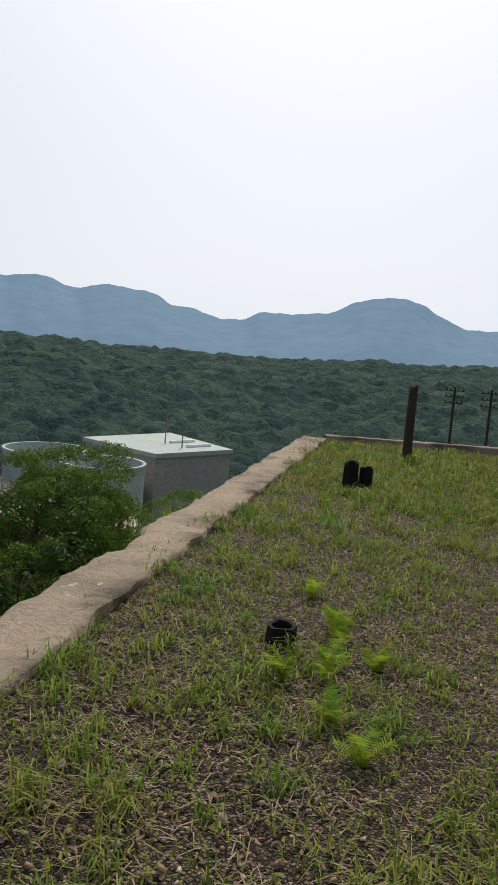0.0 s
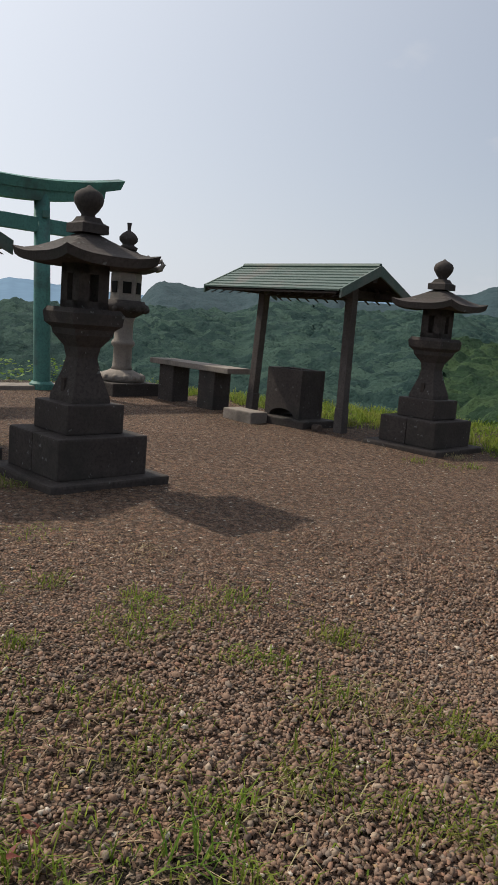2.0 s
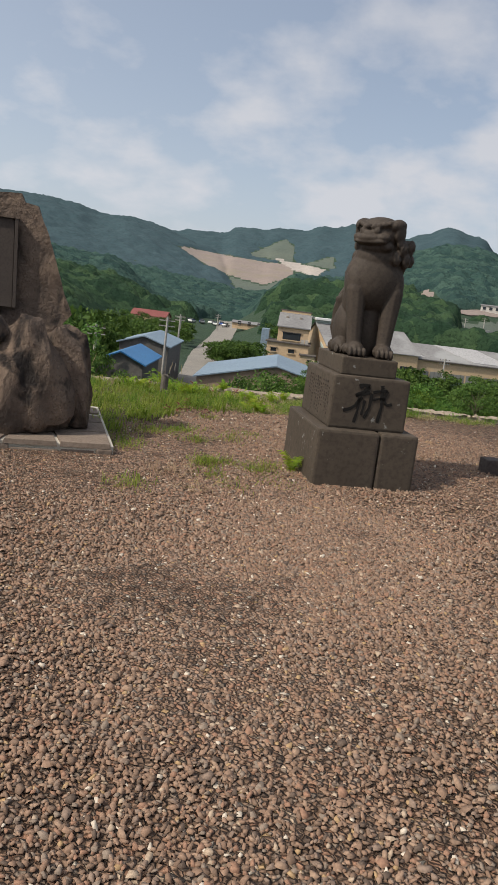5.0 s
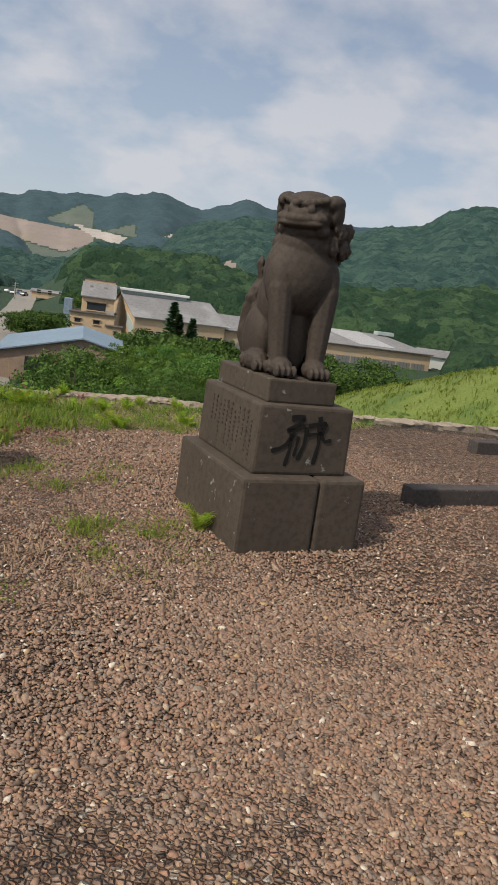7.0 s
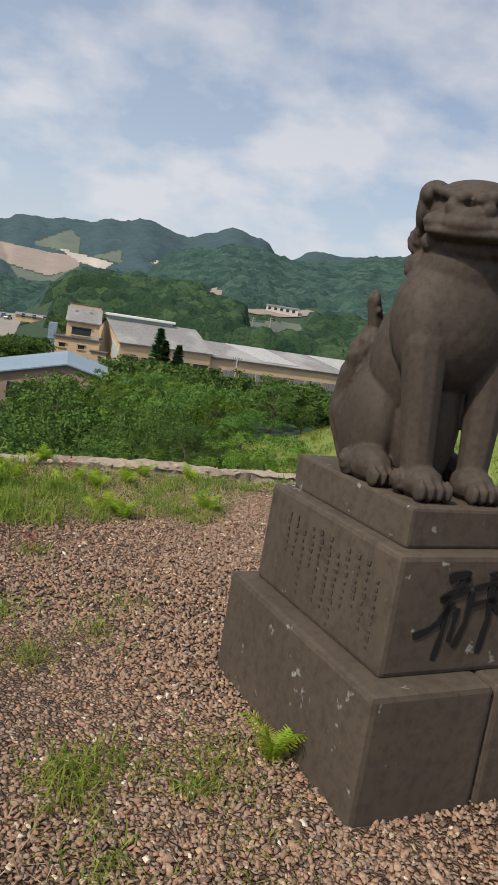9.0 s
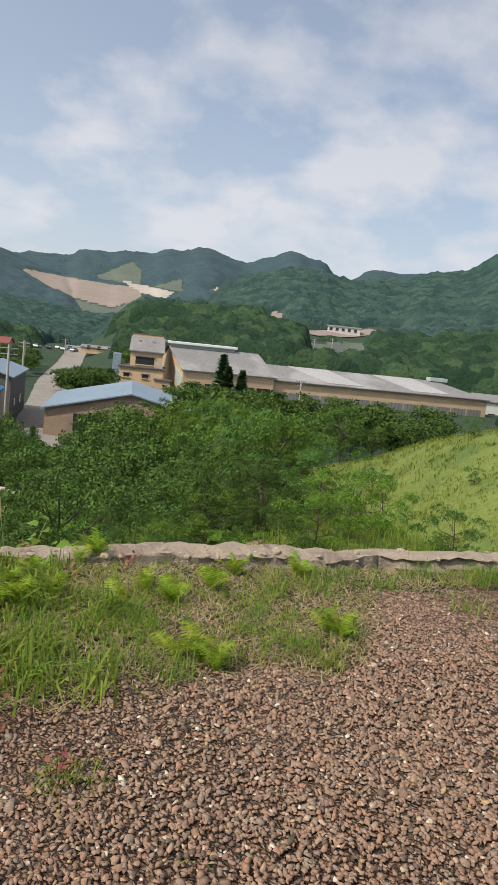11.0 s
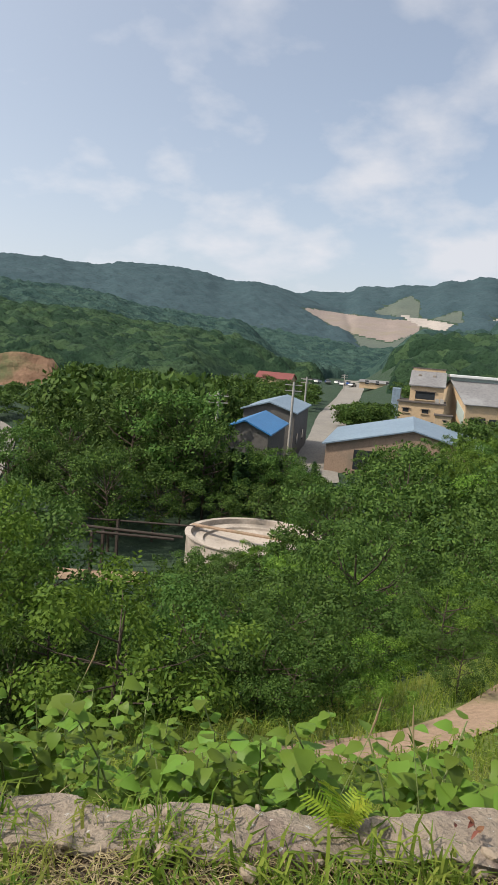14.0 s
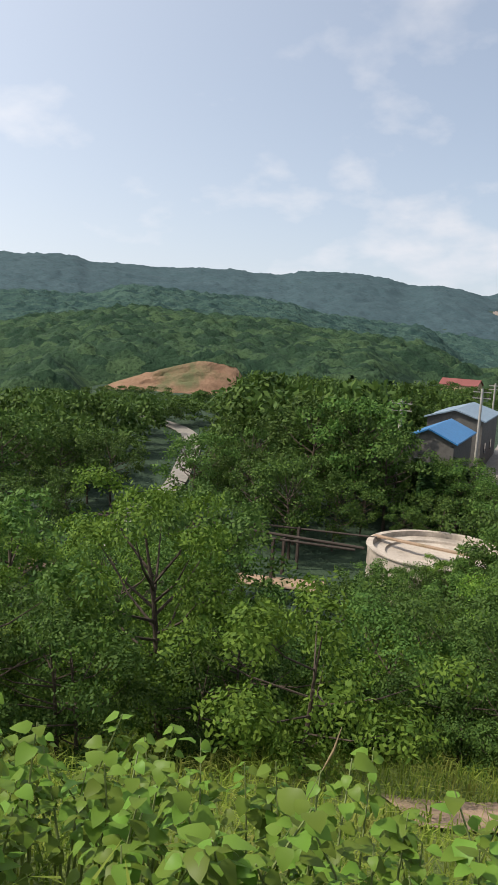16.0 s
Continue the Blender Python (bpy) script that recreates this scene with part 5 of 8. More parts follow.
def pedestal():
    t = thing("statue_pedestal", PED, PED_TURN, "three-tier dark stone pedestal with carved characters", "pedestal")
    for x, w in ((-0.16, 0.505), (0.2545, 0.315)):
        bm = bmesh.new()
        box(bm, x, 0, -0.06, w - 0.004, 1.085, 0.505, bevel=0.022, taper=0.995)
        part("lower_block", bm, PEDESTAL, t)
    bm = bmesh.new()
    box(bm, 0.0, 0.02, 0.445, 0.636, 0.912, 0.415, bevel=0.018, taper=0.985)
    part("middle_block", bm, PEDESTAL, t)
    bm = bmesh.new()
    box(bm, -0.02, 0.03, 0.86, 0.455, 0.78, 0.14, bevel=0.012)
    part("top_slab", bm, PEDESTAL, t)
    y = -0.438
    strokes = [([(-0.105, 0.785), (-0.06, 0.800), (-0.020, 0.790)], 0.040), ([(-0.020, 0.790), (-0.060, 0.750), (-0.125, 0.712)], 0.030), ([(-0.125, 0.712), (-0.07, 0.722), (-0.012, 0.748)], 0.026),
               ([(-0.070, 0.705), (-0.120, 0.632), (-0.165, 0.602), (-0.212, 0.588)], 0.030), ([(-0.092, 0.700), (-0.094, 0.600), (-0.112, 0.500)], 0.027), ([(-0.046, 0.682), (-0.052, 0.620), (-0.060, 0.562)], 0.022),
               ([(0.006, 0.740), (-0.002, 0.630), (-0.034, 0.540)], 0.027), ([(0.080, 0.808), (0.088, 0.780)], 0.032), ([(0.012, 0.748), (0.070, 0.764), (0.130, 0.770)], 0.026),
               ([(0.130, 0.770), (0.118, 0.730), (0.108, 0.690)], 0.027), ([(0.014, 0.690), (0.065, 0.704), (0.112, 0.710)], 0.020), ([(0.098, 0.706), (0.136, 0.658), (0.180, 0.668)], 0.025), ([(0.086, 0.765), (0.096, 0.640), (0.078, 0.515)], 0.030)]
    for line, w in strokes:
        bm = bmesh.new()
        fine = []
        for k in range(13):
            f = k / 12 * (len(line) - 1)
            q = min(int(f), len(line) - 2)
            a, b = Vector(line[q]), Vector(line[q + 1])
            d = (b - a).normalized()
            wide = w * (0.62 + 0.38 * abs(math.cos(math.pi * k / 12))) * (0.7 if k in (0, 12) else 1.0)
            fine.append((a.lerp(b, f - q), Vector((-d.y, d.x)) * wide / 2))
        prism(bm, [tuple(c + o) for c, o in fine] + [tuple(c - o) for c, o in reversed(fine)], 0.01, Matrix.Translation((0, y, 0)))
        part("carved_stroke", bm, BLACK, t)
    r = random.Random(9)
    for c in range(11):
        bm = bmesh.new()
        yy = -0.34 + c * 0.062
        top = 0.775 - (0.0 if c % 4 else 0.04)
        for k in range(r.randint(6, 10)):
            box(bm, -0.318, yy + r.uniform(-0.004, 0.004), top - k * 0.029, 0.004, r.uniform(0.012, 0.024), r.uniform(0.008, 0.018))
        tagged(part("inscription_column", bm, DARKWOOD, t), kind="stuff")
    return t


pedestal()


def guardian_lion():
    bm = bmesh.new()
    head = Matrix.Translation((-0.01, -0.10, 0.885)) @ Matrix.Rotation(radians(-44), 4, "Z") @ Matrix.Rotation(radians(8), 4, "X") @ Matrix.Scale(0.86, 4)

    def cap(a, b, ra, rb, n=44):
        a, b = Vector(a), Vector(b)
        for k in range(n + 1):
            f = k / n
            ball(bm, a.lerp(b, f), ra + (rb - ra) * f, 2)

    def skull(c, r, sub=2):
        r = r if isinstance(r, tuple) else (r, r, r)
        ball(bm, head @ Vector(c), tuple(0.86 * q for q in r), sub, head.to_3x3().normalized().to_4x4())

    def lock(pts, r0, r1):
        pts = [Vector(p) for p in pts]
        n = 26
        for k in range(n + 1):
            f = k / n * (len(pts) - 1)
            i = min(int(f), len(pts) - 2)
            ball(bm, pts[i].lerp(pts[i + 1], f - i), r0 + (r1 - r0) * k / n, 1)

    def curl(c, r, s, out):
        """A spiral knob of mane hair, coiled about the axis out."""
        out = Vector(out).normalized()
        a = out.orthogonal().normalized()
        b = out.cross(a)
        for k in range(22):
            f = k / 21
            ang = s * f * 3.6 * math.pi
            q = Vector(c) + (a * math.cos(ang) + b * math.sin(ang)) * r * (1 - 0.85 * f) + out * r * 0.55 * f
            ball(bm, q, r * 0.36, 1)

    ball(bm, (0, 0.20, 0.26), (0.20, 0.22, 0.25), 3)
    ball(bm, (0, 0.08, 0.44), (0.20, 0.2, 0.28), 3)
    ball(bm, (0, -0.07, 0.59), (0.245, 0.195, 0.25), 3)
    ball(bm, (0, -0.01, 0.24), (0.13, 0.15, 0.30), 3)
    ball(bm, (0, -0.09, 0.75), (0.185, 0.155, 0.18), 3)
    for s in (-1, 1):
        ball(bm, (s * 0.14, 0.15, 0.20), (0.095, 0.17, 0.21), 3)
        ball(bm, (s * 0.185, 0.02, 0.065), (0.075, 0.13, 0.07), 2)
        for k in range(4):
            ball(bm, (s * 0.185 + (k - 1.5) * 0.034, -0.10, 0.042), (0.021, 0.045, 0.042), 1)
        curl((s * 0.235, 0.10, 0.06), 0.045, s, (s, 0, 0))
        ball(bm, (s * 0.148, -0.11, 0.55), (0.098, 0.115, 0.17), 3)
        cap((s * 0.155, -0.15, 0.50), (s * 0.125, -0.20, 0.10), 0.085, 0.060)
        ball(bm, (s * 0.115, -0.225, 0.06), (0.078, 0.10, 0.064), 2)
        for k in range(4):
            ball(bm, (s * 0.115 + (k - 1.5) * 0.038, -0.31, 0.045), (0.021, 0.042, 0.044), 1)
        curl((s * 0.19, -0.19, 0.06), 0.034, s, (s, 0, 0))
        # brows, eyes, cheeks and jaw
        for k in range(4):
            skull((s * (0.04 + 0.036 * k), -0.172 + 0.028 * k, 0.120 + 0.008 * k), (0.036, 0.042, 0.028), 2)
        skull((s * 0.07, -0.185, 0.085), (0.036, 0.03, 0.03))
        curl(head @ Vector((s * 0.066, -0.195, 0.080)), 0.024, s, head.to_3x3() @ Vector((0, -1, 0)))
        skull((s * 0.11, -0.15, 0.03), (0.08, 0.075, 0.042))
        skull((s * 0.13, -0.09, -0.045), (0.065, 0.08, 0.05))
        skull((s * 0.180, 0.01, 0.125), (0.068, 0.115, 0.058), 3)
        skull((s * 0.212, 0.01, 0.065), (0.038, 0.085, 0.095), 3)
        skull((s * 0.222, 0.0, -0.02), (0.022, 0.05, 0.05))
        # mane curls hanging behind the jaw
        for j, (x, y, z, r) in enumerate(((0.20, 0.04, -0.06, 0.062), (0.175, -0.03, -0.15, 0.058), (0.205, 0.09, -0.16, 0.066), (0.15, 0.12, -0.24, 0.06), (0.215, 0.16, -0.05, 0.062), (0.20, 0.19, -0.17, 0.06))):
            c = head @ Vector((s * x, y, z))
            ball(bm, c, r * 0.8, 2)
            curl(c + Vector((s * 0.02, -0.015, 0)), r * 0.9, s * (1 if j % 2 else -1), (s * 0.8, -0.6, 0.1))
    skull((0, 0.0, 0.05), (0.200, 0.185, 0.135), 3)
    skull((0, 0.0, 0.135), (0.165, 0.150, 0.062), 3)
    skull((0, -0.205, 0.060), (0.060, 0.045, 0.034))
    skull((0, -0.215, 0.030), (0.105, 0.045, 0.036), 3)
    skull((0, -0.175, 0.000), (0.175, 0.080, 0.034), 3)
    skull((0, -0.115, -0.055), (0.135, 0.085, 0.05), 3)
    for k in range(9):
        a = math.pi * (-0.06 + 1.12 * k / 8)
        p = head @ Vector((0.15 * math.cos(a), 0.13, -0.03 + 0.11 * math.sin(a)))
        lock([p, p + Vector((0, 0.05, -0.07)), p + Vector((0.0, 0.035, -0.18)), p + Vector((0, 0.07, -0.24))], 0.05, 0.02)
    # the flaming tail against the back
    for k in range(5):
        x = (k - 2) * 0.06
        lock([(x, 0.30, 0.06), (x * 1.4, 0.36, 0.20), (x * 1.5, 0.31, 0.36), (x * 1.1, 0.27, 0.48 + 0.05 * (2 - abs(k - 2)))], 0.06, 0.036)
    for s in (-1, 1):
        lock([(s * 0.13, 0.28, 0.08), (s * 0.185, 0.33, 0.22), (s * 0.15, 0.29, 0.33), (s * 0.19, 0.29, 0.42)], 0.048, 0.03)
        lock([(s * 0.09, 0.28, 0.30), (s * 0.15, 0.33, 0.44), (s * 0.11, 0.28, 0.54), (s * 0.14, 0.28, 0.63)], 0.05, 0.034)
        curl((s * 0.13, 0.28, 0.63), 0.045, s, (s, 0, 0))
        curl((s * 0.12, 0.27, 0.47), 0.065, s, (s, 0.2, 0.2))
        curl((s * 0.13, 0.32, 0.30), 0.07, -s, (s, 0.2, 0))
        curl((s * 0.12, 0.31, 0.14), 0.06, s, (s, 0.2, 0))
    me = mesh_of("guardian_lion", bm, STATUE, True)
    ob = new("guardian_lion", me)
    m = ob.modifiers.new("merge", "REMESH")
    m.mode, m.voxel_size, m.use_smooth_shade = "VOXEL", 0.0068, True
    sm = ob.modifiers.new("soften", "SMOOTH")
    sm.factor, sm.iterations = 0.5, 2
    ob.matrix_world = pose(PED[0], PED[1], 0.99, 0, 0, PED_TURN) @ Matrix.Translation((0.0, -0.01, 0)) @ pose(0, 0, 0, 0, 0, -2.0) @ Matrix.Diagonal((0.98, 0.91, 1.05, 1))
    tagged(ob, "seated guardian lion statue of dark stone with curled mane", "statue")
    return ob


guardian_lion()


# ---- posts and stumps on the terrace ----
def stump(place, h, r, mat, label, name="stump", cat="stump", hollow=False, seed=0.0, turn=0.0):
    t = thing(name, place, turn, label, cat)
    bm = bmesh.new()
    rings, seg = [], 12
    prof = [(1.12, -0.05), (1.05, h * 0.3), (1.0, h * 0.75), (0.97, h)]
    if hollow:
        prof += [(0.7, h * 0.97), (0.62, h * 0.4)]
    for q, (k, z) in enumerate(prof):
        rings.append([bm.verts.new((r * k * (1 + 0.16 * noise.noise(Vector((math.cos(a) * 1.5 + seed, math.sin(a) * 1.5, z * 4)))) * math.cos(a), r * k * (1 + 0.16 * noise.noise(Vector((math.cos(a) * 1.5 + seed, math.sin(a) * 1.5, z * 4)))) * math.sin(a), z + (0.32 * h * noise.noise(Vector((math.cos(a) * 2.2, math.sin(a) * 2.2, seed))) if q >= 3 and q < 5 else 0))) for a in [2 * math.pi * j / seg for j in range(seg)]])
    for a, b in zip(rings, rings[1:]):
        for j in range(seg):
            bm.faces.new((a[j], a[(j + 1) % seg], b[(j + 1) % seg], b[j]))
    bm.faces.new(rings[-1])
    part("trunk", bm, mat, t)
    return t


stump((2.57, -9.05, 0), 0.10, 0.078, BLACK, "short charred hollow post stub among ferns", hollow=True, seed=2.0)
stump((-1.50, -11.60, 0), 0.29, 0.085, BLACK, "charred broken post stub in the grass", hollow=True, seed=5.0)
stump((-1.66, -11.50, 0), 0.24, 0.075, BLACK, "charred broken post stub in the grass", hollow=True, seed=8.0)
stump((-4.48, -12.72, 0), 1.06, 0.068, DARKWOOD, "upright dark weathered wooden post in the grass", "wooden_post", "post", seed=1.0)
stump((0.11, 4.50, 0), 0.25, 0.046, OLDWOOD, "short grey weathered split log stake in ferns", "wooden_stake", "stake", seed=4.0)
bm = bmesh.new()
box(bm, 0, 0, -0.02, 1.5, 0.2, 0.09, bevel=0.008)
pk = thing("timber_plank", (-8.25, -10.15, 0), 148, "pale weathered plank lying by the terrace edge", "plank")
part("plank", bm, PALE, pk)
bm = bmesh.new()
box(bm, 0, 0, -0.05, 0.28, 0.22, 0.4, bevel=0.03)
ws = thing("marker_stone", (-8.6, -11.0, -0.1), 20, "short pale marker stone beside weeds", "marker stone")
part("stone", bm, PALE, ws)

# ---- buildings in the valley ----
def slope_strip(name, pts, width, mat, label, category, lift=0.12):
    """A road or track laid on the land along points."""
    pts = [Vector((*p, 0)) for p in pts]
    fine = []
    for a, b in zip(pts, pts[1:]):
        n = max(2, int((b - a).length / 3))
        fine += [a.lerp(b, k / n) for k in range(n)]
    fine.append(pts[-1])
    sm = fine
    for _ in range(6):
        sm = [sm[0]] + [(sm[k - 1] + sm[k] * 2 + sm[k + 1]) / 4 for k in range(1, len(sm) - 1)] + [sm[-1]]
    vs, fs = [], []
    for k, p in enumerate(sm):
        d = (sm[min(k + 1, len(sm) - 1)] - sm[max(k - 1, 0)]).normalized()
        w = width if not isinstance(width, tuple) else width[0] + (width[1] - width[0]) * k / (len(sm) - 1)
        for j in range(5):
            o = (j / 4 - 0.5) * w * (1 + (0.3 if mat is DIRT else 0.05) * noise.noise(Vector((k * 0.45, j, width if not isinstance(width, tuple) else 1.0))))
            q = p + Vector((-d.y, d.x, 0)) * o
            vs.append((q.x, q.y, ground_at(q.x, q.y) + lift))
        if k:
            b = (k - 1) * 5
            fs += [(b + j, b + j + 1, b + j + 6, b + j + 5) for j in range(4)]
    return tagged(new(name, raw(name, vs, fs, mat, True)), label, category, kind="structure")


def house(name, x, y, turn, w, d, eave, rise, wall, roof, label, base=None, over=0.4, windows=(), category="building", ridge_x=True):
    """A gabled building with its eaves at height eave; windows as (side, along, sill, width, height)."""
    base = ground_at(x, y) - 0.6 if base is None else base
    t = thing(name, (x, y, base), turn, label, category)
    h = eave - base
    bm = bmesh.new()
    if ridge_x:
        prism(bm, [(-d / 2, 0), (d / 2, 0), (d / 2, h), (0, h + rise), (-d / 2, h)], w)
        for p in bm.verts:
            p.co = Vector((p.co.y - w / 2, p.co.x, p.co.z))
    else:
        prism(bm, [(-w / 2, 0), (w / 2, 0), (w / 2, h), (0, h + rise), (-w / 2, h)], d)
        for p in bm.verts:
            p.co.y -= d / 2
    bmesh.ops.recalc_face_normals(bm, faces=bm.faces)
    part("wall", bm, wall, t)
    for s in (-1, 1):
        bm = bmesh.new()
        span = (d if ridge_x else w) / 2
        k = (span + over) / span
        length = (w if ridge_x else d) + 2 * over
        prism(bm, [(0, h + rise + 0.02), (s * span * k, h + rise - rise * k + 0.02), (s * span * k, h + rise - rise * k + 0.2), (0, h + rise + 0.2)], length)
        for p in bm.verts:
            p.co.y -= length / 2
            if ridge_x:
                p.co = Vector((p.co.y, p.co.x, p.co.z))
        bmesh.ops.recalc_face_normals(bm, faces=bm.faces)
        part("roof", bm, roof, t)
    for side, along, sill, ww, hh in windows:
        wd = new("window")
        wd.parent = t
        q = {"f": (along, -d / 2 - 0.01, 0), "b": (along, d / 2 + 0.01, 180), "l": (-w / 2 - 0.01, along, 270), "r": (w / 2 + 0.01, along, 90)}[side]
        wd.matrix_local = pose(q[0], q[1], sill, 0, 0, q[2])
        bm = bmesh.new()
        box(bm, 0, -0.02, 0, ww, 0.1, hh)
        part("pane", bm, GLASS, wd)
        bm = bmesh.new()
        box(bm, 0, -0.06, -0.18, ww + 0.3, 0.25, 0.15)
        part("sill", bm, wall, wd)
    return t


FLOOR = -15.0
fac = thing("factory", (-19.0, 172.0, FLOOR), 6, "cream rendered factory block with dark windows and stepped grey roofs", "factory")


def block(name, x0, x1, y0, y1, z0, z1, mat, label=""):
    bm = bmesh.new()
    box(bm, (x0 + x1) / 2, (y0 + y1) / 2, z0, x1 - x0, y1 - y0, z1 - z0, bevel=0.03)
    return part(name, bm, mat, fac, label)


block("lower_storey", -5.8, 3.9, -3.0, 7.0, 0, 6.0, CREAM)
block("lower_cornice", -6.2, 4.3, -3.4, 7.0, 6.0, 6.28, CORNICE)
block("porch", 2.2, 5.6, -6.2, -3.0, 0, 3.9, CREAM)
block("porch_roof", 1.9, 5.9, -6.5, -3.0, 3.9, 4.15, CORNICE)
block("side_stair", -7.6, -5.8, 1.0, 5.0, 0, 8.6, SLATEBLUE, "pale blue sheet-clad stair tower")
bm = bmesh.new()
prism(bm, [(0.0, 6.2), (9.0, 6.2), (9.0, 13.3), (7.2, 13.3), (7.2, 12.5), (0.0, 9.7)], 7.2)
for q in bm.verts:
    q.co = Vector((q.co.y - 3.7, q.co.x, q.co.z))
bmesh.ops.recalc_face_normals(bm, faces=bm.faces)
part("upper_storey", bm, CREAM, fac)
bm = bmesh.new()
prism(bm, [(-0.5, 9.56), (7.2, 12.56), (7.2, 12.8), (-0.5, 9.8)], 7.9)
for q in bm.verts:
    q.co = Vector((q.co.y - 4.05, q.co.x, q.co.z))
bmesh.ops.recalc_face_normals(bm, faces=bm.faces)
part("upper_roof", bm, GREYROOF, fac)
block("roof_curb", -4.0, 3.8, 7.1, 9.2, 13.3, 13.5, CORNICE)
for x in (-2.0, 1.2):
    block("roof_hatch", x - 0.35, x + 0.35, 4.2, 4.9, 11.4, 12.1, PALE)
for x in (2.3, 3.3):
    block("cooling_unit", x - 0.4, x + 0.4, -2.2, -1.6, 6.28, 7.2, BUILDWALL)
for x0, x1, y, z0, z1 in ((-2.5, 1.7, 0.0, 6.75, 8.4), (-4.8, -3.5, -3.0, 3.9, 4.7), (-0.7, 0.7, -3.0, 3.9, 4.7), (4.0, 4.5, -6.2, 2.6, 3.0), (1.2, 1.7, -3.0, 0.6, 2.0)):
    wd = new("window")
    wd.parent = fac
    wd.location = ((x0 + x1) / 2, y, z0)
    w, h = x1 - x0, z1 - z0
    bm = bmesh.new()
    box(bm, 0, 0, 0, w, 0.12, h)
    part("pane", bm, GLASS, wd)
    bm = bmesh.new()
    box(bm, 0, -0.1, -0.22, w + 0.4, 0.3, 0.2)
    part("sill", bm, CREAM, wd)
    bm = bmesh.new()
    box(bm, 0, -0.1, h + 0.02, w + 0.5, 0.4, 0.14)
    part("lintel", bm, CORNICE, wd)

hall_a = house("factory_hall", -4.4, 184.6, 20, 22, 26, -8.2, 4.5, CREAM, GREYROOF, "cream factory hall with a broad grey gabled roof", base=FLOOR, over=0.5,
               windows=[("f", -8.2 + 4.2 * k, 1.6, 3.4, 2.4) for k in range(5)], category="factory hall")
bm = bmesh.new()
prism(bm, [(-12.4, 1.6), (-6.2, 4.6), (-6.2, 7.2), (-12.4, 5.0)], 0.12)
for q in bm.verts:
    q.co = Vector((-11.12 + q.co.y, q.co.x, q.co.z))
part("gable_glazing", bm, TANKWALL, hall_a, "pale green glazing in the gable")
bm = bmesh.new()
box(bm, -3.2, 0.2, 11.1, 16.4, 1.8, 1.2)
part("roof_monitor", bm, TANKWALL, hall_a)
bm = bmesh.new()
box(bm, -3.2, 0.0, 12.0, 17.2, 3.0, 0.55, bevel=0.05)
part("monitor_roof", bm, WHITE_PAINT, hall_a, "pale sheet roof over the monitor")


def long_hall():
    """A long hall with a hipped far end, its wall cream above a strip of dusty panes."""
    t = thing("long_factory_hall", (-2.0, 174.5, FLOOR), 14, "very long low cream factory hall with dusty panes", "factory hall")
    length, deep, eave, ridge = 70.0, 20.0, 6.2, 9.1
    bm = bmesh.new()
    box(bm, length / 2, deep / 2, 0, length, deep, eave)
    part("wall", bm, CREAM, t)
    slope = (ridge - eave) / (deep / 2)
    o = 0.5

    def plane(name, pts, mat, lift):
        bm = bmesh.new()
        low = [bm.verts.new((x, y, z + lift)) for x, y, z in pts]
        top = [bm.verts.new((x, y, z + lift + 0.16)) for x, y, z in pts]
        bm.faces.new(top)
        bm.faces.new(list(reversed(low)))
        for k in range(len(pts)):
            bm.faces.new((low[k], low[(k + 1) % len(pts)], top[(k + 1) % len(pts)], top[k]))
        bmesh.ops.recalc_face_normals(bm, faces=bm.faces)
        part(name, bm, mat, t)

    plane("roof", [(-o, -o, eave - o * slope), (length + o, -o, eave - o * slope), (length - 10, deep / 2, ridge), (-o, deep / 2, ridge)], GREYROOF, 0.02)
    plane("roof", [(-o, deep + o, eave - o * slope), (-o, deep / 2, ridge), (length - 10, deep / 2, ridge), (length + o, deep + o, eave - o * slope)], GREYROOF, 0.02)
    plane("roof", [(length + o, -o, eave - o * slope), (length + o, deep + o, eave - o * slope), (length - 10, deep / 2, ridge)], GREYROOF, 0.02)
    # slanted paler patches laid over the front slope
    for a, b in ((3.0, 8.0), (19.0, 29.5), (42.0, 53.0)):
        plane("roof_sheet", [(a + 7.5, 0.4, eave + 0.4 * slope), (b + 6.5, 0.4, eave + 0.4 * slope), (b, deep / 2 - 0.3, ridge - 0.3 * slope), (a, deep / 2 - 0.3, ridge - 0.3 * slope)], PALEROOF, 0.185)
    bm = bmesh.new()
    box(bm, length / 2, -0.55, eave - 0.32, length + 1.0, 0.14, 0.2)
    part("gutter", bm, CORNICE, t)
    for k in range(15):
        wd = new("window")
        wd.parent = t
        wd.location = (5.0 + 4.4 * k, 0, 1.1)
        bm = bmesh.new()
        box(bm, 0, 0, 0, 4.0, 0.14, 2.3)
        part("pane", bm, DUSTY, wd, "dusty grey factory pane")
        for x in (-1.0, 0.0, 1.0):
            bm = bmesh.new()
            box(bm, x, -0.06, 0, 0.1, 0.1, 2.3)
            part("glazing_bar", bm, SHEDWALL, wd)
    for x in (60.5,):
        bm = bmesh.new()
        box(bm, x, deep / 2, ridge + 0.1, 5.0, 2.4, 0.9, bevel=0.05)
        part("ridge_vent", bm, TANKWALL, t, "pale sheet ridge vent")
    return t


long_hall()
house("end_shed", 72, 203, 10, 14, 9, -9.6, 1.6, WHITE_PAINT, GREYROOF, "low white-walled shed at the end of the halls", base=FLOOR, windows=[("f", -3, 1.0, 2, 1.3), ("f", 3, 1.0, 2, 1.3)])
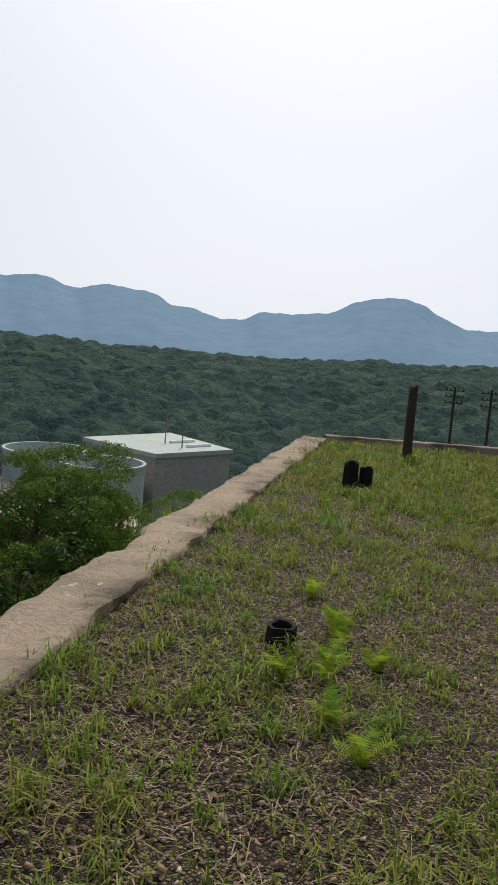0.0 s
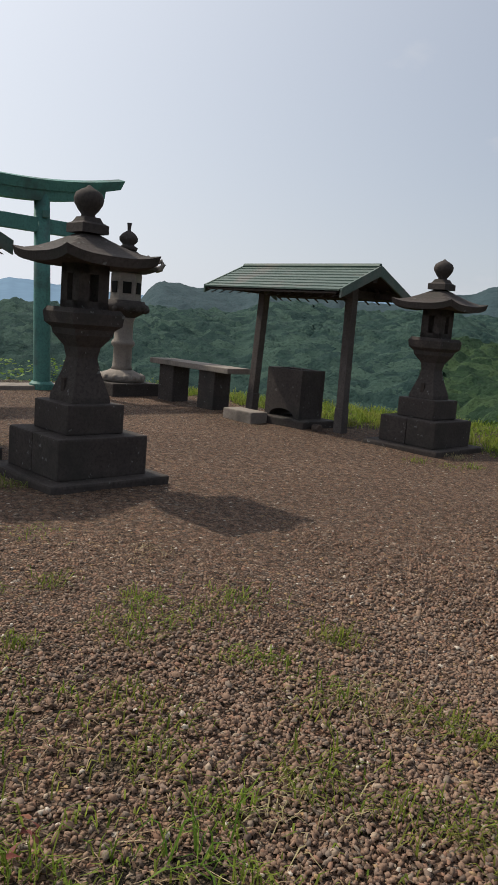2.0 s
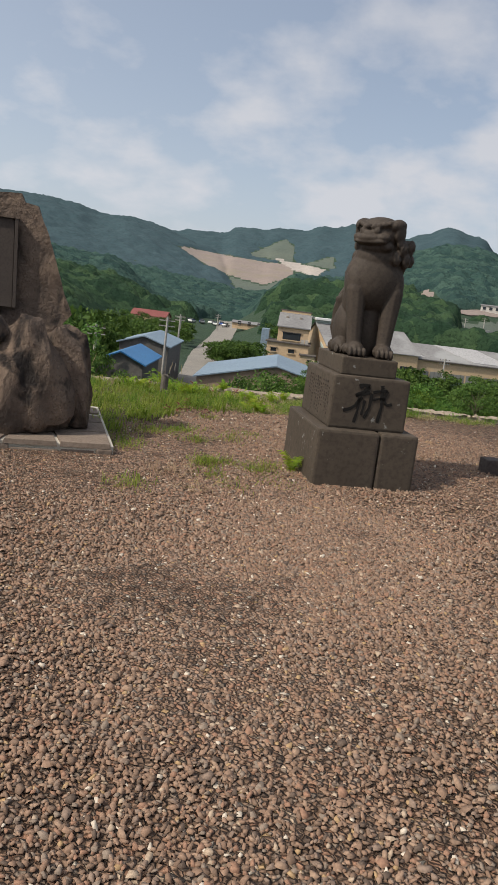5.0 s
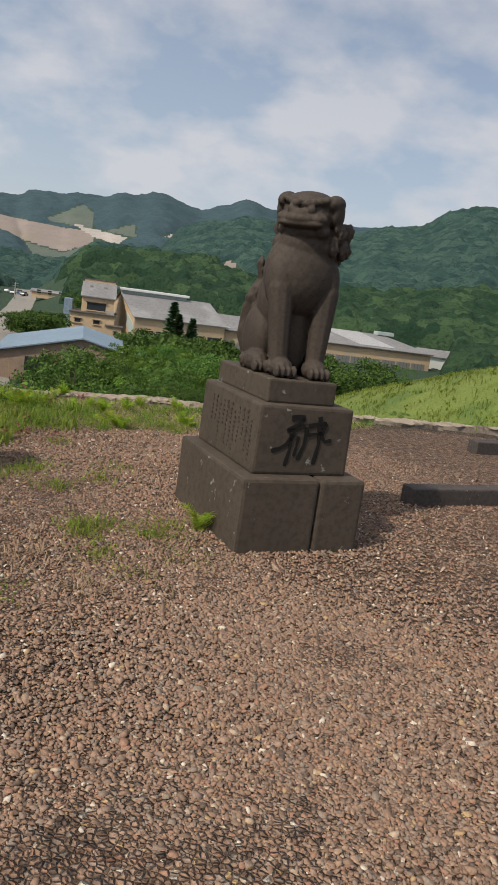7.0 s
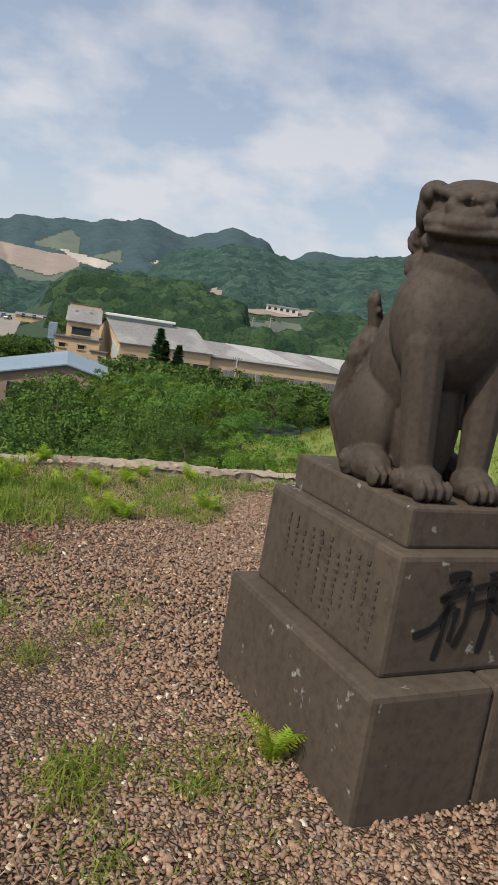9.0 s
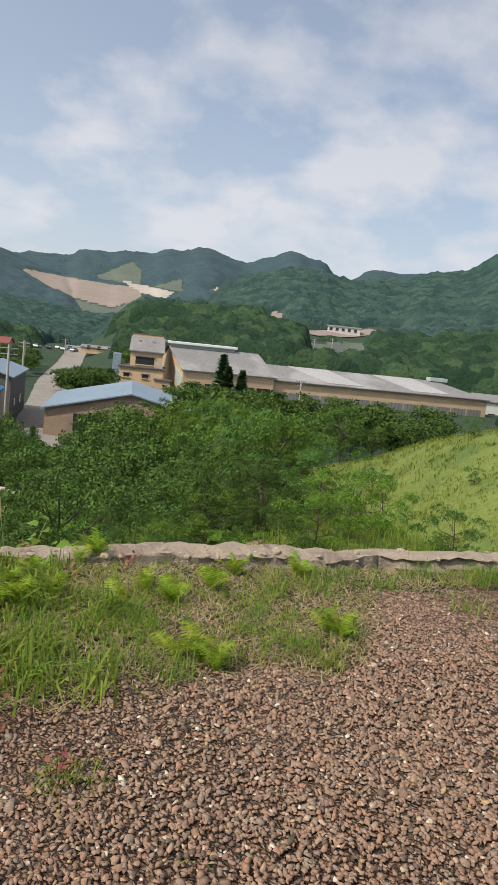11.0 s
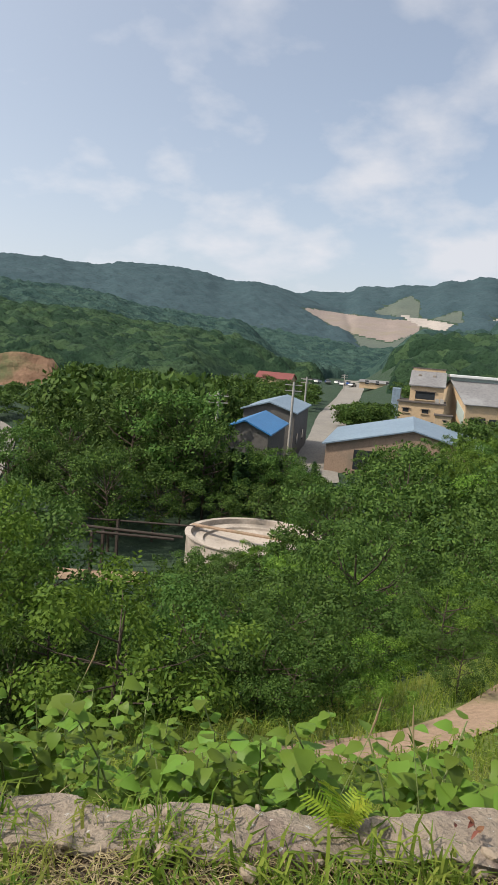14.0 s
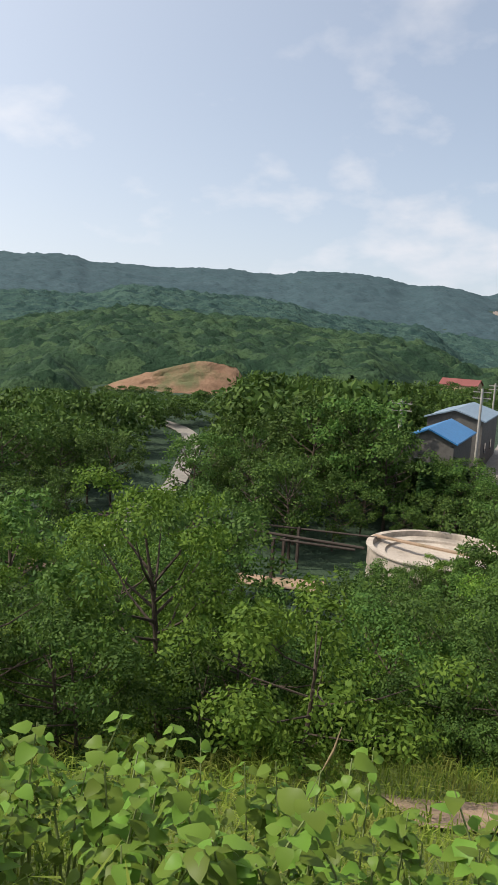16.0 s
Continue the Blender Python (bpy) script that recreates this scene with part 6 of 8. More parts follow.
# dark panes on these two walls stand in for shade inside open bays
house("open_shed", -13.4, 110.3, 8, 22, 21, -11.0, 2.7, BRICKWALL, SLATEBLUE, "brick shed with a wide slate-blue metal roof", base=-15.4, over=0.5, windows=[("f", -5.4, 1.4, 3.8, 2.6), ("f", 1.5, 1.4, 3.8, 2.6)], ridge_x=False)
house("blue_shed", -28.8, 86.8, 9, 5.4, 13, -8.5, 1.2, SHEDWALL, BLUE, "shed with a bright blue metal roof", windows=[("r", -4.6, 1.4, 1.4, 2.6), ("r", -0.5, 1.4, 1.4, 2.6), ("r", 3.6, 1.4, 1.4, 2.6), ("f", 0.6, 1.4, 1.2, 2.2)], ridge_x=False)
house("long_shed", -32.3, 106.4, 9, 7.0, 16, -7.6, 1.1, SHEDWALL, SLATEBLUE, "long grey shed with a slate-blue metal roof", windows=[("f", 1, 2.6, 1.2, 1.2), ("r", -4, 2.6, 1.2, 1.2), ("r", 2, 2.6, 1.2, 1.2)], ridge_x=False)
house("red_house", -73, 231, 5, 11, 8, -9.6, 1.6, CREAM, RED, "village house with a rust-red roof", windows=[("f", -3.5, 1.5, 1.4, 1.2), ("f", 0, 1.5, 1.4, 1.2), ("f", 3.5, 1.5, 1.4, 1.2)])
house("yellow_house", -46, 262, 5, 12, 8, -9.4, 0.6, CREAM, GREYROOF, "low cream village house with balconies", windows=[("f", -3.5, 1.5, 1.2, 1.2), ("f", 0, 1.5, 1.2, 1.2), ("f", 3.5, 1.5, 1.2, 1.2)])
house("white_block", -30, 262, 5, 8, 7, -9.0, 0.4, WHITE_PAINT, SLATEBLUE, "small white block with a blue-grey roof", windows=[("f", -2, 1.5, 1.2, 1.2), ("f", 1.5, 1.5, 1.2, 1.2)])
for hx, hy, w, h, turn in ((49.0, 352, 15, 2.8, -9), (45.0, 279, 9, 3.4, -9)):
    house("hillside_block", hx, hy, turn, w, 6, ground_at(hx, hy) + h, 0.4, PALEWALL, GREYROOF, "low white building on the hillside", windows=[("f", -w / 2 + 1.6 + 2.8 * k, 1.6, 1.4, 1.3) for k in range(int((w - 1) / 2.8))])
for k, (a, b) in enumerate((((30, 262), (44, 268)), ((33, 284), (52, 300)))):
    rw = thing("retaining_wall", (a[0], a[1], 0), 0, "low pale concrete retaining wall on the slope", "wall", "retaining walls")
    for q in range(5):
        x0, y0 = a[0] + (b[0] - a[0]) * q / 5, a[1] + (b[1] - a[1]) * q / 5
        bm = bmesh.new()
        ln = math.hypot(b[0] - a[0], b[1] - a[1]) / 5
        box(bm, x0 - a[0] + (b[0] - a[0]) / 10, y0 - a[1] + (b[1] - a[1]) / 10, ground_at(x0, y0) - 1.5, ln, 0.4, 2.6, turn=math.degrees(math.atan2(b[1] - a[1], b[0] - a[0])))
        part("wall_length", bm, PALEWALL, rw)


def car(x, y, turn, mat, label):
    t = thing("parked_car", (x, y, ground_at(x, y) + 0.15), turn, label, "car", "parked cars")
    bm = bmesh.new()
    prism(bm, [(-2.1, 0.3), (2.1, 0.3), (2.15, 0.75), (1.2, 0.9), (-2.0, 0.92), (-2.15, 0.7)], 1.7, Matrix.Translation((0, -0.85, 0)))
    part("body", bm, mat, t)
    bm = bmesh.new()
    prism(bm, [(-1.7, 0.9), (1.0, 0.9), (0.45, 1.42), (-1.3, 1.45)], 1.5, Matrix.Translation((0, -0.75, 0)))
    part("cabin", bm, GLASS, t)
    for wx in (-1.3, 1.3):
        for wy in (-0.8, 0.8):
            bm = bmesh.new()
            tube(bm, [(wx, wy - 0.1, 0.3), (wx, wy + 0.1, 0.3)], 0.31, 12)
            part("wheel", bm, BLACK, t)


CARBLUE = plain("car_blue", (0.05, 0.12, 0.4), 0.3)
for k in range(11):
    car(-84 + 2.3 * k + 0.5 * (k % 3), 288 + 5 * (k % 2), 70 + 13 * k % 40, (WHITE_PAINT, CARBLUE, STEEL, WHITE_PAINT)[k % 4], ("white", "blue", "silver", "white")[k % 4] + " car parked on the village lot")

slope_strip("road", [(-22, 92), (-25.5, 104), (-28.5, 122), (-37, 160), (-48, 225), (-60, 290), (-72, 345)], (5.6, 8.5), ASPHALT, "pale worn village road running between sheds", "road")
slope_strip("road_yard", [(-29, 126), (-20, 130), (-12, 133)], 12, ASPHALT, "concrete yard beside the road", "yard", 0.10)
slope_strip("path_dirt", [(-2.8, 10.55), (-2.0, 11.0), (-0.8, 12.6), (0.3, 14.3), (0.9, 15.6), (1.5, 17.2), (2.0, 18.4)], (1.25, 0.95), DIRT, "bare brown dirt track on the hillside", "dirt track", 0.05)
slope_strip("road_west", [(-41, 46), (-46.5, 53), (-50, 59), (-49.8, 65), (-56.8, 75.2), (-63.2, 86), (-69.5, 93.5), (-76, 97), (-86, 98)], (2.0, 2.8), ASPHALT, "pale concrete lane between the trees", "lane", 0.2)
for k, (x, y, w) in enumerate(((-27, 50, 3), (-44, 40, 3))):
    slope_strip("clearing", [(x - 3, y - 2), (x, y), (x + 3, y + 1)], w, DIRT, "bare brown earth clearing between trees", "bare earth", 0.1)
slope_strip("quarry_road", [(30, 330), (40, 345), (54, 352), (66, 360)], 12, QUARRY, "bare pale ground on the hillside", "bare earth", 0.4)

# the cut bank
bm = bmesh.new()
rows = []
for k in range(25):
    f = k / 24
    h = math.radians(44.0 - 11.5 * f)
    arch = min(1, f / 0.62) ** 0.8 * (1 - 0.9 * max(0, f - 0.72)) * min(1, 9 * (1 - f)) + 0.04 * noise.noise(Vector((k * 0.8, 2, 7)))
    row = []
    for j in range(13):
        bench, rise = divmod(j, 3)
        s = j / 12
        r = 178 + 9 * s + 1.1 * noise.noise(Vector((k * 0.6, j * 0.7, 0)))
        z = -14.5 + (1.0 + 8.0 * arch) * (bench + (0, 0.55, 0.98)[rise]) / 4 + 0.18 * noise.noise(Vector((k * 0.7, j * 0.9, 3)))
        row.append(bm.verts.new((-r * math.sin(h), r * math.cos(h), z)))
    rows.append(row)
for a, b in zip(rows, rows[1:]):
    for j in range(12):
        bm.faces.new((a[j], a[j + 1], b[j + 1], b[j]))
bmesh.ops.recalc_face_normals(bm, faces=bm.faces)
tagged(new("ground_cut_bank", mesh_of("cut_bank", bm, CUTBANK, True)), "steep bare orange earth bank cut into the wooded hill", "earth bank", kind="structure")


# the round settling tank
def settling_tank():
    x, y, top, r = -17.7, 56.8, -13.3, 5.3
    t = thing("settling_tank", (x, y, top - 3.6), 0, "round weathered concrete settling tank, open at the top", "tank")
    bm = bmesh.new()
    seg = 48
    prof = [(r, 0), (r, 3.5), (r + 0.12, 3.5), (r + 0.12, 3.6), (r - 0.35, 3.6), (r - 0.4, 3.2), (r - 1.3, 3.12), (r - 1.35, 2.9)]
    rings = [[bm.verts.new((a * math.cos(2 * math.pi * k / seg), a * math.sin(2 * math.pi * k / seg), z)) for k in range(seg)] for a, z in prof]
    for a, b in zip(rings, rings[1:]):
        for k in range(seg):
            bm.faces.new((a[k], a[(k + 1) % seg], b[(k + 1) % seg], b[k]))
    part("ring_wall", bm, RIM, t)
    bm = bmesh.new()
    lathe(bm, [(r - 1.3, 2.7), (r - 1.3, 2.95), (0.5, 2.5)], 32)
    part("tank_floor", bm, RIM, t)
    bm = bmesh.new()
    box(bm, 0, 0, 3.5, 2 * r, 0.5, 0.12)
    part("catwalk", bm, DIRT, t, "rusty narrow catwalk")


settling_tank()
for k, (dy, r) in enumerate(((0.0, 0.12), (-1.6, 0.10), (2.2, 0.08))):
    pp = thing("overland_pipe", (-22.5, 54 + dy, -13.7 + 0.2 * k), 0, "thin grey overland pipe running from the tank", "pipe", "overland pipes")
    bm = bmesh.new()
    tube(bm, [(0, 0, 0), (-9, -3, 0.3 - 0.2 * k), (-19, -8, 0.6)], r, 8)
    part("run", bm, DARKWOOD, pp)
    for f in (0.3, 0.7):
        bm = bmesh.new()
        box(bm, -19 * f, -7 * f, -4.5, 0.2, 0.2, 4.6)
        part("support", bm, DARKWOOD, pp)


def utility_pole(x, y, top, arms, label, mat=WOOD, turn=20.0):
    base = ground_at(x, y) - 0.3
    t = thing("utility_pole", (x, y, base), turn, label, "utility pole", "utility poles")
    bm = bmesh.new()
    tube(bm, [(0, 0, 0), (0, 0, top - base)], [0.2, 0.15], 8)
    part("shaft", bm, mat, t)
    for k in range(arms):
        bm = bmesh.new()
        box(bm, 0, 0.12, top - base - 0.5 - 0.75 * k, 2.2, 0.1, 0.12)
        part("crossarm", bm, mat, t)
        for xx in (-0.95, -0.4, 0.4, 0.95):
            bm = bmesh.new()
            lathe(bm, [(0.05, 0), (0.09, 0.08), (0.07, 0.22)], 8, (xx, 0.12, top - base - 0.38 - 0.75 * k))
            part("insulator", bm, DARKWOOD, t)


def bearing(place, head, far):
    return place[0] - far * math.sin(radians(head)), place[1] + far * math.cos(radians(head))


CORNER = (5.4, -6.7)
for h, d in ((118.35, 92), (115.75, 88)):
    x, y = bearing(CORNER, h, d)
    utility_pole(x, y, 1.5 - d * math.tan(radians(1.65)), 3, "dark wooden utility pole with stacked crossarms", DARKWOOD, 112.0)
for x, y, top in ((-30.2, 78.0, -4.2), (-27.3, 96.4, -3.3), (-49, 181, -6.4), (-39.7, 147, -4.7), (14.5, 150, -6.6), (-58, 262, -7.5), (-8, 250, -7), (38, 300, 3.0), (30, 290, 2.0)):
    utility_pole(x, y, top, 2, "grey concrete utility pole with two crossarms", BUILDWALL)
for x, y, h in ((4.8, 38, 2.0), (13.0, 44, 1.8), (0.8, 55, 3)):
    g = ground_at(x, y)
    mp = thing("fence_post", (x, y, g), 0, "thin pale marker post on the slope", "post", "marker posts")
    bm = bmesh.new()
    tube(bm, [(0, 0, -0.2), (0, 0, h)], 0.03, 6)
    part("post", bm, WHITE_PAINT, mp)


# ---- the works south of the terrace ----
def works():
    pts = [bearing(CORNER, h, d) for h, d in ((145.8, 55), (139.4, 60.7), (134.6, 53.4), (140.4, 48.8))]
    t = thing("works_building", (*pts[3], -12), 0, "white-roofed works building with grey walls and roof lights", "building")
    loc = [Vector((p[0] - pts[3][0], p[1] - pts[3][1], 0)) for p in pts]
    mid = sum(loc, Vector()) / 4
    for k in range(4):
        a, b = loc[k], loc[(k + 1) % 4]
        bm = bmesh.new()
        inn = [(p - mid) * 0.985 + mid for p in (a, b)]
        q = [bm.verts.new(p + Vector((0, 0, z))) for z in (0, 5.85) for p in (inn[0], inn[1], inn[1] + (mid - inn[1]).normalized() * 0.3, inn[0] + (mid - inn[0]).normalized() * 0.3)]
        for f in ((0, 1, 5, 4), (1, 2, 6, 5), (2, 3, 7, 6), (3, 0, 4, 7), (4, 5, 6, 7)):
            bm.faces.new([q[i] for i in f])
        bmesh.ops.recalc_face_normals(bm, faces=bm.faces)
        part("wall", bm, BUILDWALL, t)
    bm = bmesh.new()
    lo = [bm.verts.new((p - mid) * 1.02 + mid + Vector((0, 0, 5.85))) for p in loc]
    hi = [bm.verts.new((p - mid) * 1.02 + mid + Vector((0, 0, 6.15))) for p in loc]
    bm.faces.new(hi)
    bm.faces.new(list(reversed(lo)))
    for k in range(4):
        bm.faces.new((lo[k], lo[(k + 1) % 4], hi[(k + 1) % 4], hi[k]))
    bmesh.ops.recalc_face_normals(bm, faces=bm.faces)
    part("roof", bm, TANKWALL, t)
    for f in (0.55, 0.8):
        bm = bmesh.new()
        a, b = loc[1].lerp(loc[2], f), loc[0].lerp(loc[3], f)
        p = a.lerp(b, 0.12)
        q = a.lerp(b, 0.42)
        tube(bm, [p + Vector((0, 0, 6.2)), q + Vector((0, 0, 6.2))], 0.16, 6)
        part("roof_light", bm, WHITE_PAINT, t)
        bm = bmesh.new()
        tube(bm, [q + Vector((0.5, 0, 6.1)), q + Vector((0.5, 0, 8.2))], 0.05, 6)
        part("vent_pipe", bm, STEEL, t)
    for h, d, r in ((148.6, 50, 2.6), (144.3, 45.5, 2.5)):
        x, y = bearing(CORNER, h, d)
        k = thing("steel_tank", (x, y, -11), 0, "round pale green open-topped steel tank", "tank", "open tanks at the works")
        bm = bmesh.new()
        seg = 36
        prof = [(r, 0), (r, 4.85), (r + 0.1, 4.85), (r + 0.1, 5.0), (r - 0.1, 5.0), (r - 0.1, 3.6), (0.01, 3.5)]
        rings = [[bm.verts.new((a * math.cos(2 * math.pi * j / seg), a * math.sin(2 * math.pi * j / seg), z)) for j in range(seg)] for a, z in prof]
        for a, b in zip(rings, rings[1:]):
            for j in range(seg):
                bm.faces.new((a[j], a[(j + 1) % seg], b[(j + 1) % seg], b[j]))
        part("shell", bm, TANKWALL, k)
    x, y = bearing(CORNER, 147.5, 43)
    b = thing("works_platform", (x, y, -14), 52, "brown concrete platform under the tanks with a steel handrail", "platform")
    bm = bmesh.new()
    box(bm, 0, 0, 0, 17, 9, 6.0, bevel=0.05)
    part("block", bm, RIM, b)
    for k in range(12):
        bm = bmesh.new()
        tube(bm, [(-8.2 + 1.5 * k, -4.3, 6.0), (-8.2 + 1.5 * k, -4.3, 7.1)], 0.045, 6)
        part("rail_post", bm, STEEL, b)
    for z in (6.55, 7.1):
        bm = bmesh.new()
        tube(bm, [(-8.3, -4.3, z), (8.4, -4.3, z)], 0.04, 6)
        part("handrail", bm, STEEL, b)
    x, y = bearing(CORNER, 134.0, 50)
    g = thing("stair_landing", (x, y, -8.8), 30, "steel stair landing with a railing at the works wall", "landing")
    for z in (0, 0.6, 1.1):
        bm = bmesh.new()
        box(bm, 0, 0, z, 2.6, 1.6 if z == 0 else 0.06, 0.07)
        part("deck" if z == 0 else "handrail", bm, STEEL, g)
    for k in range(5):
        bm = bmesh.new()
        box(bm, -1.25 + 0.62 * k, 0, -3, 0.06, 0.06, 4.1)
        part("upright", bm, STEEL, g)


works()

# ---- trees ----
def spray_cloud(r, centres, radii, n, leaf, per, droop=0.3, flat=0.72):
    """Leaf quads (n * per, 4, 3): sprays of leaflets scattered through lobes, thicker towards their skin."""
    pick = r.choice(len(centres), n, p=(radii ** 2) / (radii ** 2).sum())
    d = r.normal(size=(n, 3))
    d /= np.linalg.norm(d, axis=1, keepdims=True)
    d[:, 2] = np.abs(d[:, 2]) * 0.9 - 0.25 * r.random(n)
    rad = radii[pick] * (0.45 + 0.6 * r.random(n) ** 0.6)
    pos = centres[pick] + d * rad[:, None] * np.array([1, 1, flat])
    up = d * np.array([1, 1, 1.3]) + np.array([0, 0, 0.25]) + 0.42 * r.normal(size=(n, 3))
    up /= np.linalg.norm(up, axis=1, keepdims=True)
    out = np.cross(up, r.normal(size=(n, 3)))
    out[:, 2] -= droop * r.random(n)
    out /= np.linalg.norm(out, axis=1, keepdims=True) + 1e-9
    side = np.cross(up, out)
    q = []
    for k in range(per):
        f = k / max(per - 1, 1)
        s = 1 if k % 2 else -1
        base = pos + out * (f * leaf * per * 0.42)
        tip = side * s * leaf * (0.9 + 0.3 * r.random((n, 1))) + out * leaf * 0.45 + up * leaf * (0.3 * r.normal(size=(n, 1)))
        wid = out * leaf * 0.30 + up * leaf * 0.12 * r.normal(size=(n, 1))
        q.append(np.stack([base, base + tip * 0.5 - wid, base + tip, base + tip * 0.5 + wid], 1))
    return np.concatenate(q)


def tree_form(name, label, seed, height, spread, lobes, n, leaf, per, mat, bole=0.35, category="tree"):
    """A tree as an Empty with a trunk of tapered limbs and a crown of leaf sprays; kept aside to copy."""
    r = np.random.default_rng(seed)
    t = thing(name, (0, 0, -300), 0, label, category)
    centres, radii = [], []
    bm = bmesh.new()
    lean = r.normal(size=2) * 0.06 * height
    top = Vector((lean[0], lean[1], height * 0.8))
    tube(bm, [(0, 0, -0.4), (lean[0] * 0.15, lean[1] * 0.15, height * 0.25), (lean[0] * 0.5, lean[1] * 0.5, height * 0.55), top], [height * 0.017, height * 0.013, height * 0.008, height * 0.003], 7)
    for k in range(lobes):
        f = bole + (0.95 - bole) * (k + 0.5) / lobes
        a = k * 2.4 + r.uniform(-0.5, 0.5)
        reach = spread * (0.35 + 0.65 * math.sin(math.pi * min(1, (1 - f) * 1.25 + 0.12))) * r.uniform(0.65, 1.1)
        c = Vector((lean[0] * f + reach * math.cos(a), lean[1] * f + reach * math.sin(a), height * (f * 0.93 + 0.04)))
        s = Vector((lean[0] * f * 0.6, lean[1] * f * 0.6, height * f * 0.68))
        mid = s.lerp(c, 0.5) + Vector((0, 0, -0.03 * height))
        tube(bm, [s, mid, s.lerp(c, 0.85)], [height * 0.006, height * 0.004, height * 0.001], 5)
        centres.append(c)
        radii.append(spread * r.uniform(0.20, 0.36))
    centres.append(Vector((lean[0], lean[1], height * 0.88)))
    radii.append(spread * 0.32)
    part("trunk", bm, BARK, t)
    leaves = spray_cloud(r, np.array([list(c) for c in centres]), np.array(radii), n, leaf, per)
    part("crown", quads("crown", leaves, mat), mat, t)
    return t


def conifer_form(label, seed, height, spread, n, leaf):
    r = np.random.default_rng(seed)
    t = thing("conifer", (0, 0, -300), 0, label, "tree")
    bm = bmesh.new()
    tube(bm, [(0, 0, -0.4), (0, 0, height * 0.95)], [height * 0.018, 0.02], 7)
    part("trunk", bm, BARK, t)
    f = r.random(n) ** 0.7
    z = height * (0.08 + 0.92 * f)
    a = r.uniform(0, 2 * np.pi, n)
    rad = spread * (1 - f) ** 0.75 * (0.5 + 0.55 * r.random(n)) + 0.05
    pos = np.stack([rad * np.cos(a), rad * np.sin(a), z], 1)
    out = np.stack([np.cos(a), np.sin(a), 0.35 - 0.5 * r.random(n)], 1)
    side = np.stack([-np.sin(a), np.cos(a), 0.3 * r.normal(size=n)], 1)
    q = np.stack([pos - out * leaf, pos + side * leaf * 0.4, pos + out * leaf, pos - side * leaf * 0.4], 1)
    part("crown", quads("crown", q, LEAF_PINE), LEAF_PINE, t)
    return t


NEAR = [tree_form("tree", "feathery green locust tree on the hillside", 11, 7.0, 2.3, 25, 2300, 0.105, 5, LEAF, 0.15), tree_form("tree", "leafy young locust tree with a forked trunk", 12, 6.4, 2.5, 24, 2300, 0.105, 5, LEAF, 0.2),
        tree_form("tree", "broad-leaved tree with a dense dark crown", 13, 7.4, 2.6, 26, 2000, 0.122, 5, LEAF_DARK, 0.15)]
MID = [tree_form("tree", "feathery green locust tree in the valley", 21, 8.0, 2.8, 23, 720, 0.25, 4, LEAF_MID, 0.22), tree_form("tree", "tall locust tree in the valley wood", 22, 9.2, 2.7, 25, 720, 0.25, 4, LEAF_MID, 0.22),
       tree_form("tree", "dark broad-leaved tree in the valley wood", 23, 8.4, 3.1, 24, 740, 0.26, 4, LEAF_DEEP, 0.22)]
BUSH = [tree_form("shrub", "dense green shrub on the slope", 41, 2.2, 1.3, 12, 800, 0.066, 5, LEAF, 0.12, "shrub"), tree_form("shrub", "dark leafy shrub below the parapet", 42, 2.6, 1.5, 13, 820, 0.07, 5, LEAF_DARK, 0.12, "shrub")]
PINE = [conifer_form("narrow dark conifer by the sheds", 51, 7.5, 1.3, 1100, 0.38), conifer_form("narrow dark cypress tree by the factory", 52, 9.0, 1.7, 1200, 0.45)]


STANDS = {}


def stand(kind, x, y, height):
    """Remember a far tree; all of a kind are joined into one wood later."""
    STANDS.setdefault(kind, []).append((x, y, height))


def plant_stands():
    for kind, mat, seed in (("light", LEAF_MID, 31), ("dark", LEAF_DEEP, 32)):
        r = np.random.default_rng(seed)
        out = []
        forms = []
        for k in range(4):
            c = np.array([(r.uniform(-0.22, 0.22), r.uniform(-0.22, 0.22), r.uniform(0.3, 0.8)) for _ in range(8)] + [(0, 0, 0.85)])
            forms.append(spray_cloud(r, c, np.array([r.uniform(0.12, 0.2) for _ in range(9)]), 230, 0.08, 2))
        for x, y, h in STANDS.get(kind, ()):
            q = forms[r.integers(4)] * h * np.array([max(1.0, min(1.6, 6.5 / h))] * 2 + [1.0])
            a = r.uniform(0, 2 * math.pi)
            ca, sa = math.cos(a), math.sin(a)
            q = np.stack([q[..., 0] * ca - q[..., 1] * sa + x, q[..., 0] * sa + q[..., 1] * ca + y, q[..., 2] + ground_at(x, y)], -1)
            out.append(q)
        if out:
            tagged(new("valley_woodland", quads("valley_woodland", np.concatenate(out), mat)), "dense " + kind + " green trees filling the valley", "woodland", kind="stuff")


def plant(form, x, y, scale, group, z=None, stretch=1.0):
    m = pose(x, y, (ground_at(x, y) if z is None else z) - 0.15, 0, 0, rng.uniform(0, 360)) @ Matrix.Diagonal((scale, scale, scale * stretch, 1))
    ob = copy_thing(form, m)
    ob["group"] = group
    return ob


